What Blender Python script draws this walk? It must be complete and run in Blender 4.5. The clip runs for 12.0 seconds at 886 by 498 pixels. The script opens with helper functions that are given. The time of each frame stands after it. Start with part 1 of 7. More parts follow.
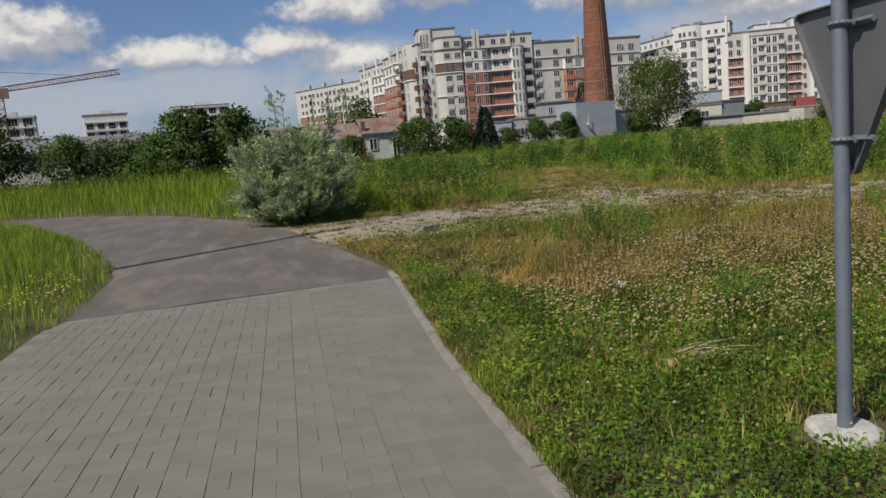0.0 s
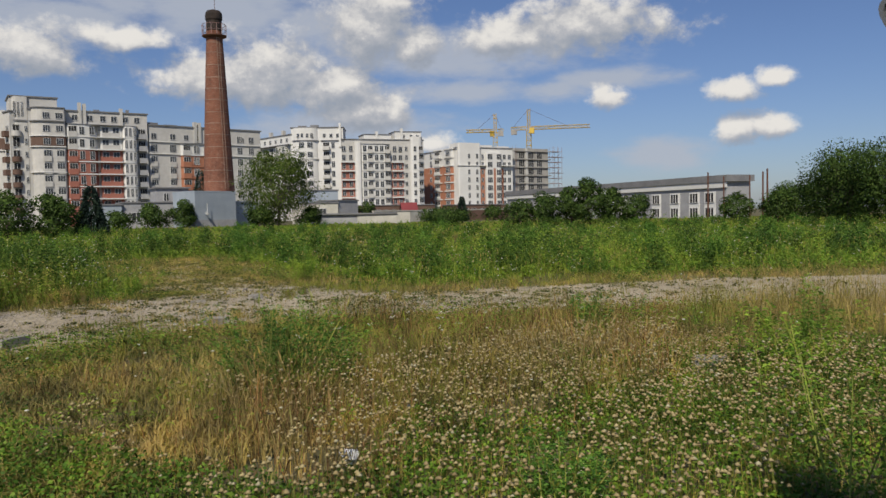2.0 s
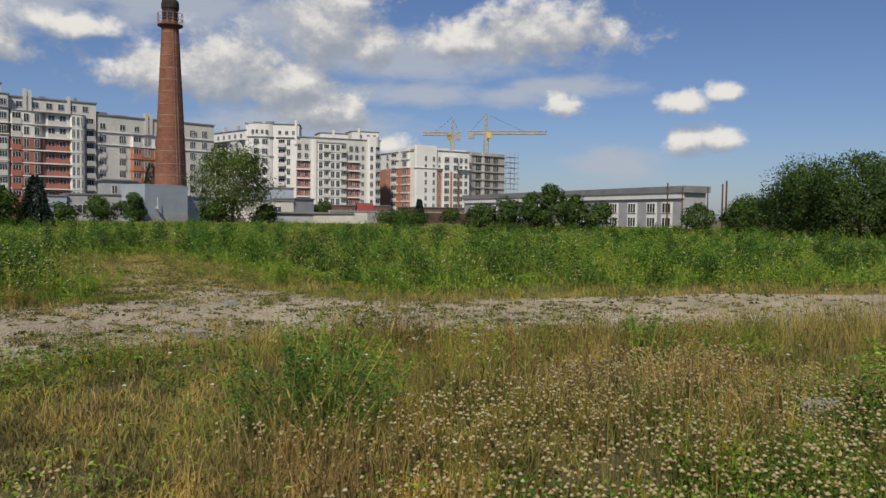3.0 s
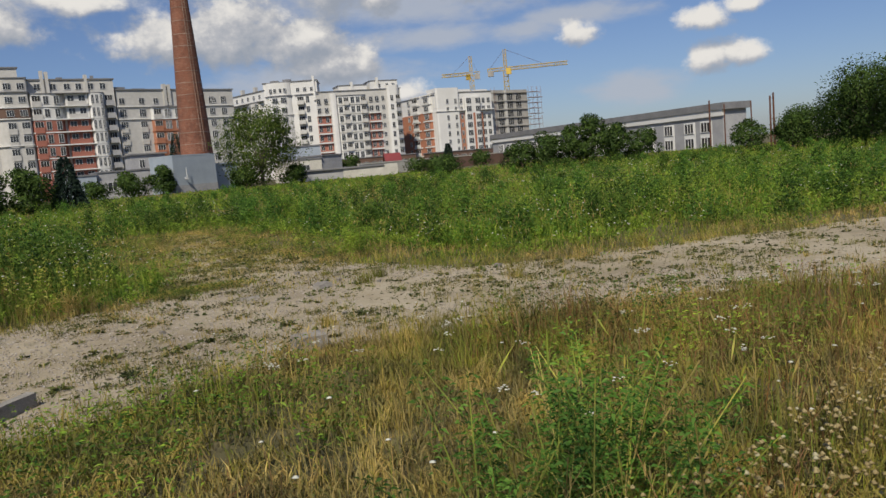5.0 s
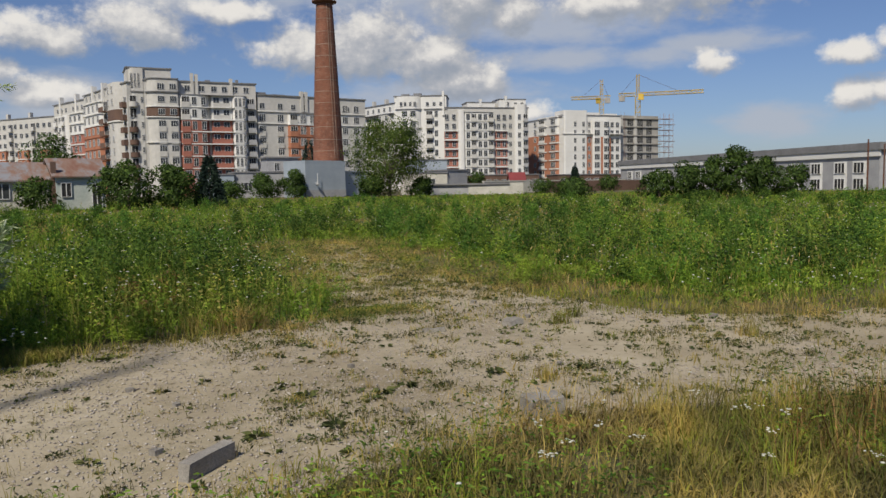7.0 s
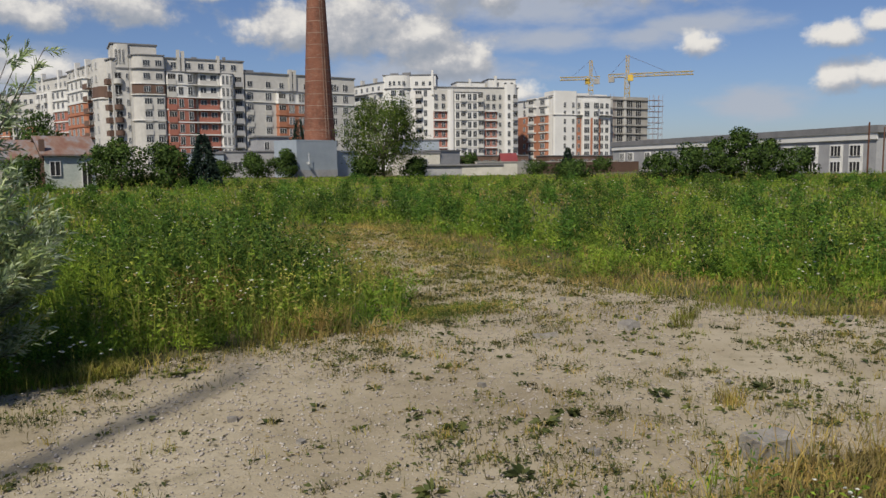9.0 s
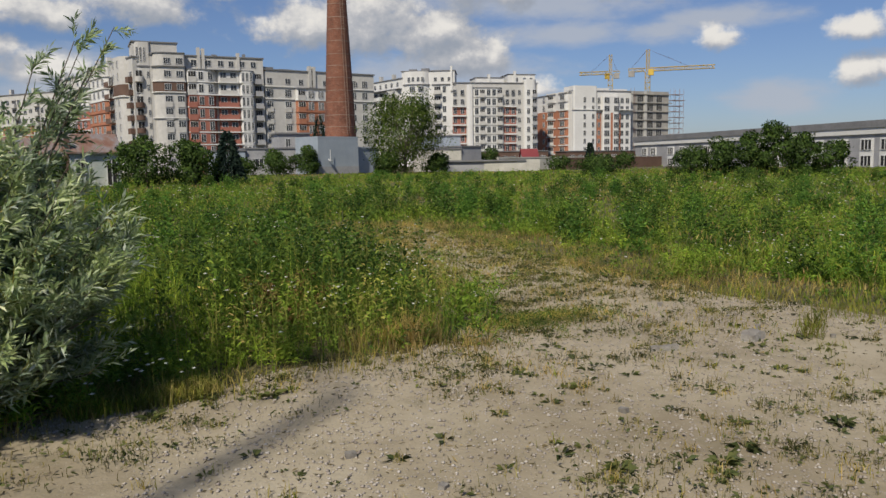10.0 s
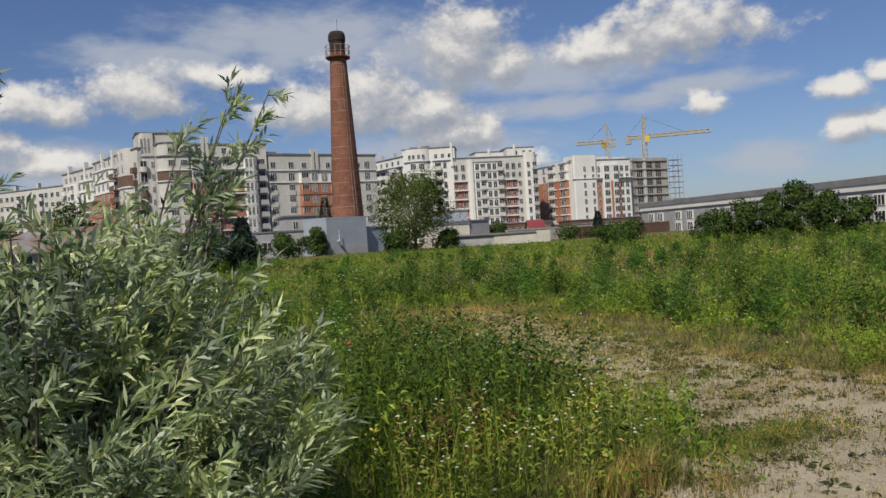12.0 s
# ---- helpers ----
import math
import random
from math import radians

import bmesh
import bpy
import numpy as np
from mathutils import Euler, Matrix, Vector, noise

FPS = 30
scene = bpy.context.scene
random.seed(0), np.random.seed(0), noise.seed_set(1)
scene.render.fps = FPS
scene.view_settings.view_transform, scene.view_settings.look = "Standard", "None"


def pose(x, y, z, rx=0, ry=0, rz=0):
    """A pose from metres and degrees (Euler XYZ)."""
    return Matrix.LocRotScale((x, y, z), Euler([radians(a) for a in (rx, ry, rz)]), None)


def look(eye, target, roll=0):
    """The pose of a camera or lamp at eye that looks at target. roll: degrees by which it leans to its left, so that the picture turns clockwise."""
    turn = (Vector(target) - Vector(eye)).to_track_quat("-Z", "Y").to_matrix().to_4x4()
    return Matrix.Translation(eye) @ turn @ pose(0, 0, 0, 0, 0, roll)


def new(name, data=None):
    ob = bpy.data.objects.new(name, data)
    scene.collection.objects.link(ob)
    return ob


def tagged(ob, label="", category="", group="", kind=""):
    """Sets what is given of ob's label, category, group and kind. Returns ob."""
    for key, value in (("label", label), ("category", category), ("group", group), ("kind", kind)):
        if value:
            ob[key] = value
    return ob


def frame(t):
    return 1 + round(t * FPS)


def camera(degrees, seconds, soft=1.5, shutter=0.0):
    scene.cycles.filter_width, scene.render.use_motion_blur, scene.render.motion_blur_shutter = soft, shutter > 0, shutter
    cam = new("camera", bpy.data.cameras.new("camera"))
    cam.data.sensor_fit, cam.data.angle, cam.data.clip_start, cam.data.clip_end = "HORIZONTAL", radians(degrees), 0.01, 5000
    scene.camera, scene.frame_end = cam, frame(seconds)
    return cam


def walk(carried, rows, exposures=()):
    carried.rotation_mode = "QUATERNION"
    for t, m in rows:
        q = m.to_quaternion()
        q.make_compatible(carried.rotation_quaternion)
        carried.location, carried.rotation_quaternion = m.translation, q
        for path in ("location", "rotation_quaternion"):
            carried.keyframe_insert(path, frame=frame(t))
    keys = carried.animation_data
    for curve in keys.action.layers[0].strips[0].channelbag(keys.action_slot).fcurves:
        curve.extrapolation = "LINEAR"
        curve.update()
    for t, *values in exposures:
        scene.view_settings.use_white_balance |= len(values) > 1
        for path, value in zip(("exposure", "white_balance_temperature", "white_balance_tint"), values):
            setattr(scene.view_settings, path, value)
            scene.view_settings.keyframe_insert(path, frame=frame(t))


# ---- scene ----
cam = camera(59.4, 12.0)
PATH = [
    (0, (-1.229, 0.546, 1.407), (-0.797, 2.479, 1.132), -4.9),
    (0.5, (-1.148, 1.083, 1.417), (-0.519, 2.961, 1.137), -6.5),
    (1, (-0.974, 1.724, 1.399), (-0.011, 3.45, 1.092), -5.9),
    (1.5, (-0.912, 2.274, 1.383), (0.255, 3.879, 1.134), -2.4),
    (2, (-0.692, 3.047, 1.369), (0.615, 4.558, 1.278), -1.1),
    (2.5, (-0.509, 3.779, 1.328), (0.807, 5.283, 1.248), 0.3),
    (3, (-0.412, 4.481, 1.378), (0.986, 5.909, 1.293), 0.7),
    (3.2, (-0.375, 4.757, 1.39), (1.042, 6.167, 1.304), -0.1),
    (4.8, (0.062, 6.496, 1.483), (1.45, 7.917, 1.248), -4.9),
    (5, (0.061, 6.687, 1.472), (1.393, 8.162, 1.246), -4.9),
    (5.5, (0.099, 7.058, 1.498), (1.411, 8.554, 1.294), -2.9),
    (6, (0.164, 7.56, 1.549), (1.352, 9.165, 1.442), -3.1),
    (6.5, (0.077, 7.964, 1.557), (1.166, 9.637, 1.444), -2.0),
    (6.7, (0.056, 8.095, 1.562), (1.149, 9.764, 1.415), -1.4),
    (8.3, (-0.193, 9.119, 1.616), (0.964, 10.738, 1.42), -1.2),
    (8.5, (-0.225, 9.332, 1.64), (0.902, 10.973, 1.445), -1.4),
    (9, (-0.357, 9.841, 1.616), (0.781, 11.471, 1.401), -0.6),
    (9.5, (-0.42, 10.352, 1.631), (0.716, 11.983, 1.401), -1.6),
    (10, (-0.541, 10.882, 1.596), (0.56, 12.536, 1.372), -0.9),
    (10.5, (-0.589, 11.386, 1.572), (0.52, 13.026, 1.285), -2.6),
    (11, (-0.719, 11.971, 1.688), (0.398, 13.615, 1.466), -0.2),
    (11.5, (-0.833, 12.432, 1.772), (0.26, 14.093, 1.561), -1.3),
    (12, (-0.925, 13.021, 1.753), (0.186, 14.684, 1.72), -3.6),
]
walk(cam, [(t, look(eye, aim, roll)) for t, eye, aim, roll in PATH])

def lerp(a, b, f):
    return a + (b - a) * f


# ---- world, sun, exposure ----
SUN = Vector((-0.565, -0.38, 0.73)).normalized()      # direction towards the sun
sun_data = bpy.data.lights.new("sun", "SUN")
sun_data.energy, sun_data.angle, sun_data.color = 4.4, radians(1.6), (1.0, 0.92, 0.78)
sun_ob = new("sun", sun_data)
sun_ob.matrix_world = look(SUN * 100, (0, 0, 0))

# cumulus banks: direction x, y, z, half width, half height
CLOUDS = [
    (0.139, 0.975, 0.170, 0.033, 0.026), (0.221, 0.957, 0.187, 0.062, 0.033), (0.313, 0.927, 0.208, 0.055, 0.016),
    (0.408, 0.899, 0.162, 0.069, 0.036), (0.472, 0.865, 0.171, 0.086, 0.050), (0.542, 0.826, 0.157, 0.062, 0.033),
    (0.570, 0.790, 0.226, 0.066, 0.062), (0.616, 0.760, 0.207, 0.040, 0.033), (0.570, 0.812, 0.128, 0.060, 0.036),
    (0.604, 0.786, 0.130, 0.025, 0.028), (0.644, 0.760, 0.089, 0.029, 0.015), (0.705, 0.677, 0.214, 0.080, 0.029),
    (0.761, 0.610, 0.222, 0.110, 0.040), (0.791, 0.596, 0.139, 0.024, 0.017), (0.869, 0.475, 0.137, 0.033, 0.017),
    (0.888, 0.434, 0.150, 0.020, 0.015), (0.877, 0.471, 0.092, 0.026, 0.020), (0.891, 0.443, 0.094, 0.028, 0.017),
    (-0.238, 0.960, 0.149, 0.062, 0.033), (-0.071, 0.990, 0.124, 0.095, 0.020), (0.036, 0.991, 0.131, 0.051, 0.020),
    (0.115, 0.979, 0.172, 0.069, 0.022), (0.127, 0.986, 0.108, 0.047, 0.020),
]
# thin grey banks and veils
VEILS = [
    (0.406, 0.881, 0.250, 0.160, 0.034), (0.508, 0.829, 0.235, 0.050, 0.030), (0.660, 0.735, 0.153, 0.095, 0.013), (0.789, 0.593, 0.163, 0.073, 0.012),
    (-0.076, 0.994, 0.083, 0.180, 0.034), (-0.223, 0.972, 0.075, 0.130, 0.040), (0.549, 0.828, 0.112, 0.131, 0.019), (0.251, 0.941, 0.227, 0.109, 0.022),
    (0.835, 0.546, 0.069, 0.052, 0.018), (0.746, 0.649, 0.150, 0.040, 0.014), (0.138, 0.985, 0.100, 0.065, 0.030), (0.66, 0.72, 0.20, 0.16, 0.030),
]


def build_sky():
    world = bpy.data.worlds.new("sky")
    scene.world = world
    world.use_nodes = True
    nt = world.node_tree
    nodes, links = nt.nodes, nt.links
    field = bpy.data.node_groups.new("cloud_field", "ShaderNodeTree")
    field.interface.new_socket("Vector", in_out="INPUT", socket_type="NodeSocketVector")
    field.interface.new_socket("Density", in_out="OUTPUT", socket_type="NodeSocketFloat")
    field.interface.new_socket("Veil", in_out="OUTPUT", socket_type="NodeSocketFloat")
    fn, fl = field.nodes, field.links
    gi, go = fn.new("NodeGroupInput"), fn.new("NodeGroupOutput")

    def math_node(op, a, b=None, clamp=False):
        m = fn.new("ShaderNodeMath")
        m.operation, m.use_clamp = op, clamp
        for i, v in enumerate((a, b)):
            if v is None:
                continue
            if isinstance(v, (int, float)):
                m.inputs[i].default_value = v
            else:
                fl.new(v, m.inputs[i])
        return m.outputs[0]

    def banks(rows, base):
        """Joined lens shapes, flatter below than above: 1 at a middle, 0 at a rim."""
        out = None
        for x, y, z, w, h in rows:
            sub = fn.new("ShaderNodeVectorMath")
            sub.operation = "SUBTRACT"
            sub.inputs[1].default_value = (x, y, z)
            fl.new(gi.outputs[0], sub.inputs[0])
            sep = fn.new("ShaderNodeSeparateXYZ")
            fl.new(sub.outputs[0], sep.inputs[0])
            flat = math_node("ADD", math_node("MULTIPLY", sep.outputs[0], sep.outputs[0]), math_node("MULTIPLY", sep.outputs[1], sep.outputs[1]))
            rise = math_node("MAXIMUM", math_node("MULTIPLY", sep.outputs[2], 1.0 / h), math_node("MULTIPLY", sep.outputs[2], -base / h))
            dist = math_node("SQRT", math_node("ADD", math_node("MULTIPLY", flat, 1.0 / w ** 2), math_node("MULTIPLY", rise, rise)))
            val = math_node("SUBTRACT", 1.0, dist)
            if out is None:
                out = val
            else:
                out = math_node("SMOOTH_MAX", out, val)
                out.node.inputs[2].default_value = 0.18
        return math_node("MAXIMUM", out, -1.0)

    def puffs(scale, detail, rough, amount, tall=1.3):
        t = fn.new("ShaderNodeTexNoise")
        t.inputs["Scale"].default_value, t.inputs["Detail"].default_value, t.inputs["Roughness"].default_value = scale, detail, rough
        stretch = fn.new("ShaderNodeVectorMath")
        stretch.operation = "MULTIPLY"
        stretch.inputs[1].default_value = (1, 1, tall)
        fl.new(gi.outputs[0], stretch.inputs[0])
        fl.new(stretch.outputs[0], t.inputs["Vector"])
        return math_node("MULTIPLY", math_node("SUBTRACT", t.outputs["Fac"], 0.5), amount)

    grain = math_node("ADD", puffs(24, 9, 0.6, 2.3), puffs(75, 4, 0.5, 0.5))
    fl.new(math_node("ADD", math_node("ADD", banks(CLOUDS, 1.5), grain), 0.17), go.inputs[0])
    fl.new(math_node("ADD", banks(VEILS, 1.0), puffs(14, 8, 0.6, 2.0, 2.6)), go.inputs[1])

    coord = nodes.new("ShaderNodeTexCoord")
    g1, g2 = nodes.new("ShaderNodeGroup"), nodes.new("ShaderNodeGroup")
    g1.node_tree = g2.node_tree = field
    links.new(coord.outputs["Generated"], g1.inputs[0])
    up = nodes.new("ShaderNodeVectorMath")
    up.operation = "ADD"
    up.inputs[1].default_value = (-0.010, 0.0, 0.021)
    links.new(coord.outputs["Generated"], up.inputs[0])
    links.new(up.outputs[0], g2.inputs[0])

    def mapped(sock, a, b, c=0.0, d=1.0):
        m = nodes.new("ShaderNodeMapRange")
        m.interpolation_type = "SMOOTHSTEP"
        links.new(sock, m.inputs["Value"])
        for k, v in (("From Min", a), ("From Max", b), ("To Min", c), ("To Max", d)):
            m.inputs[k].default_value = v
        return m.outputs["Result"]

    cover = mapped(g1.outputs[0], -0.22, 0.62)
    veil = mapped(g1.outputs[1], -0.55, 0.6, 0.0, 0.85)
    diff = nodes.new("ShaderNodeMath")
    diff.operation = "SUBTRACT"
    links.new(g1.outputs[0], diff.inputs[0])
    links.new(g2.outputs[0], diff.inputs[1])
    lit = mapped(diff.outputs[0], -0.65, 1.15)
    shade = nodes.new("ShaderNodeValToRGB")
    shade.color_ramp.elements[0].color = (4.6, 5.1, 6.0, 1)
    shade.color_ramp.elements[1].color = (11.6, 11.2, 10.6, 1)
    mid = shade.color_ramp.elements.new(0.5)
    mid.color = (7.0, 7.1, 7.5, 1)
    links.new(lit, shade.inputs[0])
    sky = nodes.new("ShaderNodeTexSky")
    sky.sky_type, sky.sun_disc = "NISHITA", False
    sky.sun_elevation, sky.sun_rotation = math.asin(SUN.z), math.atan2(SUN.x, SUN.y)
    sky.altitude, sky.air_density, sky.dust_density, sky.ozone_density = 200, 1.0, 0.7, 3.0
    tint = nodes.new("ShaderNodeMix")
    tint.data_type, tint.blend_type = "RGBA", "MULTIPLY"
    tint.inputs["Factor"].default_value, tint.inputs["B"].default_value = 1.0, (0.86, 0.92, 1.15, 1)
    links.new(sky.outputs[0], tint.inputs["A"])
    haze = nodes.new("ShaderNodeMix")
    haze.data_type = "RGBA"
    haze.inputs["B"].default_value = (6.3, 6.8, 7.8, 1)
    links.new(veil, haze.inputs["Factor"])
    links.new(tint.outputs["Result"], haze.inputs["A"])
    mix = nodes.new("ShaderNodeMix")
    mix.data_type = "RGBA"
    links.new(cover, mix.inputs["Factor"])
    links.new(haze.outputs["Result"], mix.inputs["A"])
    links.new(shade.outputs[0], mix.inputs["B"])
    back = nodes["Background"]
    back.inputs["Strength"].default_value = 0.068
    links.new(mix.outputs["Result"], back.inputs["Color"])


build_sky()

# ---- materials ----


class Mat:
    """A procedural surface: two noise scales of colour, a bump, optional per-piece and per-island variation."""

    def __init__(self, name, rough=0.8, metal=0.0):
        self.m = bpy.data.materials.new(name)
        self.m.use_nodes = True
        self.n, self.l = self.m.node_tree.nodes, self.m.node_tree.links
        self.b = self.n["Principled BSDF"]
        self.b.inputs["Roughness"].default_value, self.b.inputs["Metallic"].default_value = rough, metal
        self.c = self.n.new("ShaderNodeTexCoord").outputs["Object"]

    def noise(self, scale, detail=4, rough=0.6, stretch=None, world=False):
        t = self.n.new("ShaderNodeTexNoise")
        t.inputs["Scale"].default_value, t.inputs["Detail"].default_value, t.inputs["Roughness"].default_value = scale, detail, rough
        src = self.n.new("ShaderNodeNewGeometry").outputs["Position"] if world else self.c
        if stretch:
            mp = self.n.new("ShaderNodeMapping")
            mp.inputs["Scale"].default_value = stretch
            self.l.new(src, mp.inputs[0])
            src = mp.outputs[0]
        self.l.new(src, t.inputs["Vector"])
        return t.outputs["Fac"]

    def ramp(self, fac, stops):
        r = self.n.new("ShaderNodeValToRGB")
        e = r.color_ramp.elements
        while len(e) < len(stops):
            e.new(0.5)
        for el, (p, c) in zip(e, stops):
            el.position, el.color = p, (*c, 1)
        self.l.new(fac, r.inputs[0])
        return r.outputs[0]

    def mix(self, fac, a, b, mode="MIX"):
        m = self.n.new("ShaderNodeMix")
        m.data_type, m.blend_type = "RGBA", mode
        for k, v in (("Factor", fac), ("A", a), ("B", b)):
            if isinstance(v, (int, float)):
                m.inputs[k].default_value = v
            elif isinstance(v, tuple):
                m.inputs[k].default_value = (*v, 1)
            else:
                self.l.new(v, m.inputs[k])
        return m.outputs["Result"]

    def bump(self, fac, strength, dist=0.02):
        b = self.n.new("ShaderNodeBump")
        b.inputs["Strength"].default_value, b.inputs["Distance"].default_value = strength, dist
        self.l.new(fac, b.inputs["Height"])
        self.l.new(b.outputs[0], self.b.inputs["Normal"])

    def done(self, col):
        self.l.new(col, self.b.inputs["Base Color"])
        return self.m


def surf(name, a, b, big=1.0, fine=30.0, rough=0.85, metal=0.0, bump=0.3, dist=0.01, spread=0.25, per_piece=False, per_island=False):
    k = Mat(name, rough, metal)
    f = k.noise(fine, 5)
    col = k.ramp(k.noise(big, 5), [(0.32, a), (0.68, b)])
    col = k.mix(k.ramp(f, [(0.3, (1 - spread,) * 3), (0.7, (1, 1, 1))]), (0, 0, 0), col, "MIX")
    if per_piece or per_island:
        r = k.n.new("ShaderNodeObjectInfo").outputs["Random"] if per_piece else k.n.new("ShaderNodeNewGeometry").outputs["Random Per Island"]
        col = k.mix(1.0, col, k.ramp(r, [(0, (0.93, 0.93, 0.93)), (1, (1.05, 1.04, 1.03))]), "MULTIPLY")
    k.bump(f, bump, dist)
    return k.done(col)


def foliage(name, stops, patch=None, rough=0.55, translucent=0.35, world_scale=0.6):
    k = Mat(name, rough)
    rnd = k.n.new("ShaderNodeNewGeometry").outputs["Random Per Island"]
    col = k.ramp(rnd, stops)
    if patch:
        p = k.noise(world_scale, 3, world=True)
        col = k.mix(k.ramp(p, [(0.42, (0, 0, 0)), (0.62, (1, 1, 1))]), col, k.ramp(rnd, patch))
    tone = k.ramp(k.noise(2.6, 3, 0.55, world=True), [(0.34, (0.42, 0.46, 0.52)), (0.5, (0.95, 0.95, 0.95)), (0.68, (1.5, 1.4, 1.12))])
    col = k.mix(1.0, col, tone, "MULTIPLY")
    k.b.inputs["Specular IOR Level"].default_value = 0.12
    t = k.n.new("ShaderNodeBsdfTranslucent")
    k.l.new(col, t.inputs[0])
    s = k.n.new("ShaderNodeMixShader")
    s.inputs[0].default_value = translucent
    k.l.new(k.b.outputs[0], s.inputs[1])
    k.l.new(t.outputs[0], s.inputs[2])
    k.l.new(s.outputs[0], k.n["Material Output"].inputs["Surface"])
    return k.done(col)


def sand_material():
    k = Mat("packed_sand", 0.95)
    col = k.ramp(k.noise(0.55, 6, 0.65), [(0.3, (0.22, 0.178, 0.112)), (0.5, (0.33, 0.28, 0.19)), (0.72, (0.42, 0.365, 0.265))])
    v = k.n.new("ShaderNodeTexVoronoi")
    v.inputs["Scale"].default_value = 42
    k.l.new(k.c, v.inputs["Vector"])
    col = k.mix(k.ramp(v.outputs["Distance"], [(0.10, (0.55,) * 3), (0.22, (0, 0, 0))]), col, k.ramp(k.noise(60, 2), [(0.35, (0.16, 0.14, 0.12)), (0.65, (0.62, 0.58, 0.52))]))
    col = k.mix(k.ramp(k.noise(3.2, 7, 0.7), [(0.5, (0, 0, 0)), (0.7, (0.55,) * 3)]), col, (0.17, 0.15, 0.085))
    k.bump(k.mix(0.5, k.noise(25, 8, 0.75), v.outputs["Distance"]), 0.5, 0.013)
    return k.done(col)


def ground_material():
    k = Mat("meadow_soil", 0.95)
    col = k.ramp(k.noise(1.3, 6, 0.65), [(0.3, (0.05, 0.046, 0.019)), (0.5, (0.10, 0.09, 0.036)), (0.7, (0.17, 0.142, 0.066))])
    k.bump(k.noise(30, 6, 0.7), 0.8, 0.03)
    return k.done(col)


def asphalt_material():
    k = Mat("worn_asphalt", 0.9)
    col = k.ramp(k.noise(0.6, 6, 0.65, (1, 0.5, 1)), [(0.3, (0.105, 0.09, 0.078)), (0.55, (0.145, 0.127, 0.11)), (0.75, (0.22, 0.195, 0.165))])
    col = k.mix(k.ramp(k.noise(140, 2), [(0.35, (0.65,) * 3), (0.65, (1.15,) * 3)]), (0, 0, 0), col)
    col = k.mix(k.ramp(k.noise(0.9, 6, 0.7, (2.2, 0.7, 1)), [(0.48, (0, 0, 0)), (0.74, (0.5,) * 3)]), col, (0.32, 0.285, 0.24))
    k.bump(k.noise(120, 4, 0.8), 0.6, 0.008)
    return k.done(col)


def brick_stack_material():
    k = Mat("chimney_brick", 0.92)
    col = k.ramp(k.noise(0.3, 7, 0.7), [(0.3, (0.10, 0.042, 0.027)), (0.5, (0.19, 0.072, 0.042)), (0.72, (0.27, 0.115, 0.068))])
    col = k.mix(k.ramp(k.noise(1.6, 7, 0.75, (1, 1, 2.2)), [(0.5, (0, 0, 0)), (0.72, (0.6,) * 3)]), col, (0.30, 0.20, 0.145))
    col = k.mix(k.ramp(k.noise(2.6, 6, 0.7, (1, 1, 3.0)), [(0.52, (0, 0, 0)), (0.68, (0.75,) * 3)]), col, (0.07, 0.035, 0.025))
    course = k.n.new("ShaderNodeTexWave")
    course.bands_direction = "Z"
    course.inputs["Scale"].default_value = 4.0
    k.l.new(k.c, course.inputs["Vector"])
    col = k.mix(k.ramp(course.outputs["Fac"], [(0.0, (0.75,) * 3), (0.25, (1, 1, 1))]), (0.1, 0.05, 0.03), col)
    k.bump(k.noise(3, 6), 0.9, 0.08)
    return k.done(col)


def rust_roof_material():
    k = Mat("rusted_sheet_roof", 0.75)
    col = k.ramp(k.noise(0.7, 6, 0.7, (1, 0.25, 1)), [(0.38, (0.22, 0.225, 0.24)), (0.52, (0.21, 0.13, 0.095)), (0.7, (0.16, 0.058, 0.035))])
    k.bump(k.noise(8, 4), 0.3, 0.02)
    return k.done(col)


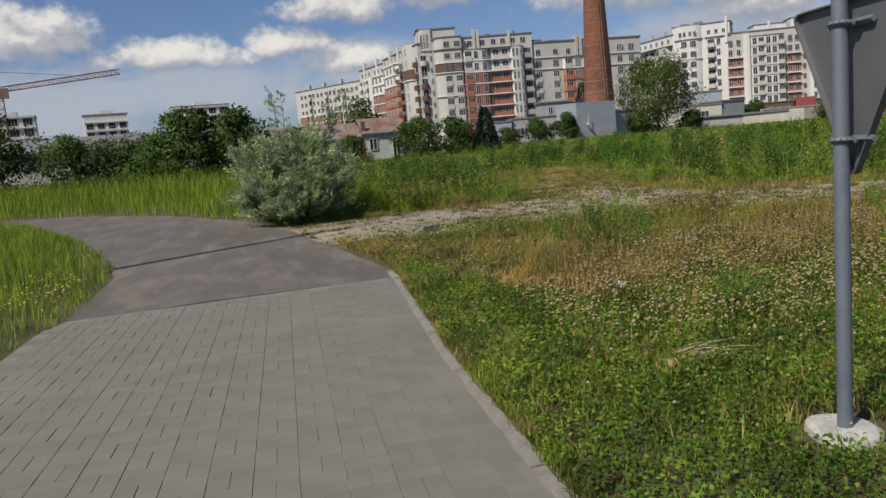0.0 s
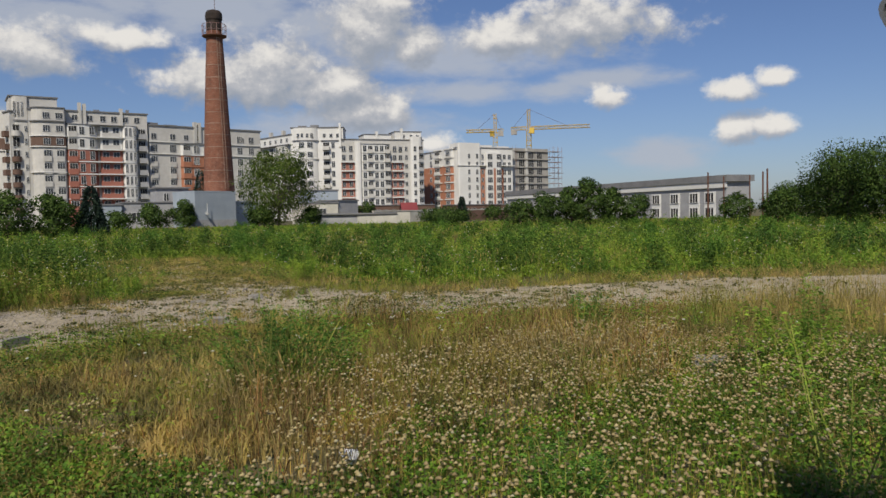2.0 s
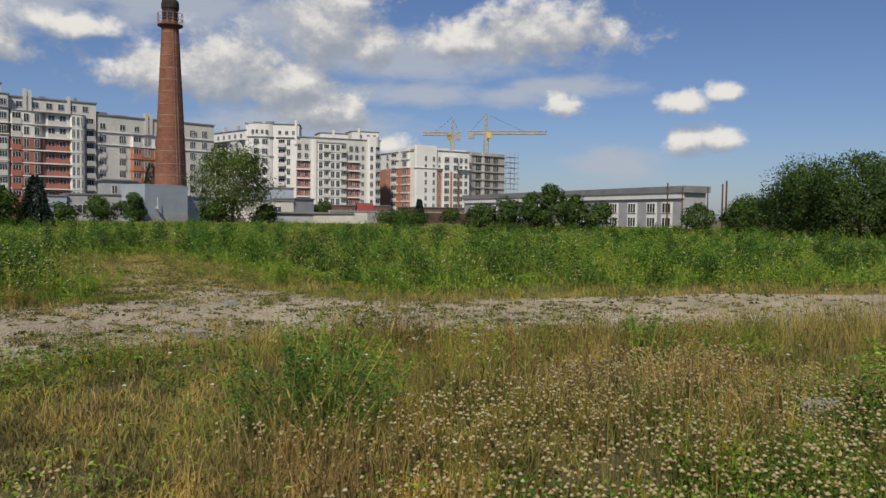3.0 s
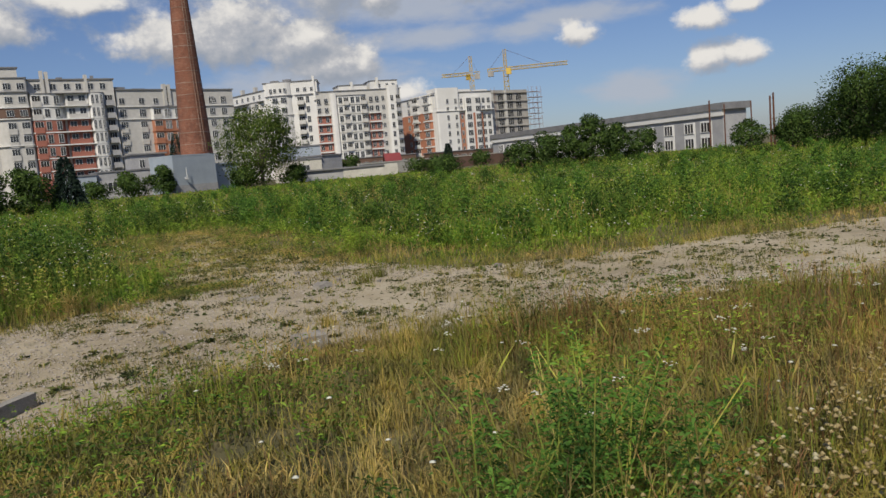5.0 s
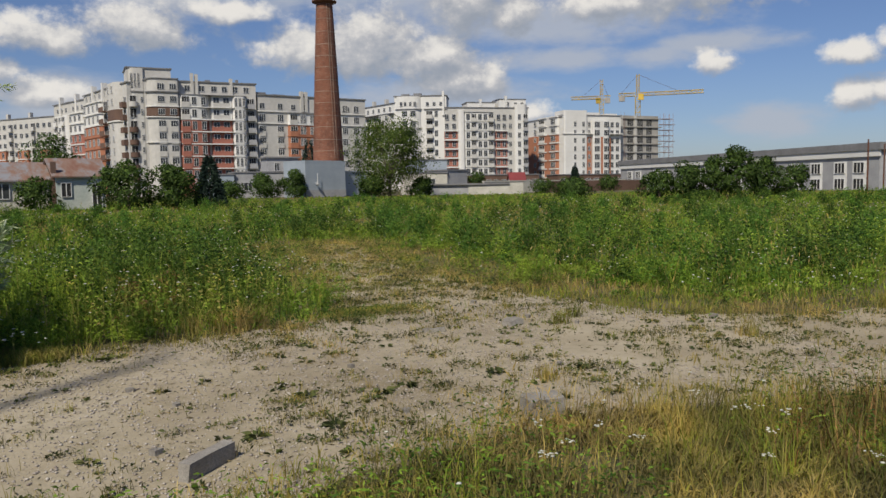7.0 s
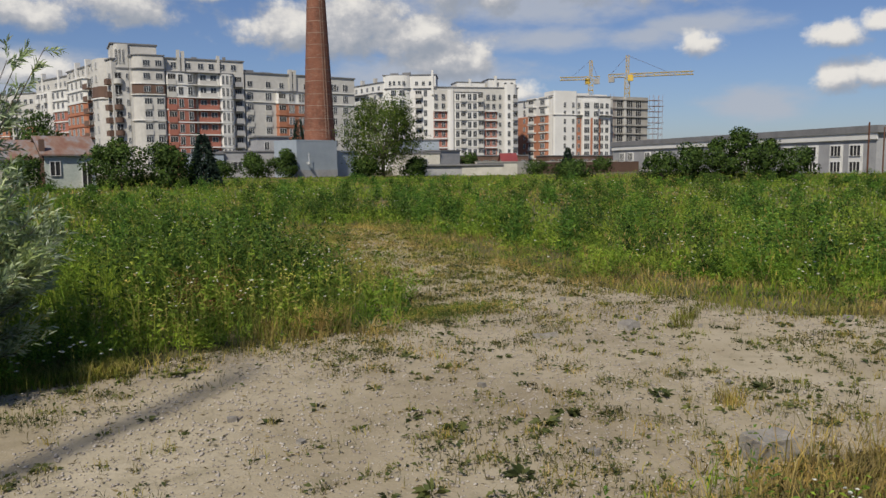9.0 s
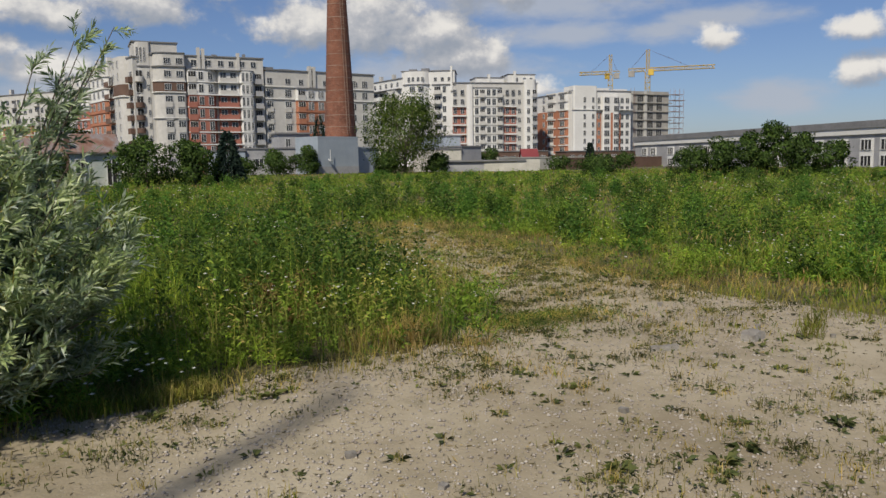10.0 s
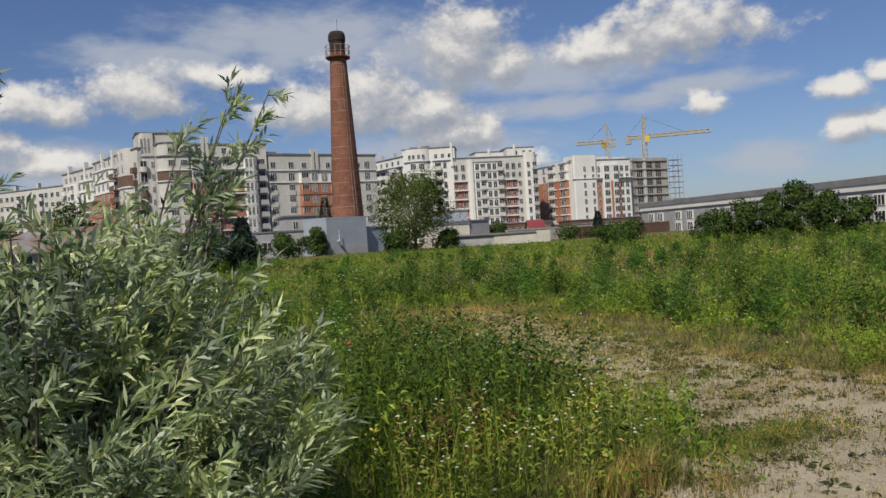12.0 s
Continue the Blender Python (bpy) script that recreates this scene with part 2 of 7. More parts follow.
M = dict(
    sand=sand_material(), ground=ground_material(), asphalt=asphalt_material(), brick=brick_stack_material(), rust=rust_roof_material(),
    paver=surf("paver_concrete", (0.176, 0.166, 0.14), (0.21, 0.198, 0.17), 1.4, 190, 0.9, bump=0.3, dist=0.002, spread=0.12, per_piece=True),
    paver_rest=surf("paver_concrete_rest", (0.176, 0.166, 0.14), (0.21, 0.198, 0.17), 1.4, 190, 0.9, bump=0.3, dist=0.002, spread=0.12, per_island=True),
    joint=surf("joint_sand", (0.20, 0.188, 0.16), (0.28, 0.264, 0.23), 4, 120, 0.95),
    kerb=surf("kerb_concrete", (0.26, 0.24, 0.21), (0.40, 0.375, 0.33), 5, 90, 0.92, bump=0.6, spread=0.4, per_piece=True),
    cream=surf("cream_render", (0.47, 0.455, 0.42), (0.56, 0.545, 0.51), 0.15, 1.2, 0.9, bump=0.1, spread=0.12),
    white=surf("white_render", (0.61, 0.60, 0.57), (0.69, 0.68, 0.65), 0.15, 1.5, 0.9, bump=0.1, spread=0.06),
    redbrick=surf("red_facing_brick", (0.31, 0.112, 0.08), (0.39, 0.155, 0.11), 0.3, 6, 0.88, bump=0.1, spread=0.15),
    orange=surf("orange_facing_brick", (0.36, 0.145, 0.08), (0.44, 0.19, 0.11), 0.3, 6, 0.88, bump=0.1, spread=0.15),
    brown=surf("brown_band", (0.105, 0.062, 0.045), (0.15, 0.09, 0.065), 0.3, 6, 0.88, spread=0.15),
    rawconc=surf("raw_concrete", (0.30, 0.28, 0.25), (0.42, 0.40, 0.36), 0.3, 5, 0.9, spread=0.25),
    roofgrey=surf("grey_roof_felt", (0.16, 0.16, 0.165), (0.23, 0.23, 0.235), 0.4, 4, 0.9, spread=0.2),
    frame=surf("window_frame_white", (0.55, 0.55, 0.54), (0.62, 0.62, 0.61), 1, 20, 0.5, bump=0.05, spread=0.05),
    bluegrey=surf("blue_grey_sheet_metal", (0.30, 0.345, 0.39), (0.36, 0.405, 0.45), 0.5, 8, 0.55, 0.0, bump=0.15, spread=0.12),
    greywall=surf("grey_render", (0.30, 0.30, 0.31), (0.40, 0.40, 0.40), 0.5, 6, 0.9, spread=0.2),
    palewall=surf("pale_stained_render", (0.44, 0.42, 0.36), (0.58, 0.56, 0.49), 0.6, 5, 0.9, spread=0.25),
    cyanwall=surf("faded_mint_render", (0.40, 0.46, 0.42), (0.54, 0.57, 0.52), 0.7, 6, 0.9, spread=0.25),
    redroof=surf("red_metal_roof", (0.17, 0.025, 0.028), (0.23, 0.04, 0.04), 0.6, 8, 0.6, spread=0.15),
    yellow=surf("yellow_crane_paint", (0.55, 0.36, 0.04), (0.66, 0.45, 0.07), 0.5, 6, 0.5, spread=0.15),
    cranegrey=surf("red_grey_crane_paint", (0.22, 0.10, 0.09), (0.34, 0.28, 0.26), 0.4, 6, 0.5, spread=0.15),
    ruststeel=surf("rusty_steel", (0.10, 0.045, 0.03), (0.19, 0.085, 0.05), 2, 30, 0.8, 0.3, spread=0.3),
    zinc=surf("galvanised_steel", (0.15, 0.178, 0.215), (0.20, 0.228, 0.265), 6, 60, 0.5, 0.3, bump=0.08, spread=0.1),
    plate=surf("sign_back_grey", (0.125, 0.13, 0.135), (0.16, 0.165, 0.17), 3, 40, 0.5, 0.25, bump=0.05, spread=0.1),
    whitewash=surf("whitened_concrete", (0.42, 0.40, 0.36), (0.62, 0.60, 0.56), 8, 60, 0.9, bump=0.9, spread=0.3),
    bark=surf("grey_brown_bark", (0.07, 0.055, 0.04), (0.14, 0.115, 0.09), 4, 30, 0.9, bump=0.8, spread=0.4),
    stone=surf("field_stone", (0.20, 0.18, 0.155), (0.33, 0.31, 0.27), 6, 50, 0.9, bump=0.8, spread=0.3),
    # near-black colour standing for shade inside openings; applied to flat panes and doors
    dark=surf("opening_shade", (0.012, 0.012, 0.013), (0.03, 0.03, 0.03), 1, 6, 0.8, spread=0.2),
    bag=surf("white_plastic_scrap", (0.72, 0.73, 0.75), (0.85, 0.85, 0.86), 20, 90, 0.4, bump=0.6, spread=0.1),
    hoop=surf("dulled_iron_band", (0.20, 0.12, 0.085), (0.36, 0.27, 0.21), 0.8, 8, 0.85, spread=0.3),
    gravel=surf("gravel", (0.25, 0.21, 0.175), (0.60, 0.55, 0.48), 9, 60, 0.9, spread=0.3, per_island=True),
    soot=surf("sooty_brick", (0.018, 0.014, 0.012), (0.05, 0.034, 0.027), 1.2, 8, 0.95, bump=0.6, spread=0.4),
    redcap=surf("red_marker_paint", (0.42, 0.06, 0.05), (0.5, 0.09, 0.07), 5, 40, 0.5, spread=0.1),
    petal=surf("white_petals", (0.50, 0.50, 0.41), (0.68, 0.67, 0.58), 3, 40, 0.7, spread=0.1),
    clover_head=surf("clover_heads", (0.27, 0.24, 0.13), (0.46, 0.42, 0.27), 6, 60, 0.8, spread=0.2),
    dryhead=surf("dried_clover_heads", (0.22, 0.16, 0.065), (0.44, 0.36, 0.17), 6, 60, 0.8, spread=0.3),
    yellowflower=surf("yellow_petals", (0.55, 0.45, 0.05), (0.66, 0.55, 0.1), 6, 60, 0.7, spread=0.1),
)


def glass_material():
    k = Mat("window_glass", 0.12)
    k.b.inputs["Specular IOR Level"].default_value = 0.45
    return k.done(k.ramp(k.noise(0.5, 2), [(0.35, (0.025, 0.028, 0.032)), (0.7, (0.09, 0.095, 0.10))]))


M["glass"] = glass_material()

G_DARK, G_MID, G_LIGHT = (0.078, 0.138, 0.015), (0.16, 0.25, 0.026), (0.30, 0.38, 0.05)
STRAW, STRAW2, OLIVE = (0.54, 0.43, 0.165), (0.40, 0.295, 0.10), (0.25, 0.235, 0.045)
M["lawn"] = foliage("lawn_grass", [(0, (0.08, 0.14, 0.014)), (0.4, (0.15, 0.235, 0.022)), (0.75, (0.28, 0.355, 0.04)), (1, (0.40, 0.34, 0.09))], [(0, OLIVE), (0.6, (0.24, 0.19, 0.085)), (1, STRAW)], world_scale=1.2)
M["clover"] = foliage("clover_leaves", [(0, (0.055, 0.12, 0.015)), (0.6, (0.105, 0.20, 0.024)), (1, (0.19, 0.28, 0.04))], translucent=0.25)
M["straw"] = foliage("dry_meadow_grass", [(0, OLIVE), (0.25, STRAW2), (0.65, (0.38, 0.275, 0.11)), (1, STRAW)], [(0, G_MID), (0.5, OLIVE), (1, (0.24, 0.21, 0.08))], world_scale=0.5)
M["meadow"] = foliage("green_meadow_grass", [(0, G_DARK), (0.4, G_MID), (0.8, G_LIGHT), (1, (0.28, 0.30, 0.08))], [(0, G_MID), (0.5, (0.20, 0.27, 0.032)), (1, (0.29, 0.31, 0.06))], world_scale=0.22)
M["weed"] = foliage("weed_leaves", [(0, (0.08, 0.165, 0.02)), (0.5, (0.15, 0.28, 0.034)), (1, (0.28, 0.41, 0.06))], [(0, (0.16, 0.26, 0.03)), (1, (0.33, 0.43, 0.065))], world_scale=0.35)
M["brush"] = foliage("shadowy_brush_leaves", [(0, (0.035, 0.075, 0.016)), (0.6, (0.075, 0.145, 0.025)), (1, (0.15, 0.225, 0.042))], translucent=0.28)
# Brush leaves copied darker: dark green plus crown shade put into the colour.
M["wood"] = foliage("shaded_wood_leaves", [(0, (0.040, 0.078, 0.018)), (0.6, (0.062, 0.112, 0.024)), (1, (0.098, 0.15, 0.034))], translucent=0.25)
M["tree"] = foliage("tree_leaves", [(0, (0.06, 0.105, 0.02)), (0.6, (0.098, 0.155, 0.03)), (1, (0.17, 0.215, 0.048))], translucent=0.35)
M["spruce"] = foliage("blue_spruce_needles", [(0, (0.015, 0.03, 0.022)), (1, (0.04, 0.065, 0.05))], translucent=0.1)
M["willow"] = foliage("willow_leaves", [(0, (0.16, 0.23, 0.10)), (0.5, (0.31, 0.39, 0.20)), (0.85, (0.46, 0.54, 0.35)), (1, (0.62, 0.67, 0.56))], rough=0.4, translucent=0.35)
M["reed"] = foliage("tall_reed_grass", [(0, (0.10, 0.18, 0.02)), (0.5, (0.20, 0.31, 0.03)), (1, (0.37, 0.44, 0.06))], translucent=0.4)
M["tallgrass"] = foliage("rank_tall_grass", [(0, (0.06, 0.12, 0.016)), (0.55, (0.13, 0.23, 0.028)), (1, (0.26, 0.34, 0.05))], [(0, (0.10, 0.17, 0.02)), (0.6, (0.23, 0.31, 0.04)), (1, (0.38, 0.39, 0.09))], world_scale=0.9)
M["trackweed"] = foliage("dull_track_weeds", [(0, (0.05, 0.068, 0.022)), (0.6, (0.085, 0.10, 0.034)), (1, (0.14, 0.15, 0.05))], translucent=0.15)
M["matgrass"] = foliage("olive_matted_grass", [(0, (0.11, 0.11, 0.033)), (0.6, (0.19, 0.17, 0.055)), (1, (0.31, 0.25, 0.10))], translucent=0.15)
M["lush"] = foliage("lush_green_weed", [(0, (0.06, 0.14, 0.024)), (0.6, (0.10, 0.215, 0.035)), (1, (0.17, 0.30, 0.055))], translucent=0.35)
M["palestraw"] = foliage("bleached_straw", [(0, (0.42, 0.34, 0.17)), (1, (0.66, 0.57, 0.32))], translucent=0.15)
M["redgrass"] = foliage("reddish_dead_stalks", [(0, (0.12, 0.06, 0.025)), (0.6, (0.22, 0.115, 0.045)), (1, (0.34, 0.21, 0.09))], translucent=0.1)
M["litter"] = foliage("dry_plant_litter", [(0, (0.09, 0.075, 0.045)), (0.6, (0.17, 0.14, 0.075)), (1, (0.30, 0.24, 0.13))], translucent=0.05)
M["stalk"] = foliage("weed_stalks", [(0, (0.14, 0.19, 0.03)), (0.6, (0.27, 0.30, 0.06)), (1, (0.36, 0.28, 0.10))], translucent=0.1)

# ---- mesh helpers ----


def mesh_from(name, verts, faces, mats, flat=False):
    """A mesh from an (n,3) array and a list of (m,k) index arrays, one per material."""
    me = bpy.data.meshes.new(name)
    verts = np.asarray(verts, np.float32)
    loops = np.concatenate([f.reshape(-1) for f in faces]).astype(np.int32)
    sizes = np.concatenate([np.full(len(f), f.shape[1]) for f in faces])
    slot = np.concatenate([np.full(len(f), i) for i, f in enumerate(faces)]).astype(np.int32)
    starts = np.concatenate([[0], np.cumsum(sizes)[:-1]]).astype(np.int32)
    me.vertices.add(len(verts))
    me.vertices.foreach_set("co", verts.reshape(-1))
    me.loops.add(len(loops))
    me.loops.foreach_set("vertex_index", loops)
    me.polygons.add(len(sizes))
    me.polygons.foreach_set("loop_start", starts)
    me.polygons.foreach_set("material_index", slot)
    for m in mats:
        me.materials.append(m)
    if flat:
        me.polygons.foreach_set("use_smooth", np.zeros(len(sizes), bool))
    me.update(calc_edges=True)
    me.validate()
    return me


def part(name, bm, material, parent=None, label=""):
    me = bpy.data.meshes.new(name)
    bm.to_mesh(me)
    bm.free()
    me.materials.append(material)
    ob = new(name, me)
    ob.parent = parent
    return tagged(ob, label)


def thing(name, label, category, group="", at=(0, 0, 0)):
    ob = new(name)
    ob.empty_display_size = 0.2
    ob.location = at
    return tagged(ob, label, category, group)


def box(bm, x0, x1, y0, y1, z0, z1, m=None):
    vs = [bm.verts.new((x, y, z)) for z in (z0, z1) for x, y in ((x0, y0), (x1, y0), (x1, y1), (x0, y1))]
    for f in ((3, 2, 1, 0), (4, 5, 6, 7), (0, 1, 5, 4), (1, 2, 6, 5), (2, 3, 7, 6), (3, 0, 4, 7)):
        bm.faces.new([vs[i] for i in f])
    if m is not None:
        bmesh.ops.transform(bm, matrix=m, verts=vs)
    return bm


def beam(bm, a, b, r0, r1=None, n=4):
    """A prism from a to b, of n sides."""
    a, b = Vector(a), Vector(b)
    r1 = r0 if r1 is None else r1
    q = (b - a).to_track_quat("Z", "Y")
    rings = []
    for p, r in ((a, r0), (b, r1)):
        rings.append([bm.verts.new(p + q @ Vector((r * math.cos(2 * math.pi * i / n), r * math.sin(2 * math.pi * i / n), 0))) for i in range(n)])
    for i in range(n):
        bm.faces.new((rings[0][i], rings[0][(i + 1) % n], rings[1][(i + 1) % n], rings[1][i]))
    bm.faces.new(rings[0][::-1])
    bm.faces.new(rings[1])
    return bm


def rings_mesh(bm, sections, n=16):
    """A turned body from (z, radius) sections."""
    rows = [[bm.verts.new((r * math.cos(2 * math.pi * i / n), r * math.sin(2 * math.pi * i / n), z)) for i in range(n)] for z, r in sections]
    for lo, hi in zip(rows, rows[1:]):
        for i in range(n):
            bm.faces.new((lo[i], lo[(i + 1) % n], hi[(i + 1) % n], hi[i]))
    bm.faces.new(rows[0][::-1])
    bm.faces.new(rows[-1])
    return bm


def sheet(name, outline, z, material, thick=0.05, wobble=0.0, step=0.4):
    """A thin slab with an outline that wanders by wobble metres."""
    pts = []
    for (x0, y0), (x1, y1) in zip(outline, outline[1:] + outline[:1]):
        n = max(1, int(math.hypot(x1 - x0, y1 - y0) / step))
        for i in range(n):
            x, y = lerp(x0, x1, i / n), lerp(y0, y1, i / n)
            d = noise.noise_vector(Vector((x * 1.3, y * 1.3, 3.1))) * wobble + noise.noise_vector(Vector((x * 5, y * 5, 1.1))) * wobble * 0.4
            pts.append((x + d.x, y + d.y))
    bm = bmesh.new()
    top = [bm.verts.new((x, y, z)) for x, y in pts]
    low = [bm.verts.new((x, y, z - thick)) for x, y in pts]
    f = bm.faces.new(top)
    for i in range(len(top)):
        j = (i + 1) % len(top)
        bm.faces.new((top[j], top[i], low[i], low[j]))
    bm.normal_update()
    if f.normal.z < 0:
        bmesh.ops.reverse_faces(bm, faces=bm.faces[:])
    bmesh.ops.triangulate(bm, faces=[f])
    return part(name, bm, material)


def inside(px, py, poly):
    res = np.zeros(px.shape, bool)
    for (x0, y0), (x1, y1) in zip(poly, poly[1:] + poly[:1]):
        c = (y0 > py) != (y1 > py)
        res ^= c & (px < (x1 - x0) * (py - y0) / ((y1 - y0) or 1e-9) + x0)
    return res


def edge_distance(px, py, poly):
    best = np.full(px.shape, 1e9)
    for (x0, y0), (x1, y1) in zip(poly, poly[1:] + poly[:1]):
        dx, dy = x1 - x0, y1 - y0
        t = np.clip(((px - x0) * dx + (py - y0) * dy) / (dx * dx + dy * dy + 1e-9), 0, 1)
        best = np.minimum(best, np.hypot(px - x0 - t * dx, py - y0 - t * dy))
    return np.where(inside(px, py, poly), -best, best)


rng = np.random.default_rng(7)


GRID = np.random.default_rng(41).uniform(0, 1, (256, 256))


def wave(x, y, s, seed=0.0):
    """Three octaves of smooth value noise between 0 and 1, for patches in the growth."""
    total, weight = 0.0, 0.0
    for k, amp in enumerate((1.0, 0.55, 0.35)):
        fr = 0.5 * s * 2.1 ** k
        u, v = x * fr + 17.3 * seed + 31 * k + 500, y * fr + 9.1 * seed + 57 * k + 500
        i, j = np.floor(u).astype(int), np.floor(v).astype(int)
        a, b = u - i, v - j
        a, b = a * a * (3 - 2 * a), b * b * (3 - 2 * b)
        g = lambda p, q: GRID[p % 256, q % 256]
        total = total + amp * ((g(i, j) * (1 - a) + g(i + 1, j) * a) * (1 - b) + (g(i, j + 1) * (1 - a) + g(i + 1, j + 1) * a) * b)
        weight += amp
    return np.clip(0.5 + 1.5 * (total / weight - 0.5), 0, 1)

# ---- the ground, road and track ----
SAND = [(-0.75, 12.6), (0.3, 12.15), (1.1, 11.78), (2.0, 11.82), (3.2, 12.1), (4.2, 11.85), (5.5, 11.2), (6.8, 10.35), (8.3, 9.1), (10.4, 7.6), (14.0, 4.5),
        (30.0, -6.0), (33.0, -2.0), (18.0, 7.2), (13.6, 10.9), (10.5, 12.6), (8.4, 13.4), (7.2, 14.6), (7.2, 17.0), (7.8, 19.5), (8.4, 21.9), (9.9, 27.2), (8.8, 28.2), (7.8, 26.0),
        (6.5, 23.1), (5.5, 20.1), (4.3, 18.4), (4.0, 17.0), (3.2, 16.4), (1.9, 16.5), (0.9, 16.3), (0.0, 16.5), (-1.1, 15.9)]
ASPHALT = [(0.08, 8.66), (-0.08, 10.0), (-0.43, 12.66), (-0.95, 15.7), (-1.74, 18.5), (-3.79, 22.9), (-6.75, 26.85), (-9.8, 28.8), (-20.0, 34.0), (-40.0, 42.0),
           (-41.0, 38.0), (-20.0, 29.6), (-9.6, 25.6), (-7.7, 24.3), (-4.8, 17.2), (-3.4, 12.4), (-3.2, 10.5), (-3.18, 8.42)]
PAVED = [(-0.22, -4.0), (-0.2, 3.2), (-0.17, 4.33), (-0.14, 5.4), (-0.07, 6.45), (0.0, 7.4), (0.08, 8.63), (-3.18, 8.39), (-3.32, 7.85), (-3.34, 6.9), (-3.36, 4.0), (-3.36, -4.0)]
PATHWAY = [(-1.23, 0.5), (-0.9, 2.3), (-0.4, 4.5), (0.06, 6.5), (0.15, 7.6), (-0.2, 9.2), (-0.54, 10.9), (-0.92, 13.0)]


def from_path(px, py):
    best = np.full(px.shape, 1e9)
    for (x0, y0), (x1, y1) in zip(PATHWAY, PATHWAY[1:]):
        dx, dy = x1 - x0, y1 - y0
        t = np.clip(((px - x0) * dx + (py - y0) * dy) / (dx * dx + dy * dy), 0, 1)
        best = np.minimum(best, np.hypot(px - x0 - t * dx, py - y0 - t * dy))
    return best


bm = bmesh.new()
bmesh.ops.create_grid(bm, x_segments=90, y_segments=90, size=1500)
ground = tagged(part("ground", bm, M["ground"]), "dark soil of a rough overgrown meadow", "ground", kind="structure")
ground.location = (0, 0, -0.02)
sand = tagged(sheet("ground_track", SAND, 0.0, M["sand"], 0.03, 0.28, 0.3), "pale packed sand and gravel of a vehicle track", "track", kind="structure")
road = tagged(sheet("road", ASPHALT, 0.012, M["asphalt"], 0.06, 0.10, 0.3), "worn dusty grey asphalt path with pale patches", "road", kind="structure")
pavement = tagged(sheet("pavement", PAVED, 0.0165, M["joint"], 0.06, 0.0), "footway of grey concrete block paving", "pavement", kind="structure")


def lamp_post():
    """A street lamp beside the path; only its shadow falls into view."""
    base = Vector((1.82, 15.66, 0)) - Vector((SUN.x, SUN.y, 0)).normalized() * -8.4
    top = 8.4 * SUN.z / math.hypot(SUN.x, SUN.y)
    t = thing("street_lamp", "tall grey steel street lamp post on the verge", "street lamp", at=base)
    part("pole", rings_mesh(bmesh.new(), [(0, 0.13), (0.9, 0.13), (1.0, 0.1), (top, 0.07)], 12), M["zinc"], t)
    part("base_plate", box(bmesh.new(), -0.2, 0.2, -0.2, 0.2, -0.02, 0.04), M["zinc"], t)
    arm = beam(bmesh.new(), (0, 0, top - 0.1), (0.05, 0.9, top + 0.15), 0.035, n=8)
    part("arm", arm, M["zinc"], t)
    part("lamp_head", box(bmesh.new(), -0.08, 0.18, 0.7, 1.25, top + 0.12, top + 0.22), M["plate"], t)


lamp_post()


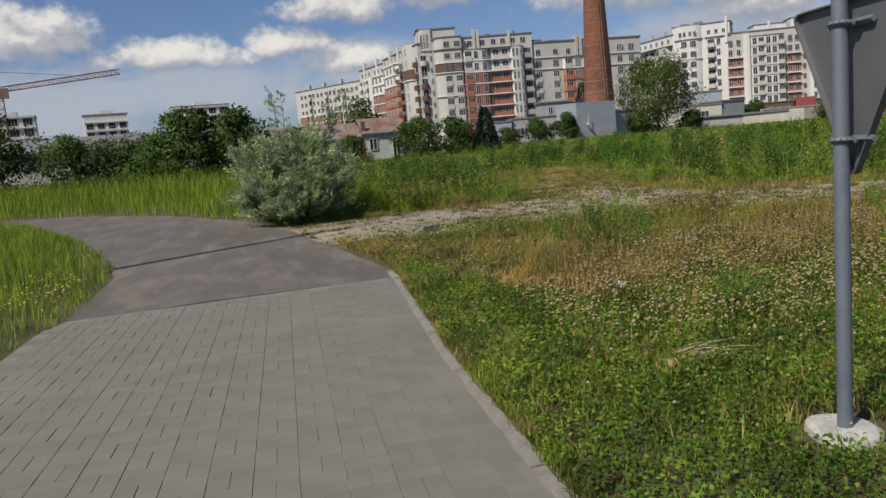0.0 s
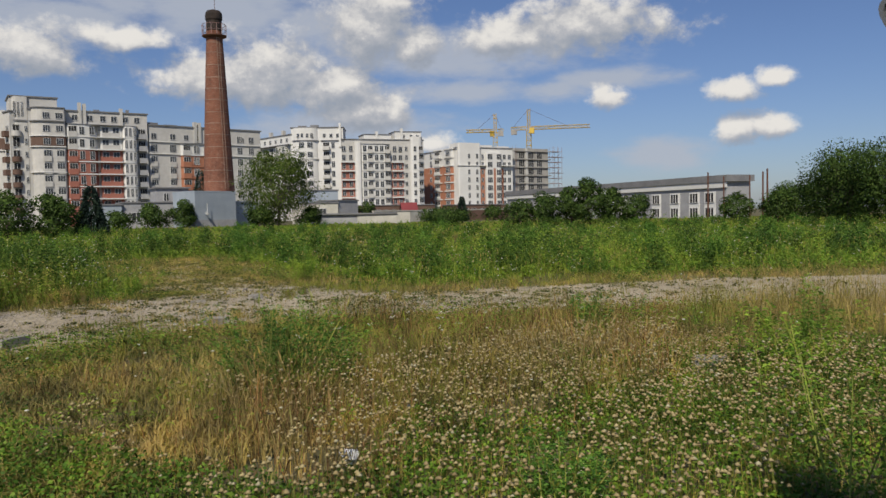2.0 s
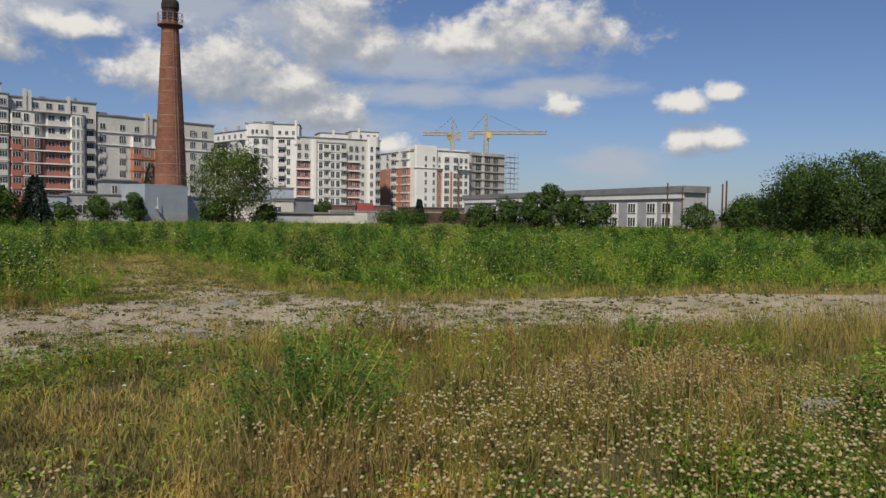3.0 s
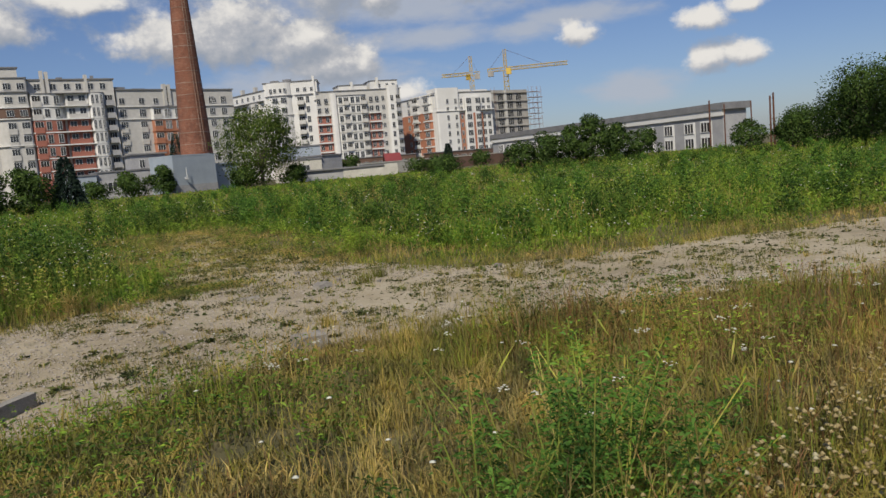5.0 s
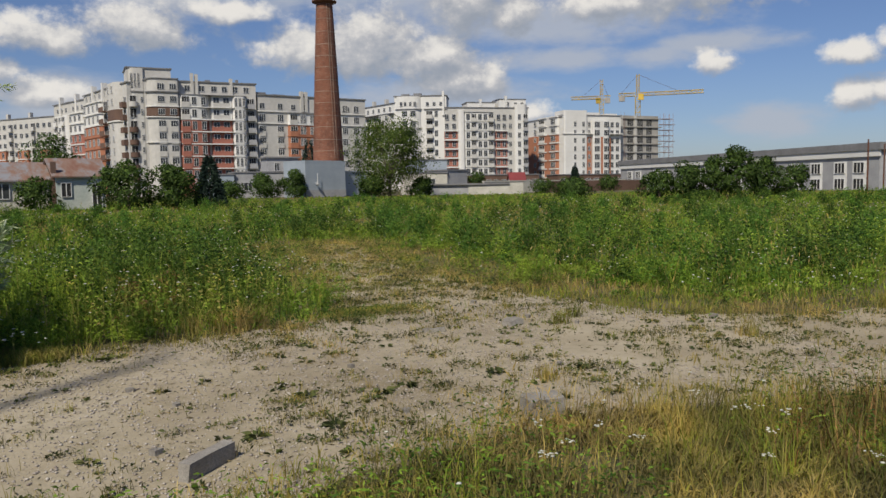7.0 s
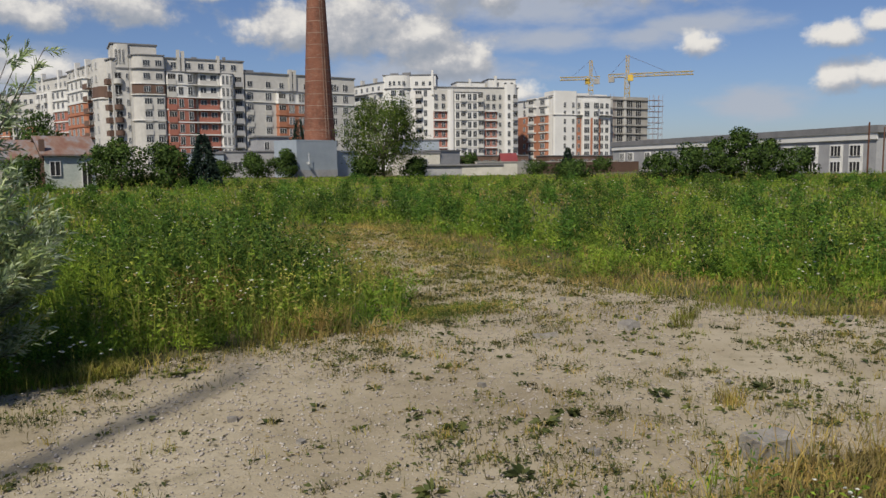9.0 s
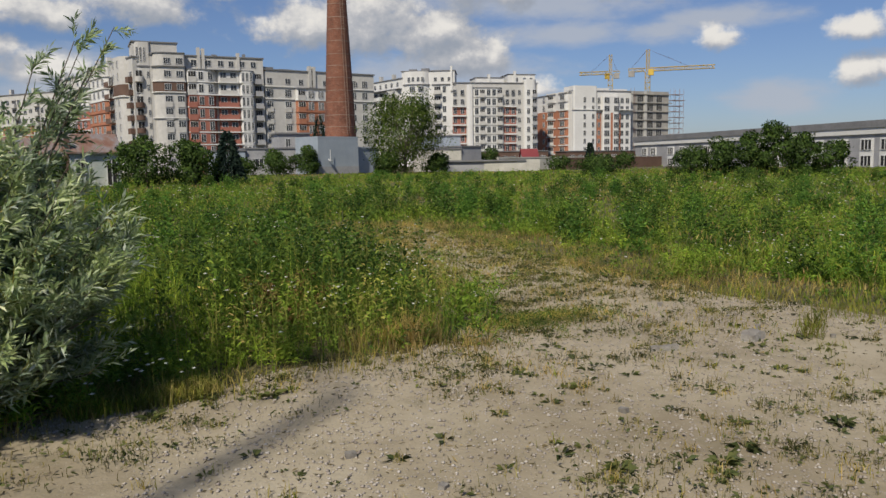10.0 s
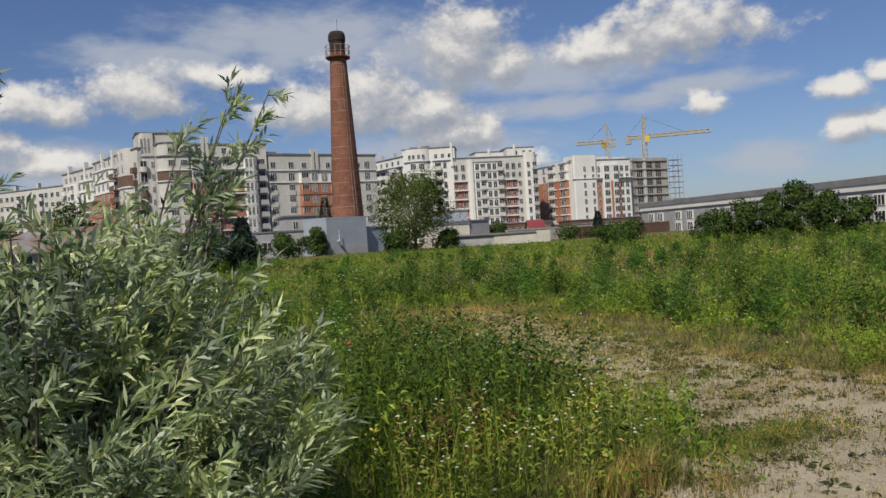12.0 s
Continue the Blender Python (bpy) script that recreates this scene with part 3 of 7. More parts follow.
def road_sign():
    x, y = 1.125, 3.34
    t = thing("road_sign", "back of a grey triangular road sign on a galvanised post", "road sign", at=(x, y, 0))
    part("post", rings_mesh(bmesh.new(), [(0, 0.032), (2.75, 0.032), (2.76, 0.02)], 20), M["zinc"], t, "blue-grey galvanised steel tube")
    # triangle in the y-z plane, pointing down, folded rim
    tip, side = 1.07, 0.90
    hgt = side * math.sqrt(3) / 2
    cor = [Vector((0, 0, tip)), Vector((0, side / 2, tip + hgt)), Vector((0, -side / 2, tip + hgt))]
    outline = []
    for i, c in enumerate(cor):
        a, b = (cor[i - 1] - c).normalized(), (cor[(i + 1) % 3] - c).normalized()
        for k in range(7):
            f = k / 6
            outline.append(c + a * 0.075 * (1 - f) ** 2 + b * 0.075 * f ** 2 + (a + b) * 0.012)
    bm = bmesh.new()
    cx = 0.068
    back = [bm.verts.new((cx, p.y, p.z)) for p in outline]
    front = [bm.verts.new((cx + 0.004, p.y, p.z)) for p in outline]
    bm.faces.new(back)
    bm.faces.new(front[::-1])
    for i in range(len(back)):
        j = (i + 1) % len(back)
        bm.faces.new((back[i], back[j], front[j], front[i]))
    bmesh.ops.recalc_face_normals(bm, faces=bm.faces[:])
    plate = part("plate", bm, M["plate"], t, "bare grey sheet metal back")
    bm = bmesh.new()
    cen = sum(outline, Vector()) / len(outline)
    inner = [p + (cen - p).normalized() * 0.012 for p in outline]
    o0 = [bm.verts.new((cx - 0.001, p.y, p.z)) for p in outline]
    o1 = [bm.verts.new((cx - 0.026, p.y, p.z)) for p in outline]
    i1 = [bm.verts.new((cx - 0.026, p.y, p.z)) for p in inner]
    i0 = [bm.verts.new((cx - 0.001, p.y, p.z)) for p in inner]
    for i in range(len(o0)):
        j = (i + 1) % len(o0)
        for q in ((o0[i], o0[j], o1[j], o1[i]), (o1[i], o1[j], i1[j], i1[i]), (i1[i], i1[j], i0[j], i0[i])):
            bm.faces.new(q)
    bmesh.ops.recalc_face_normals(bm, faces=bm.faces[:])
    part("rim", bm, M["plate"], plate, "folded edge")
    for z in (1.27, 1.74):
        bm = bmesh.new()
        beam(bm, (0.052, -0.14, z), (0.052, 0.14, z), 0.016, n=4)
        for i in range(12):
            a0, a1 = math.radians(15 + i * 27.5), math.radians(15 + (i + 1) * 27.5)
            beam(bm, (0.038 * math.cos(a0), 0.038 * math.sin(a0), z), (0.038 * math.cos(a1), 0.038 * math.sin(a1), z), 0.013)
        br = part("bracket", bm, M["zinc"], t, "galvanised pipe clamp")
        for s in (-1, 1):
            b2 = beam(bmesh.new(), (0.02, s * 0.058, z), (0.075, s * 0.058, z), 0.009, n=6)
            beam(b2, (0.022, s * 0.058, z), (0.034, s * 0.058, z), 0.015, n=6)
            part("bolt", b2, M["zinc"], br)
    # the upper plate
    bm = bmesh.new()
    box(bm, cx, cx + 0.004, -0.36, 0.36, 1.93, 2.55)
    for a, b in (((cx - 0.012, -0.36, 1.93), (cx - 0.012, 0.36, 1.93)), ((cx - 0.012, -0.36, 2.55), (cx - 0.012, 0.36, 2.55)), ((cx - 0.012, -0.36, 1.93), (cx - 0.012, -0.36, 2.55)), ((cx - 0.012, 0.36, 1.93), (cx - 0.012, 0.36, 2.55))):
        beam(bm, a, b, 0.014)
    up = part("upper_plate", bm, M["plate"], t, "square grey plate above the triangle")
    part("sticker", box(bmesh.new(), cx - 0.004, cx - 0.002, -0.24, -0.14, 1.96, 2.0), M["yellowflower"], up, "small orange sticker")
    bm = bmesh.new()
    rings_mesh(bm, [(-0.03, 0.165), (0.008, 0.162), (0.024, 0.13), (0.034, 0.045)], 22)
    for v in bm.verts:
        d = noise.noise_vector(Vector(v.co) * 5) * 0.05
        v.co += Vector((d.x, d.y, d.z * 0.35 if v.co.z > 0 else 0))
    part("footing", bm, M["whitewash"], t, "lumpy whitened concrete footing")
    t.rotation_euler = (0, 0, radians(-7))


road_sign()


def rough_block(name, label, cat, loc, size, turn, mat, lump=0.02, tilt=0.0):
    bm = bmesh.new()
    bmesh.ops.create_cube(bm, size=1)
    bmesh.ops.subdivide_edges(bm, edges=bm.edges[:], cuts=3, use_grid_fill=True)
    for v in bm.verts:
        v.co = Vector((v.co.x * size[0], v.co.y * size[1], v.co.z * size[2]))
        v.co += noise.noise_vector(v.co * 9 + Vector(loc)) * lump
    bmesh.ops.bevel(bm, geom=[e for e in bm.edges if e.calc_face_angle(0) > 0.9], offset=min(size) * 0.06, segments=1)
    ob = part(name, bm, mat)
    ob.matrix_world = pose(loc[0], loc[1], loc[2], tilt, 0, turn)
    return tagged(ob, label, cat)


rough_block("kerb_stone", "broken grey concrete kerb stone lying on sand", "kerb stone", (1.27, 12.53, 0.04), (0.40, 0.075, 0.13), 35, M["kerb"], 0.006, 4)
rough_block("concrete_block", "weathered concrete block half hidden in dry grass", "concrete block", (3.45, 12.2, 0.05), (0.27, 0.16, 0.17), -12, M["kerb"], 0.015, 5)
rough_block("field_rock", "grey rock lying in dry grass", "stone", (5.15, 6.45, 0.05), (0.3, 0.22, 0.16), 20, M["stone"], 0.06)
rough_block("field_rock", "small pale stone at the track edge", "stone", (5.42, 14.95, 0.03), (0.2, 0.12, 0.08), 10, M["stone"], 0.03)
rough_block("plastic_scrap", "crumpled white plastic scrap lying in clover", "litter", (1.59, 6.47, 0.1), (0.055, 0.04, 0.10), 30, M["bag"], 0.045)
rough_block("field_rock", "flat dark stone bedded in the sand", "stone", (4.50, 15.15, 0.02), (0.24, 0.05, 0.05), -30, M["stone"], 0.02)


def marker_post():
    t = thing("marker_post", "short white utility marker post with a red top", "marker post", at=(3.53, 22.0, 0))
    part("shaft", rings_mesh(bmesh.new(), [(0, 0.045), (0.42, 0.045)], 12), M["bag"], t)
    part("cap", rings_mesh(bmesh.new(), [(0.42, 0.047), (0.49, 0.047), (0.51, 0.03)], 12), M["redcap"], t, "red painted top")


marker_post()
for i in range(26):
    u = rng.uniform(0, 1, 4)
    x, y = 1 + u[0] * 8, 12 + u[1] * 5
    if edge_distance(np.array([x]), np.array([y]), SAND)[0] < -0.15:
        s = 0.02 + u[2] * 0.045
        rough_block("pebble", "small pale stone lying on packed sand", "stone", (x, y, s * 0.3), (s * 1.4, s, s * 0.8), u[3] * 180, M["stone"], 0.012)

# ---- apartment buildings ----
SHARED = {}


def window_mesh(w, h, kind="plain"):
    """The frame of a window, as one connected ring with mullions and a sill lip, and its pane."""
    key = ("win", round(w, 2), round(h, 2), kind)
    if key in SHARED:
        return SHARED[key]
    t, n = 0.05, 3 if w > 1.3 else 2
    xs = [-w / 2 - t, -w / 2]
    for i in range(1, n):
        c = -w / 2 + w * i / n
        xs += [c - 0.03, c + 0.03]
    xs += [w / 2, w / 2 + t]
    zs = [-t, 0.0, h, h + t]
    v, f = [], []
    idx = {}

    def vert(i, j, y):
        if (i, j, y) not in idx:
            idx[i, j, y] = len(v)
            v.append((xs[i], y, zs[j]))
        return idx[i, j, y]

    solid = lambda i, j: 0 <= i < len(xs) - 1 and 0 <= j < 3 and (j != 1 or i % 2 == 0)
    for i in range(len(xs) - 1):
        for j in range(3):
            if not solid(i, j):
                continue
            f.append([vert(i, j, -0.12), vert(i + 1, j, -0.12), vert(i + 1, j + 1, -0.12), vert(i, j + 1, -0.12)])
            for di, dj, a, b in ((-1, 0, (i, j + 1), (i, j)), (1, 0, (i + 1, j), (i + 1, j + 1)), (0, -1, (i, j), (i + 1, j)), (0, 1, (i + 1, j + 1), (i, j + 1))):
                if not solid(i + di, j + dj):
                    f.append([vert(*b, -0.12), vert(*a, -0.12), vert(*a, 0.04), vert(*b, 0.04)])
    frame_me = mesh_from("window", v, [np.array(f)], [M["frame"]], True)
    bm = box(bmesh.new(), -w / 2 - 0.02, w / 2 + 0.02, -0.04, 0.05, -0.02, h + 0.02)
    pane = bpy.data.meshes.new("pane")
    bm.to_mesh(pane)
    bm.free()
    # dark kind: the shade of an opening is coloured onto a flat pane
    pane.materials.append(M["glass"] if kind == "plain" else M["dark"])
    SHARED[key] = (frame_me, pane)
    return SHARED[key]


def balcony_mesh(w, d, mat, open_rail=False):
    key = ("bal", round(w, 2), round(d, 2), mat, open_rail)
    if key not in SHARED:
        bm = bmesh.new()
        box(bm, -w / 2, w / 2, -d, 0.0, -0.25, 0.0)
        if open_rail:
            box(bm, -w / 2, w / 2, -d, -d + 0.07, 0, 0.95)
        else:
            box(bm, -w / 2, w / 2, -d, -d + 0.1, 0, 1.0)
            box(bm, -w / 2, -w / 2 + 0.1, -d + 0.1, 0, 0, 1.0)
            box(bm, w / 2 - 0.1, w / 2, -d + 0.1, 0, 0, 1.0)
        me = bpy.data.meshes.new("balcony")
        bm.to_mesh(me)
        bm.free()
        me.materials.append(M[mat])
        SHARED[key] = me
    return SHARED[key]


def linked(name, me, parent, m):
    pane = None
    if isinstance(me, tuple):
        me, pane = me
    ob = new(name, me)
    ob.parent = parent
    ob.matrix_local = m
    if pane:
        new("pane", pane).parent = ob
    return ob


class Wing:
    """One straight stretch of a building: its front runs from p to q (left to right as one faces it)."""

    def __init__(self, parent, p, q, height, depth=13.0, mat="cream", parapet=True, z0=0.0, storey=3.0, base=0.0):
        self.parent, self.h, self.fl, self.base = parent, height, storey, base
        p, q = Vector((*p, 0)), Vector((*q, 0))
        self.len = (q - p).length
        d = (q - p).normalized()
        self.m = Matrix.Translation(p) @ Matrix(((d.x, -d.y, 0, 0), (d.y, d.x, 0, 0), (0, 0, 1, 0), (0, 0, 0, 1)))
        self.piece("wall", mat, [(0, self.len, 0, depth, z0, height)])
        if parapet:
            self.piece("roof_edge", "roofgrey", [(-0.25, self.len + 0.25, -0.25, depth + 0.25, height, height + 0.28)])

    def level(self, k):
        return self.base + k * self.fl

    def rounded(self, name, mat, x0, x1, out, z0, z1, back=0.3, r_left=1.5, r_right=1.5, label=""):
        """A body that stands out from the front, with rounded corners in plan."""
        pts = []
        for cx, r, a0 in ((x0, r_left, 180), (x1, r_right, 270)):
            r = max(r, 0.02)
            mx, my = (cx + r if a0 == 180 else cx - r), -out + r
            pts += [(mx + r * math.cos(radians(a0 + 15 * i)), my + r * math.sin(radians(a0 + 15 * i))) for i in range(7)]
        pts += [(x1, back), (x0, back)]
        bm = bmesh.new()
        rows = [[bm.verts.new((px, min(py, back), z)) for px, py in pts] for z in (z0, z1)]
        n = len(pts)
        for i in range(n):
            bm.faces.new((rows[0][i], rows[0][(i + 1) % n], rows[1][(i + 1) % n], rows[1][i]))
        bm.faces.new(rows[0][::-1])
        bm.faces.new(rows[1])
        bmesh.ops.remove_doubles(bm, verts=bm.verts[:], dist=0.001)
        ob = part(name, bm, M[mat], self.parent, label)
        ob.matrix_local = self.m
        return ob

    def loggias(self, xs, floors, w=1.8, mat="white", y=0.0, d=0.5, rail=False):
        """Flat near-black panes behind a parapet, coloured as the shade of deep openings."""
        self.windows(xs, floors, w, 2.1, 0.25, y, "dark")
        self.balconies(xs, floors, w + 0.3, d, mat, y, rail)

    def piece(self, name, mat, boxes):
        for bx in boxes:
            ob = part(name, box(bmesh.new(), *bx), M[mat], self.parent)
            ob.matrix_local = self.m
        return ob

    def windows(self, xs, floors, w=1.5, h=1.6, sill=0.9, y=0.0, kind="plain"):
        for k in floors:
            for x in xs:
                linked("window", window_mesh(w, h, kind), self.parent, self.m @ Matrix.Translation((x, y, self.level(k) + sill)))

    def balconies(self, xs, floors, w=2.6, d=1.2, mat="white", y=0.0, rail=False):
        for k in floors:
            for x in xs:
                linked("balcony", balcony_mesh(w, d, mat, rail), self.parent, self.m @ Matrix.Translation((x, y, self.level(k) + 0.15)))

    def bay(self, x0, x1, k0, k1, mat, out=0.9, n=3, slab="white", w=0.95, h=1.7):
        """A projecting bay, faced in mat, with a pale slab at each floor."""
        self.piece("bay", mat, [(x0, x1, -out, 0.02, self.level(k0), self.level(k1))])
        self.piece("floor_band", slab, [(x0 - 0.15, x1 + 0.15, -out - 0.25, 0.0, self.level(k) - 0.14, self.level(k) + 0.14) for k in range(k0, k1 + 1)])
        xs = [lerp(x0, x1, (i + 0.5) / n) for i in range(n)]
        self.windows(xs, range(k0, k1), w, h, 0.6, -out)
        return xs


def building(label, group=""):
    return thing("apartment_building", label, "building", group or "new housing estate")


def chimneys_on(wing, xs, depth=5.0):
    for x in xs:
        wing.piece("flue", "cream", [(x - 0.5, x + 0.5, depth, depth + 1.1, wing.h, wing.h + 2.0)])


def estate_left():
    b = building("nine-storey cream apartment block with red brick bays and a corner tower")
    w = Wing(b, (43.6, 194.0), (68.6, 190.5), 26.3, storey=2.83, base=0.65)
    zs = w.level
    # rounded end with the brown band
    w.rounded("round_end", "cream", 0.2, 7.3, 1.6, 0, 26.6, 6.0, 3.0, 0.4)
    w.rounded("band", "brown", 0.05, 7.35, 1.75, 18.2, 20.2, 5.0, 3.0, 0.4, "dark brown storey band")
    for z in (23.6, 20.3, 17.9, 12.2):
        w.rounded("cornice", "white" if z < 23 else "roofgrey", -0.1, 7.45, 1.9, z, z + 0.22, 5.0, 3.0, 0.4)
    w.rounded("roof_edge", "roofgrey", 0.0, 7.4, 1.8, 26.6, 26.8, 6.0, 3.0, 0.4)
    w.windows([3.4, 6.0], [7, 8], 1.35, 1.25, 1.0, -1.6)
    w.windows([3.4, 6.0], [6], 1.35, 1.3, 0.9, -1.76)
    w.windows([3.5, 6.1], range(0, 6), 1.5, 1.7, 0.7, -1.6)
    w.balconies([3.5, 6.1], range(0, 6), 1.6, 0.22, "cream", -1.6, True)
    # curved red bay, then a shallow recess and a slim stack of three lights
    w.rounded("bay", "redbrick", 7.5, 14.6, 1.5, 0, zs(6), 0.3, 0.6, 3.2)
    w.rounded("bay", "white", 7.5, 14.6, 1.4, zs(6), zs(8), 0.3, 0.6, 3.2)
    w.piece("infill", "redbrick", [(14.6, 19.3, -0.8, 0.02, 0, zs(6))])
    w.piece("infill", "white", [(14.6, 19.3, -0.8, 0.02, zs(6), zs(8))])
    w.rounded("bay", "white", 19.4, 22.7, 1.5, 0, zs(8), 0.3, 0.8, 1.2)
    for k in range(1, 9):
        thick = 0.26 if k < 7 else 0.16
        w.rounded("floor_band", "white" if k < 8 else "roofgrey", 7.35, 22.9, 1.62 if k < 7 else 1.56, zs(k) - thick / 2, zs(k) + thick / 2, 0.3, 0.7, 1.4)
    w.loggias([8.7], range(1, 6), 1.6, "redbrick", -1.5, 0.25)
    w.loggias([8.7], [6, 7], 1.6, "cream", -1.4, 0.25)
    w.windows([10.6, 12.7], range(0, 6), 0.95, 1.8, 0.55, -1.5)
    w.windows([10.6, 12.7], [6, 7], 0.95, 1.7, 0.55, -1.4)
    w.windows([15.7, 18.0], range(0, 8), 1.3, 1.7, 0.6, -0.8)
    w.balconies([16.9], range(1, 6), 4.4, 0.62, "redbrick", -0.8)
    w.balconies([16.9], [6, 7], 3.8, 0.55, "cream", -0.8, True)
    for x in (20.1, 21.05, 22.0):
        w.windows([x], range(0, 8), 0.5, 1.9, 0.45, -1.5)
    w.loggias([23.9], range(0, 8), 1.5, "greywall", 0.0, 1.3, True)
    w.windows([9.4, 12.6, 15.4, 17.8, 20.3, 22.9], [8], 1.15, 1.25, 0.95)
    w.piece("flue", "cream", [(x, x + 0.65, -0.35, 0.8, 23.4, top) for x, top in ((10.2, 28.3), (11.2, 28.1), (19.1, 27.4))])
    w.piece("roof_unit", "roofgrey", [(14, 15.2, 3, 4, 26.5, 27.3), (21.0, 21.6, 2, 3, 26.5, 27.5)])
    # corner tower
    t = Wing(b, (40.2, 195.2), (49.6, 193.8), 29.0, 9, storey=2.83, base=0.65)
    t.rounded("tower_front", "cream", 0.0, 3.6, 0.5, 0, 29.0, 1.0, 1.6, 0.3)
    t.rounded("cornice", "roofgrey", -0.1, 3.8, 0.7, 23.6, 23.9, 1.0, 1.6, 0.3)
    for x in (0.9, 1.65, 2.4):
        t.windows([x], [8], 0.3, 3.0, 1.5, -0.5, "dark")
    t.rounded("balcony", "cream", 0.2, 2.1, 1.5, zs(7) - 0.2, zs(7) + 0.95, 0.0, 0.9, 0.9)
    for k in range(1, 6):
        t.rounded("balcony", "brown", 0.1, 2.0, 1.4, zs(k) - 0.2, zs(k) + 0.9, 0.0, 0.9, 0.9, "rounded brown balcony")
    t.windows([1.1], range(0, 8), 1.3, 2.0, 0.3, -0.5, "dark")
    t.windows([3.0], range(0, 8), 0.45, 1.2, 0.9, -0.5)
    # the side that steps away
    l = Wing(b, (36.4, 227), (40.0, 194.6), 25.6, 12, storey=2.83, base=0.4)
    zl = l.level
    l.rounded("bay", "orange", 1.2, 15.6, 0.9, 0, zl(6), 0.3, 1.5, 1.5)
    l.rounded("bay", "white", 1.2, 15.6, 0.8, zl(6), zl(8), 0.3, 1.5, 1.5)
    for k in range(1, 9):
        l.rounded("floor_band", "white" if k > 5 else "orange", 1.0, 15.8, 1.1, zl(k) - 0.14, zl(k) + 0.14, 0.3, 1.5, 1.5)
    l.windows([3.2, 6.6, 10.0, 13.6], range(0, 6), 1.3, 1.6, 0.7, -0.9)
    l.windows([3.2, 6.6, 10.0, 13.6], [6, 7], 1.3, 1.5, 0.7, -0.8)
    l.piece("infill", "orange", [(15.8, 20.4, -0.2, 0.02, 0, zl(6))])
    l.loggias([18.1], range(0, 8), 3.0, "brown", -0.2, 1.3, True)
    l.rounded("round_end", "cream", 20.6, 29.6, 1.3, 0, 26.2, 4.0, 3.0, 3.0)
    l.rounded("band", "brown", 20.5, 29.7, 1.45, 17.6, 20.0, 3.0, 3.0, 3.0, "dark brown storey band")
    l.rounded("cornice", "white", 20.4, 29.8, 1.6, 17.2, 17.5, 3.0, 3.0, 3.0)
    l.windows([23.6, 26.4], range(0, 9), 0.8, 1.5, 0.8, -1.31)
    l.windows([2.5, 6, 9.5, 13, 17], [8], 1.2, 1.2, 0.9)
    l.loggias([31.2], range(0, 8), 1.6, "brown", 0, 1.0)
    l.piece("flue", "white", [(x, x + 0.9, -0.6, 0.6, 22.8, 27.2) for x in (8.2, 16.2)])

    b2 = building("cream apartment block wing with orange brick bays")
    w = Wing(b2, (69.0, 190.9), (98.3, 190.5), 23.9, storey=2.83, base=0.04)
    zw = w.level
    w.windows([1.2, 5.8], [7], 1.2, 1.3, 0.9)
    w.windows([1.2, 5.8], range(0, 7), 1.5, 1.7, 0.7)
    w.balconies([1.2, 5.8], range(0, 6), 1.6, 0.22, "cream", 0.0, True)
    w.windows([20.0, 23.4, 26.6], range(0, 8), 1.4, 1.6, 0.8)
    w.rounded("bay", "orange", 7.7, 17.4, 1.1, 0, zw(6), 0.3, 0.5, 1.8)
    w.rounded("bay", "white", 7.7, 17.4, 1.0, zw(6), zw(7), 0.3, 0.5, 1.8)
    for k in range(1, 8):
        w.rounded("floor_band", "orange" if k < 6 else ("white" if k == 6 else "roofgrey"), 7.55, 17.55, 1.3, zw(k) - 0.13, zw(k) + 0.13, 0.3, 0.5, 1.8)
    w.loggias([8.9], range(0, 6), 1.7, "orange", -1.1, 0.3)
    w.loggias([8.9], [6], 1.7, "cream", -1.0, 0.3)
    for x in (10.9, 11.7, 13.5, 14.3, 16.0):
        w.windows([x], range(0, 7), 0.55, 1.8, 0.5, -1.1)
    w.windows([9.2, 12.6, 15.6, 20.0, 24.0], [7], 1.1, 1.2, 0.9)
    for z in (20.0, 17.1):
        w.piece("cornice", "white", [(-0.1, 7.5, -0.28, 0.0, z, z + 0.2), (17.8, w.len + 0.2, -0.28, 0.0, z, z + 0.2)])
    w.piece("flue", "cream", [(11.2, 11.9, -0.4, 0.8, 20.2, 25.3), (12.3, 13.0, -0.4, 0.8, 20.2, 25.2)])
    w.piece("roof_hatch", "roofgrey", [(1.0, 3.4, 3, 6, 23.9, 25.0), (5.4, 8.6, 4, 7, 23.9, 24.8)])

    b3 = building("long cream and orange apartment block stepping away behind the estate")
    w = Wing(b3, (33.6, 259), (38.8, 236), 26.0, 12, storey=2.83)
    zw = w.level
    w.rounded("bay", "redbrick", 12.5, 22.0, 1.0, 0, zw(6), 0.3, 1.2, 1.2)
    w.rounded("bay", "white", 2.0, 11.4, 1.0, 0, zw(8), 0.3, 1.2, 1.2)
    w.rounded("bay", "white", 12.5, 22.0, 0.9, zw(6), zw(8), 0.3, 1.2, 1.2)
    for k in range(1, 9):
        w.rounded("floor_band", "white", 12.3, 22.2, 1.25, zw(k) - 0.16, zw(k) + 0.16, 0.3, 1.2, 1.2)
    w.windows([14, 17, 20], range(0, 6), 1.3, 1.6, 0.7, -1.0)
    w.windows([14, 17, 20], [6, 7], 1.3, 1.5, 0.7, -0.9)
    w.loggias([4, 9], range(0, 8), 2.0, "white", -1.0, 0.6)
    w.windows([6.6], range(0, 8), 1.3, 1.5, 0.8, -1.0)
    w.windows([3, 6, 9, 14, 17, 20], [8], 1.2, 1.2, 0.9)
    w.piece("flue", "white", [(4.6, 5.6, -0.3, 0.8, 23, 28.0), (15.6, 16.6, -0.3, 0.8, 23, 28.0)])
    b4 = building("distant cream apartment block with orange balconies")
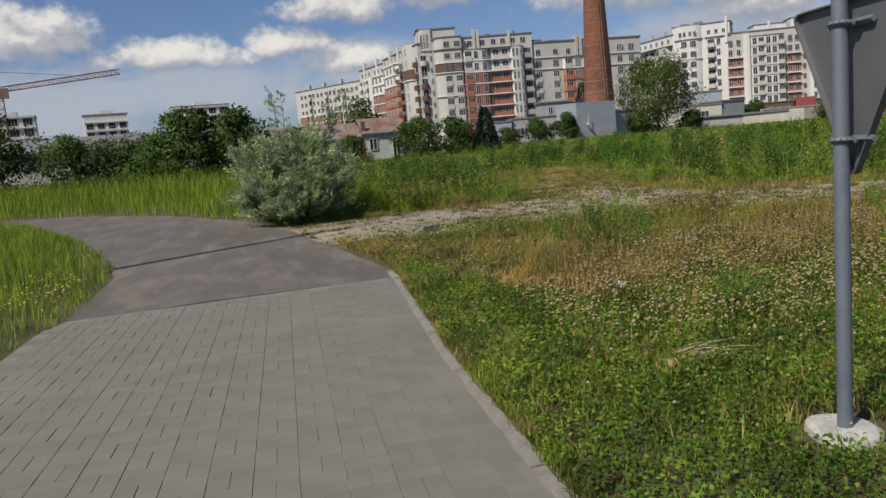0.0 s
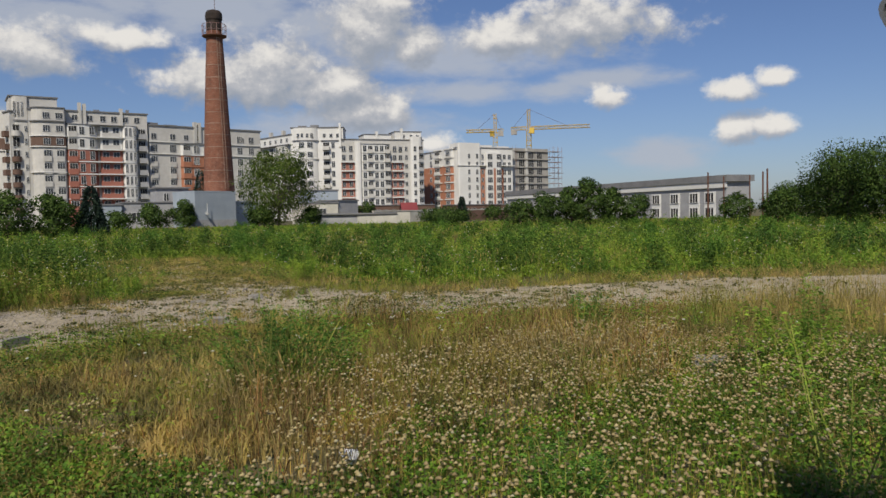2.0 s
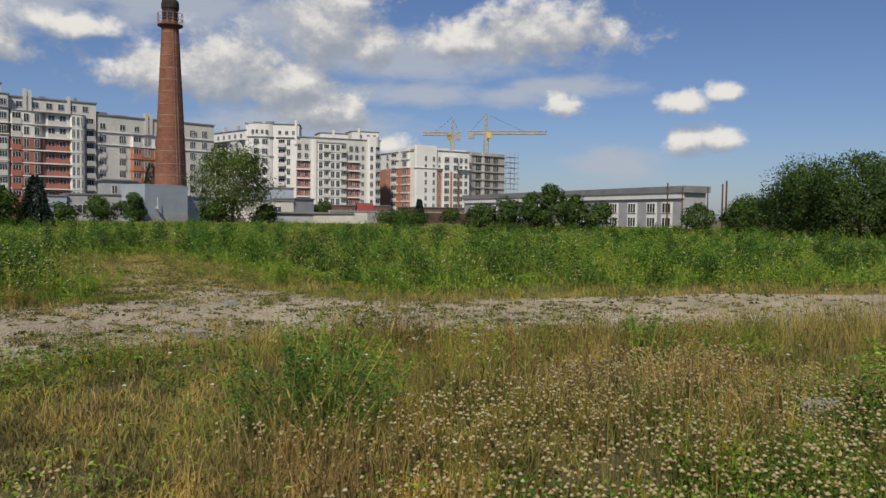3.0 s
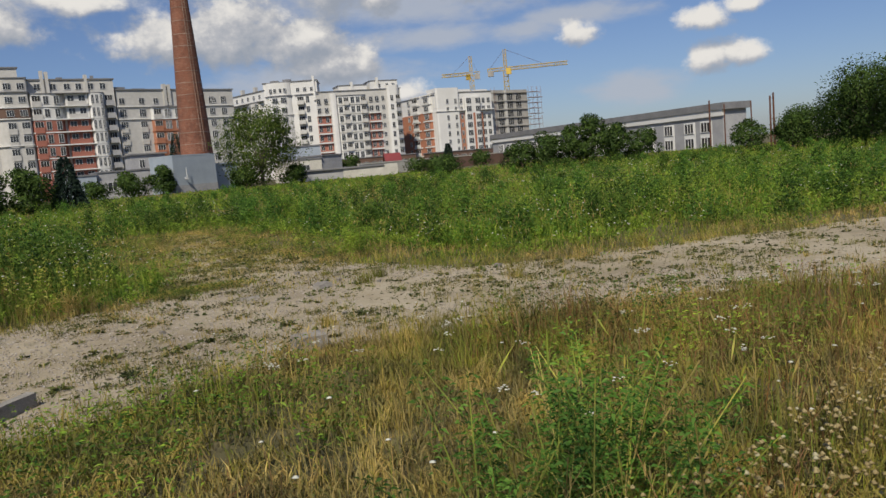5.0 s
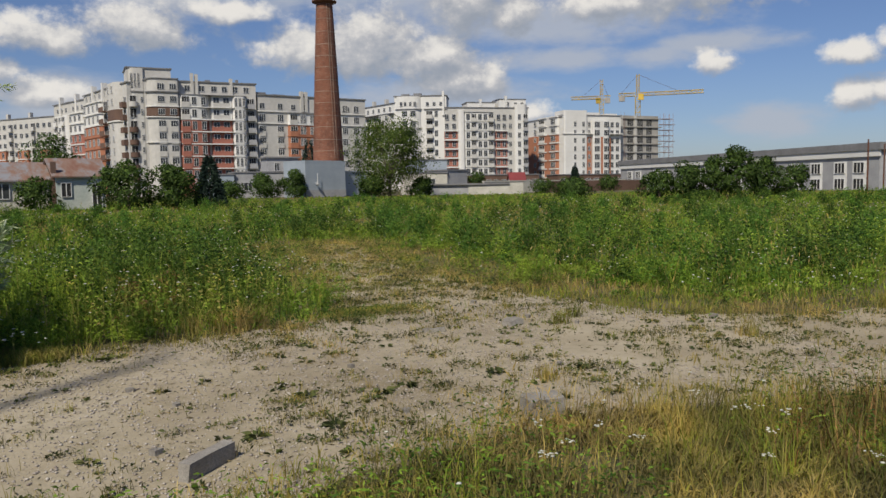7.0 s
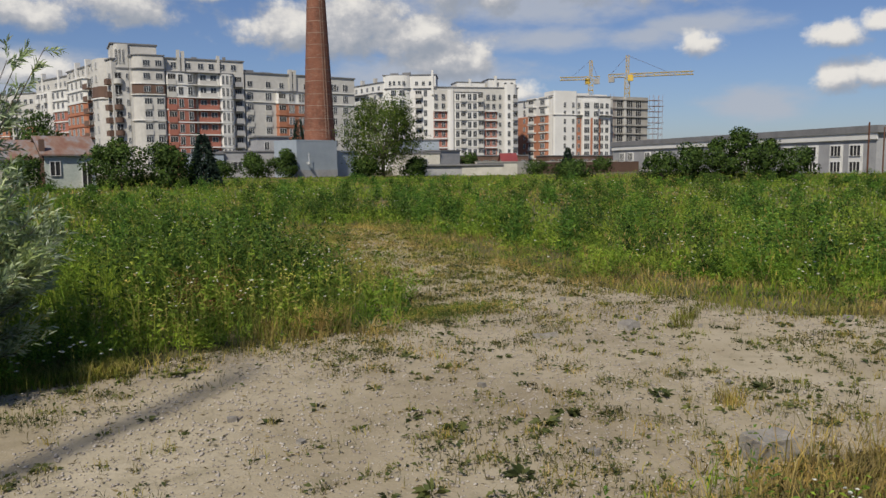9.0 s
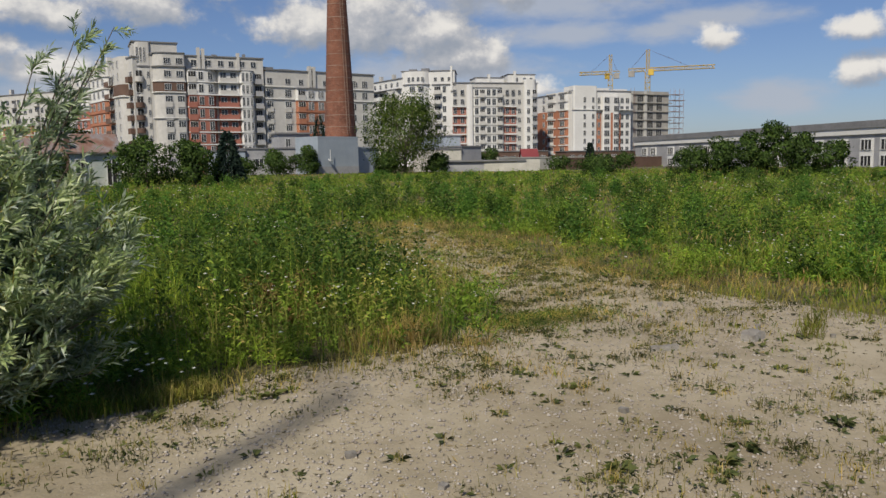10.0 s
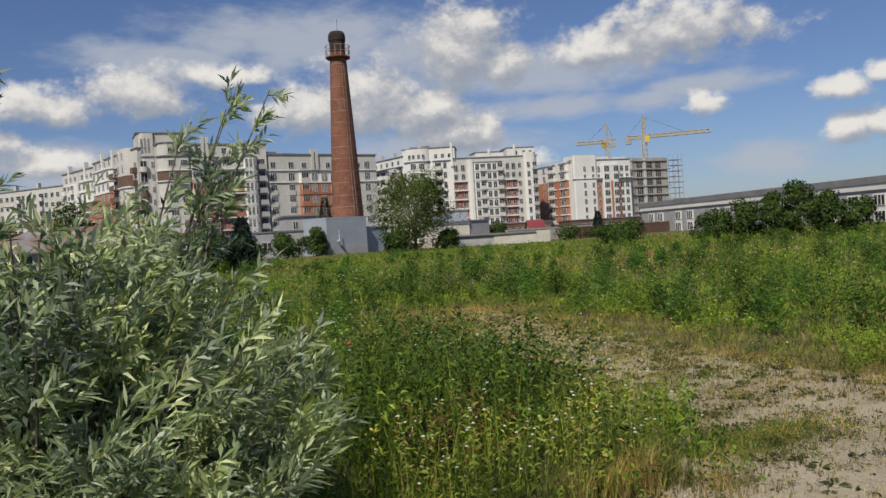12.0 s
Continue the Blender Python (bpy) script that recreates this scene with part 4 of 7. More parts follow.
    w = Wing(b4, (15.5, 318), (36.9, 281), 25.0, 13)
    for x in (3, 14, 25, 36):
        w.bay(x, x + 5, 0, 5, "orange", 0.9, 2)
        w.windows([x + 1.2, x + 3.8], range(5, 8), 1.3, 1.4)
        w.loggias([x + 7], range(0, 8), 2.0, "cream", 0, 0.9)
        w.windows([x + 9.3], range(0, 8), 1.3, 1.5)
    chimneys_on(w, [8, 18, 29], 1)


def estate_right():
    b = building("pale nine-storey apartment block with glazed bays and red panels")
    l = Wing(b, (128.5, 262), (129.8, 229), 28.2, 12, "white", storey=3.05, base=0.6)
    zl = l.level
    l.windows([2.5 + 3.5 * i for i in range(9)], [8], 1.2, 1.3, 0.9)
    l.rounded("bay", "orange", 2, 11, 1.0, 0, zl(5), 0.3, 1.2, 1.2)
    l.rounded("bay", "white", 2, 11, 0.9, zl(5), zl(8), 0.3, 1.2, 1.2)
    l.rounded("bay", "cream", 24, 32, 1.2, 0, zl(8), 0.3, 2.0, 2.0)
    l.loggias([3.6, 12.6, 16.8, 20.6], range(0, 8), 2.4, "white", -0.02, 1.4)
    l.loggias([6, 9], range(0, 8), 1.8, "white", -1.0, 0.3)
    l.windows([26.0, 30.0], range(0, 8), 1.3, 1.6, 0.8, -1.2)
    l.piece("cornice", "roofgrey", [(-0.2, l.len, -1.4, 0.0, zl(8) - 0.1, zl(8) + 0.12)])
    chimneys_on(l, [8, 18, 26], 1)
    c = Wing(b, (129.8, 229), (143.2, 218.6), 30.3, 12, "white", storey=3.12, base=1.25)
    zc = c.level
    c.rounded("round_front", "white", 0.0, 9.4, 1.4, 0, 30.2, 0.5, 3.5, 3.5)
    c.rounded("cornice", "roofgrey", -0.2, 9.6, 1.7, 26.0, 26.25, 0.5, 3.5, 3.5)
    c.rounded("cornice", "cream", -0.2, 9.6, 1.6, 19.9, 20.2, 0.5, 3.5, 3.5)
    c.windows([2.4, 3.7, 5.4, 6.8], [8], 0.75, 1.25, 0.9, -1.4)
    c.windows([3.5, 6.2], range(0, 8), 1.6, 1.7, 0.7, -1.4)
    c.loggias([11.4], range(0, 8), 1.9, "cream", 0.0, 1.3)
    c.windows([13.6], range(0, 8), 1.0, 1.9, 0.5)
    c.windows([10.8, 13.0, 15.2], [8], 0.9, 1.2, 0.9)
    c.piece("cornice", "roofgrey", [(9.6, c.len + 0.2, -0.4, 0, 26.0, 26.25)])
    c.piece("flue", "white", [(15.6, 16.3, -0.5, 0.6, 24, 31.8)])
    c.piece("roof_hatch", "roofgrey", [(2.0, 4.6, 3, 5, 30.5, 31.4), (6.0, 8.6, 3, 5, 30.5, 31.6)])
    f = Wing(b, (142.6, 218.8), (169.0, 208.4), 26.4, 13, "cream", storey=2.95, base=1.3)
    zf = f.level
    f.piece("infill", "redbrick", [(-0.2, 4.2, -0.2, 0.02, 3.0, zf(6)), (17.0, 21.0, -0.2, 0.02, 3.0, zf(6))])
    f.piece("floor_band", "white", [(x0, x1, -0.9, 0.0, zf(k) - 0.22, zf(k) + 0.22) for k in range(1, 7) for x0, x1 in ((-0.2, 4.2), (17.0, 21.0))])
    f.windows([0.6, 3.0, 18.0, 20.0], range(0, 8), 1.1, 1.6, 0.7, -0.2)
    f.rounded("pier", "white", 4.3, 6.4, 1.5, 0, 25.6, 0.3, 1.0, 0.6)
    f.rounded("bay", "white", 6.5, 16.4, 1.2, 0, zf(8), 0.3, 0.5, 2.4)
    for k in range(1, 9):
        f.rounded("floor_band", "cream" if k < 8 else "roofgrey", 6.4, 16.6, 1.4, zf(k) - 0.1, zf(k) + 0.1, 0.3, 0.5, 2.4)
    f.loggias([9.4, 15.2], range(0, 8), 1.5, "cream", -1.2, 0.6)
    f.windows([7.5, 11.5, 13.3], range(0, 8), 1.15, 1.9, 0.5, -1.2)
    f.windows([22.2], range(0, 8), 0.9, 1.5, 0.8)
    f.rounded("bay", "white", 23.6, 28.0, 1.2, 0, 27.6, 0.3, 0.8, 1.8)
    f.loggias([27.0], range(0, 8), 1.3, "greywall", -1.2, 0.6, True)
    f.windows([24.9], range(0, 8), 0.9, 1.7, 0.6, -1.2)
    f.piece("attic", "white", [(8, 17.5, 1.5, 9, 26.4, 28.3), (18.5, 27.8, 0.6, 8, 26.4, 29.3)])
    f.piece("roof_edge", "roofgrey", [(7.8, 17.7, 1.3, 9.2, 28.3, 28.5), (18.3, 28.0, 0.4, 8.2, 29.3, 29.5)])
    f.windows([21.5, 24.2, 26.4], [8], 0.9, 1.2, 2.2, 0.6)
    f.piece("flue", "white", [(20.4, 21.2, 0.2, 1.2, 25, 30.4), (12, 12.8, 1.2, 2.2, 26, 29.4)])
    g = Wing(b, (140.0, 216.0), (170.0, 204.2), 4.4, 8, "brown")
    g.windows([2 + 2.6 * i for i in range(12)], [0], 1.6, 2.4, 0.6)

    b2 = building("bright white apartment block with orange brick panels, nearly finished")
    l = Wing(b2, (187.5, 241), (181.9, 206.2), 23.8, 9, "white", storey=2.95, base=0.5)
    zl = l.level
    l.piece("panel", "orange", [(11.0, 20.6, -0.3, 0.02, 3.0, zl(6))])
    l.rounded("bay", "orange", 22.0, 33.6, 1.0, 0, zl(6), 0.3, 0.5, 0.5)
    l.rounded("bay", "white", 22.0, 33.6, 0.9, zl(6), zl(8), 0.3, 0.5, 0.5)
    for k in range(1, 9):
        l.piece("floor_band", "white", [(21.8, 27.4, -1.3, 0.0, zl(k) - 0.2, zl(k) + 0.2), (29.2, 33.8, -1.3, 0.0, zl(k) - 0.2, zl(k) + 0.2)])
    l.loggias([24.2], range(0, 8), 3.2, "white", -1.0, 0.3)
    l.windows([31.4], range(0, 8), 2.6, 1.7, 0.6, -1.0)
    l.windows([2, 5.4, 8.8], range(0, 8), 1.5, 1.7, 0.7)
    l.windows([12.8, 18.6], range(0, 8), 1.2, 1.6, 0.8, -0.3)
    f = Wing(b2, (182.1, 205.5), (203.7, 199.9), 24.3, 13, "white", storey=2.75, base=0.6)
    zf = f.level
    f.rounded("corner_tower", "white", -0.2, 8.6, 0.9, 0, 26.0, 6.0, 0.6, 0.4)
    f.windows([3.9, 7.1], range(0, 8), 0.85, 1.6, 0.7, -0.9)
    f.piece("panel", "orange", [(8.9, 10.6, -0.25, 0.02, 3.0, zf(6)), (17.4, 18.2, -0.25, 0.02, 3.0, zf(6))])
    f.windows([9.7], range(0, 8), 0.8, 1.5, 0.8, -0.25)
    f.rounded("bay", "white", 10.8, 17.2, 1.4, 0, zf(8), 0.3, 0.5, 1.0)
    f.piece("panel", "orange", [(13.6, 14.4, -1.5, -1.38, 3.0, zf(6))])
    f.windows([12.1, 15.8], range(0, 8), 1.9, 1.8, 0.5, -1.4)
    f.windows([18.8, 20.9], range(0, 8), 1.2, 1.7, 0.6)
    f.piece("cornice", "white", [(-0.4, f.len + 0.2, -1.2, 0.0, 18.0, 18.3)])
    f.piece("attic", "white", [(9, 15, 2, 8, 24.3, 25.6), (16.5, 21.4, 1, 8, 24.3, 25.2)])
    p = Wing(b2, (178.0, 204.0), (232.0, 190.5), 4.2, 8, "brown")
    p.windows([2 + 3.2 * i for i in range(16)], [0], 1.8, 2.4, 0.6)

    b3 = building("unfinished concrete apartment block with open floors and scaffolding")
    u = Wing(b3, (203.9, 203.5), (223.6, 200.4), 25.0, 12, "rawconc", False)
    # open floors are near-black panes; their shade is colour on a solid wall
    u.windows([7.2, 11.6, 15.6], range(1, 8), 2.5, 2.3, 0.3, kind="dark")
    u.windows([1.8], range(1, 8), 1.0, 1.6, 0.6)
    u.piece("infill", "cream", [(0, 3.8, -0.4, 0.02, 2, 25.0), (9.0, 9.9, -0.3, 0.02, 2, 25.0)])
    u.piece("floor_slab", "rawconc", [(-0.3, u.len + 1.2, -0.5, 0, k * 3 - 0.15, k * 3 + 0.15) for k in range(1, 9)])
    for x in (u.len + 1.2, u.len + 3.6, u.len + 5.6, 3.6):
        for y in (-1.4, 0.6):
            ob = part("scaffold_pole", beam(bmesh.new(), (x, y, 0), (x, y, 26.0), 0.07), M["cranegrey"], b3)
            ob.matrix_local = u.m
    for k in range(1, 13):
        ob = part("scaffold_deck", box(bmesh.new(), u.len + 0.6, u.len + 5.2 + (k % 3) * 0.5, -1.6, 0.8, k * 2 - 0.09, k * 2 + 0.09), M["cranegrey"], b3)
        ob.matrix_local = u.m
    for k in range(8):
        ob = part("brace", beam(bmesh.new(), (u.len + 1.2, -1.5, k * 3), (u.len + 5.6, -1.5, k * 3 + 3), 0.05), M["cranegrey"], b3)
        ob.matrix_local = u.m


estate_left()
estate_right()


def far_block(p, q, h, n, label):
    b = building(label)
    w = Wing(b, p, q, h, 12, "white")
    xs = [w.len * (i + 0.5) / n for i in range(n)]
    # openings are near-black panes that carry their inner shade as colour
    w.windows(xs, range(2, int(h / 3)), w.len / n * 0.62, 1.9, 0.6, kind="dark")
    w.piece("floor_band", "white", [(0, w.len, -0.5, 0, k * 3 - 0.2, k * 3 + 0.2) for k in range(1, int(h / 3) + 1)])
    w.piece("roof_house", "white", [(w.len * 0.4, w.len * 0.7, 3, 7, h, h + 1.6)])


far_block((-59, 295), (-45, 298), 20.5, 4, "unfinished white apartment block with dark openings")
far_block((-30, 299), (-10, 302), 21.5, 5, "distant white apartment block beyond the trees")
far_block((-76, 240), (-61.5, 243), 18.0, 4, "white apartment block beside the tower crane")

# ---- chimney, sheds and houses ----


def brick_chimney():
    t = thing("brick_chimney", "tall tapering weathered red brick factory chimney with iron platform", "chimney", at=(55.2, 123.4, 0))
    r0 = 2.72
    rad = lambda z: float(np.interp(z, [0, 6, 14, 22, 28, 31.6], [2.72, 2.45, 2.10, 1.72, 1.42, 1.22]))
    part("shaft", rings_mesh(bmesh.new(), [(z, rad(z)) for z in np.linspace(0, 31.6, 17)], 28), M["brick"], t)
    part("crown", rings_mesh(bmesh.new(), [(31.5, 1.20), (31.8, 1.26), (33.2, 1.22), (33.5, 1.36), (34.3, 1.34), (34.7, 1.2), (34.9, 0.95)], 28), M["soot"], t, "soot-dark brick crown")
    for z in [7.2, 9.0, 11, 12.8, 14.8, 16.6, 18.4, 20.4, 22.2, 24.0, 26.0, 28.0, 29.6, 30.8]:
        part("hoop", rings_mesh(bmesh.new(), [(z, rad(z) + 0.035), (z + 0.09, rad(z) + 0.03)], 28), M["hoop"], t, "dulled iron band")
    p = part("platform", rings_mesh(bmesh.new(), [(30.4, 1.2), (30.75, 1.95), (30.9, 1.95)], 20), M["ruststeel"], t, "rusty ring platform")
    for i in range(14):
        a = 2 * math.pi * i / 14
        part("post", beam(bmesh.new(), (1.9 * math.cos(a), 1.9 * math.sin(a), 30.9), (1.9 * math.cos(a), 1.9 * math.sin(a), 32.6), 0.05), M["cranegrey"], p)
    for z in (31.7, 32.6):
        bm = bmesh.new()
        for i in range(20):
            a, b = 2 * math.pi * i / 20, 2 * math.pi * (i + 1) / 20
            beam(bm, (1.9 * math.cos(a), 1.9 * math.sin(a), z), (1.9 * math.cos(b), 1.9 * math.sin(b), z), 0.045)
        part("rail", bm, M["cranegrey"], p)
    part("lightning_rod", beam(bmesh.new(), (0.2, 0, 34.8), (0.2, 0, 37.0), 0.035), M["ruststeel"], t)
    bm = bmesh.new()
    for s in (-0.22, 0.22):
        beam(bm, (s, -r0 - 0.1, 6), (s, -1.25, 31), 0.04)
    for k in range(60):
        z = 6.2 + k * 0.41
        y = lerp(-r0 - 0.1, -1.25, (z - 6) / 25)
        beam(bm, (-0.22, y, z), (0.22, y, z), 0.025)
    part("ladder", bm, M["hoop"], t, "fixed steel ladder")


brick_chimney()


def gabled(t, x0, x1, y0, y1, h, ridge, wall, roof, along="x"):
    """Walls, gables and a two-sided roof in local axes."""
    part("wall", box(bmesh.new(), x0, x1, y0, y1, 0, h), M[wall], t)
    bm = bmesh.new()
    o = 0.35
    if along == "x":
        ym = (y0 + y1) / 2
        a = [(x0 - o, y0 - o, h - 0.1), (x1 + o, y0 - o, h - 0.1), (x1 + o, ym, ridge), (x0 - o, ym, ridge), (x0 - o, y1 + o, h - 0.1), (x1 + o, y1 + o, h - 0.1)]
        quads, tri = ((0, 1, 2, 3), (3, 2, 5, 4)), [((x0, y0, h), (x0, y1, h), (x0, ym, ridge - 0.15)), ((x1, y0, h), (x1, y1, h), (x1, ym, ridge - 0.15))]
    else:
        xm = (x0 + x1) / 2
        a = [(x0 - o, y0 - o, h - 0.1), (x0 - o, y1 + o, h - 0.1), (xm, y1 + o, ridge), (xm, y0 - o, ridge), (x1 + o, y1 + o, h - 0.1), (x1 + o, y0 - o, h - 0.1)]
        quads, tri = ((0, 1, 2, 3), (3, 2, 4, 5)), [((x0, y0, h), (x1, y0, h), (xm, y0, ridge - 0.15)), ((x0, y1, h), (x1, y1, h), (xm, y1, ridge - 0.15))]
    top = [bm.verts.new(p) for p in a]
    low = [bm.verts.new((p[0], p[1], p[2] - 0.12)) for p in a]
    for q in quads:
        bm.faces.new([top[i] for i in q])
        bm.faces.new([low[i] for i in q][::-1])
        for i, j in zip(q, q[1:] + q[:1]):
            if {i, j} != {2, 3}:
                bm.faces.new((top[i], low[i], low[j], top[j]))
    part("roof", bm, M[roof], t)
    for g in tri:
        bm = bmesh.new()
        n = Vector((0.1, 0, 0)) if along == "x" else Vector((0, 0.1, 0))
        f0 = [bm.verts.new(Vector(p)) for p in g]
        f1 = [bm.verts.new(Vector(p) + n * (1 if Vector(p).dot(n) < (x0 + x1) * 0.05 * (along == "x") + (y0 + y1) * 0.05 * (along != "x") else -1)) for p in g]
        bm.faces.new(f0)
        bm.faces.new(f1[::-1])
        for i in range(3):
            j = (i + 1) % 3
            bm.faces.new((f0[i], f0[j], f1[j], f1[i]))
        part("gable", bm, M[wall], t)


def flat_shed(name, label, p, q, h, depth, wall, roof="roofgrey", over=0.15, wins=(), door=()):
    t = thing(name, label, "building")
    w = Wing(t, p, q, h, depth, wall, False)
    w.piece("roof", roof, [(-over, w.len + over, -over, depth + over, h, h + 0.22)])
    for x, z, ww, hh in wins:
        linked("window", window_mesh(ww, hh), t, w.m @ Matrix.Translation((x, 0, z)))
    for x, ww, hh in door:
        w.piece("door", "dark", [(x - ww / 2, x + ww / 2, -0.06, 0.1, 0, hh)])
    return t, w


t, w = flat_shed("shed", "windowless blue-grey sheet metal shed below the chimney", (47.8, 116.0), (55.0, 117.2), 5.3, 6, "bluegrey", "bluegrey", 0.02)
w.piece("base_band", "greywall", [(-0.03, w.len + 0.03, -0.04, 0, 0, 1.1)])
bm = beam(bmesh.new(), (1.8, -0.5, 3.6), (1.8, -0.5, 2.0), 0.05)
beam(bm, (1.8, -0.5, 2.2), (1.6, -0.1, 2.1), 0.05)
rings_mesh(bm, [(1.8, 0.05), (1.95, 0.28), (2.05, 0.28)], 10)
for v in bm.verts[-30:]:
    v.co += Vector((1.8, -0.5, 0))
ob = part("antenna", bm, M["frame"], t, "white dish on a bracket")
ob.matrix_local = w.m
flat_shed("shed", "low blue-grey annex beside the metal shed", (55.2, 118.4), (60.0, 119.8), 3.8, 6, "bluegrey", "bluegrey")
flat_shed("outbuilding", "pale concrete outbuilding with a flat roof", (40.6, 126.4), (51.6, 124.2), 3.9, 7, "greywall", wins=((2, 1.2, 1.2, 1.2),), door=((9.6, 1.0, 2.0),))
flat_shed("outbuilding", "grey raised machine room on an outbuilding", (46.6, 128.0), (51.6, 127.2), 6.3, 5, "greywall", over=0.3, wins=((1.5, 4.3, 0.7, 1.2),))
flat_shed("garage", "blue-grey sheet metal garage", (35.6, 127), (40.4, 126.0), 3.6, 6, "bluegrey")
flat_shed("workshop", "pale workshop with paired white windows and grey side", (66.5, 119.8), (73.2, 115.8), 3.5, 8, "palewall", wins=((3.4, 1.1, 1.1, 1.5), (5.2, 1.1, 1.1, 1.5)))
flat_shed("workshop", "grey windowless extension of the workshop", (73.4, 116.0), (78.0, 116.8), 3.9, 8, "greywall")
flat_shed("workshop", "curved-top grey rooftop room above the workshop", (70.0, 122.5), (76.0, 120.0), 5.8, 4, "bluegrey")
flat_shed("garage", "long low grey garage with a felt roof", (62.5, 108.2), (74.0, 101.0), 1.5, 6, "greywall", over=0.4)
flat_shed("garage", "low white garage wall beyond the meadow", (69.0, 104.0), (76.0, 99.5), 1.5, 4, "palewall", "palewall", 0.0)
flat_shed("boundary_wall", "long pale concrete boundary wall behind the meadow", (78, 112), (118, 118), 1.9, 0.4, "palewall", "palewall", 0.05)
flat_shed("boundary_wall", "rusty sheet fence behind the meadow", (92, 112), (126, 112), 1.7, 0.3, "brown", "brown", 0.02)


def red_roof_hut():
    t = thing("hut", "small pale hut with a steep red metal roof", "building", at=(107, 139, 0))
    gabled(t, -1.5, 1.5, -1.5, 1.5, 2.3, 4.0, "palewall", "redroof", "x")
    t.rotation_euler = (0, 0, -0.5)


red_roof_hut()


def old_house():
    t = thing("old_house", "old mint-rendered house with rusted sheet metal roofs", "house", at=(9.6, 79.5, 0))
    gabled(t, -0.2, 3.6, 0.0, 7.0, 2.9, 4.4, "cyanwall", "rust", "x")
    part("side_wall", box(bmesh.new(), -13.0, -0.6, 1.5, 8.0, 0, 2.6), M["palewall"], t, "stained pale side wing")
    bm = bmesh.new()
    a = [(-13.3, 1.1, 2.5), (-0.35, 1.1, 2.5), (-0.35, 4.8, 4.1), (-13.3, 4.8, 4.1), (-13.3, 8.3, 2.5), (-0.35, 8.3, 2.5)]
    vs = [bm.verts.new(p) for p in a]
    lo = [bm.verts.new((p[0], p[1], p[2] - 0.12)) for p in a]
    for q in ((0, 1, 2, 3), (3, 2, 5, 4)):
        bm.faces.new([vs[i] for i in q])
        bm.faces.new([lo[i] for i in q][::-1])
        for i, j in zip(q, q[1:] + q[:1]):
            if {i, j} != {2, 3}:
                bm.faces.new((vs[i], lo[i], lo[j], vs[j]))
    part("side_roof", bm, M["rust"], t, "rusted sheet roof of the side wing")
    part("flue", box(bmesh.new(), -0.5, -0.1, 0.2, 0.6, 0.0, 4.0), M["brown"], t)
    for x, z, ww, hh in ((0.55, 1.1, 0.7, 1.1), (2.9, 0.1, 0.7, 2.0)):
        linked("window" if z > 0.5 else "door", window_mesh(ww, hh, "dark"), t, Matrix.Translation((x, 0, z)))
    for x in (-10.5, -7.2, -4.0):
        linked("window", window_mesh(1.0, 1.2), t, Matrix.Translation((x, 1.5, 1.0)))


old_house()


def long_hall():
    t = thing("long_hall", "long two-storey grey industrial hall with a white fascia band", "building")
    w = Wing(t, (121.0, 122.0), (97.6, 57.7), 5.0, 4.0, "greywall", False)
    w.piece("fascia", "white", [(-0.2, w.len + 0.2, -0.25, 0.0, 4.2, 5.0)])
    w.piece("roof", "roofgrey", [(-0.5, w.len + 0.5, -0.4, 4.4, 5.0, 5.9)])
    for x in [4, 7.5, 14, 18, 26, 30, 40, 44, 53, 57.5, 61.9, 65.2]:
        w.piece("panel", "white", [(x - 1.15, x + 1.15, -0.06, 0.02, 0, 3.7)])
        for z in (0.2, 2.25):
            linked("window", window_mesh(1.7, 1.25, "dark"), t, w.m @ Matrix.Translation((x, -0.06, z)))


long_hall()
flat_shed("long_shed", "long low grey shed roof beyond the hedge", (-34.0, 116.0), (-8.0, 121.5), 4.3, 16, "palewall", over=0.6)
bm = bmesh.new()
vs = [bm.verts.new(p) for p in ((-35, 115, 4.5), (-7.5, 120.8, 4.5), (-10.5, 131, 6.6), (-38, 125, 6.6), (-35, 115, 4.35), (-7.5, 120.8, 4.35), (-10.5, 131, 6.45), (-38, 125, 6.45))]
for f in ((0, 1, 2, 3), (7, 6, 5, 4), (0, 4, 5, 1), (1, 5, 6, 2), (2, 6, 7, 3), (3, 7, 4, 0)):
    bm.faces.new([vs[i] for i in f])
tagged(part("shed_roof", bm, M["roofgrey"]), "sloping grey felt roof of a long shed", "roof")

# ---- tower cranes, poles ----


def lattice(bm, a, b, w, n, r=0.07):
    a, b = Vector(a), Vector(b)
    q = (b - a).to_track_quat("Z", "Y")
    offs = [q @ Vector((sx * w / 2, sy * w / 2, 0)) for sx, sy in ((-1, -1), (1, -1), (1, 1), (-1, 1))]
    for o in offs:
        beam(bm, a + o, b + o, r * 1.4)
    for k in range(n):
        p0, p1 = a.lerp(b, k / n), a.lerp(b, (k + 1) / n)
        for i in range(4):
            j = (i + 1) % 4
            beam(bm, p0 + offs[i], p1 + offs[j], r)
            beam(bm, p0 + offs[i], p0 + offs[j], r)


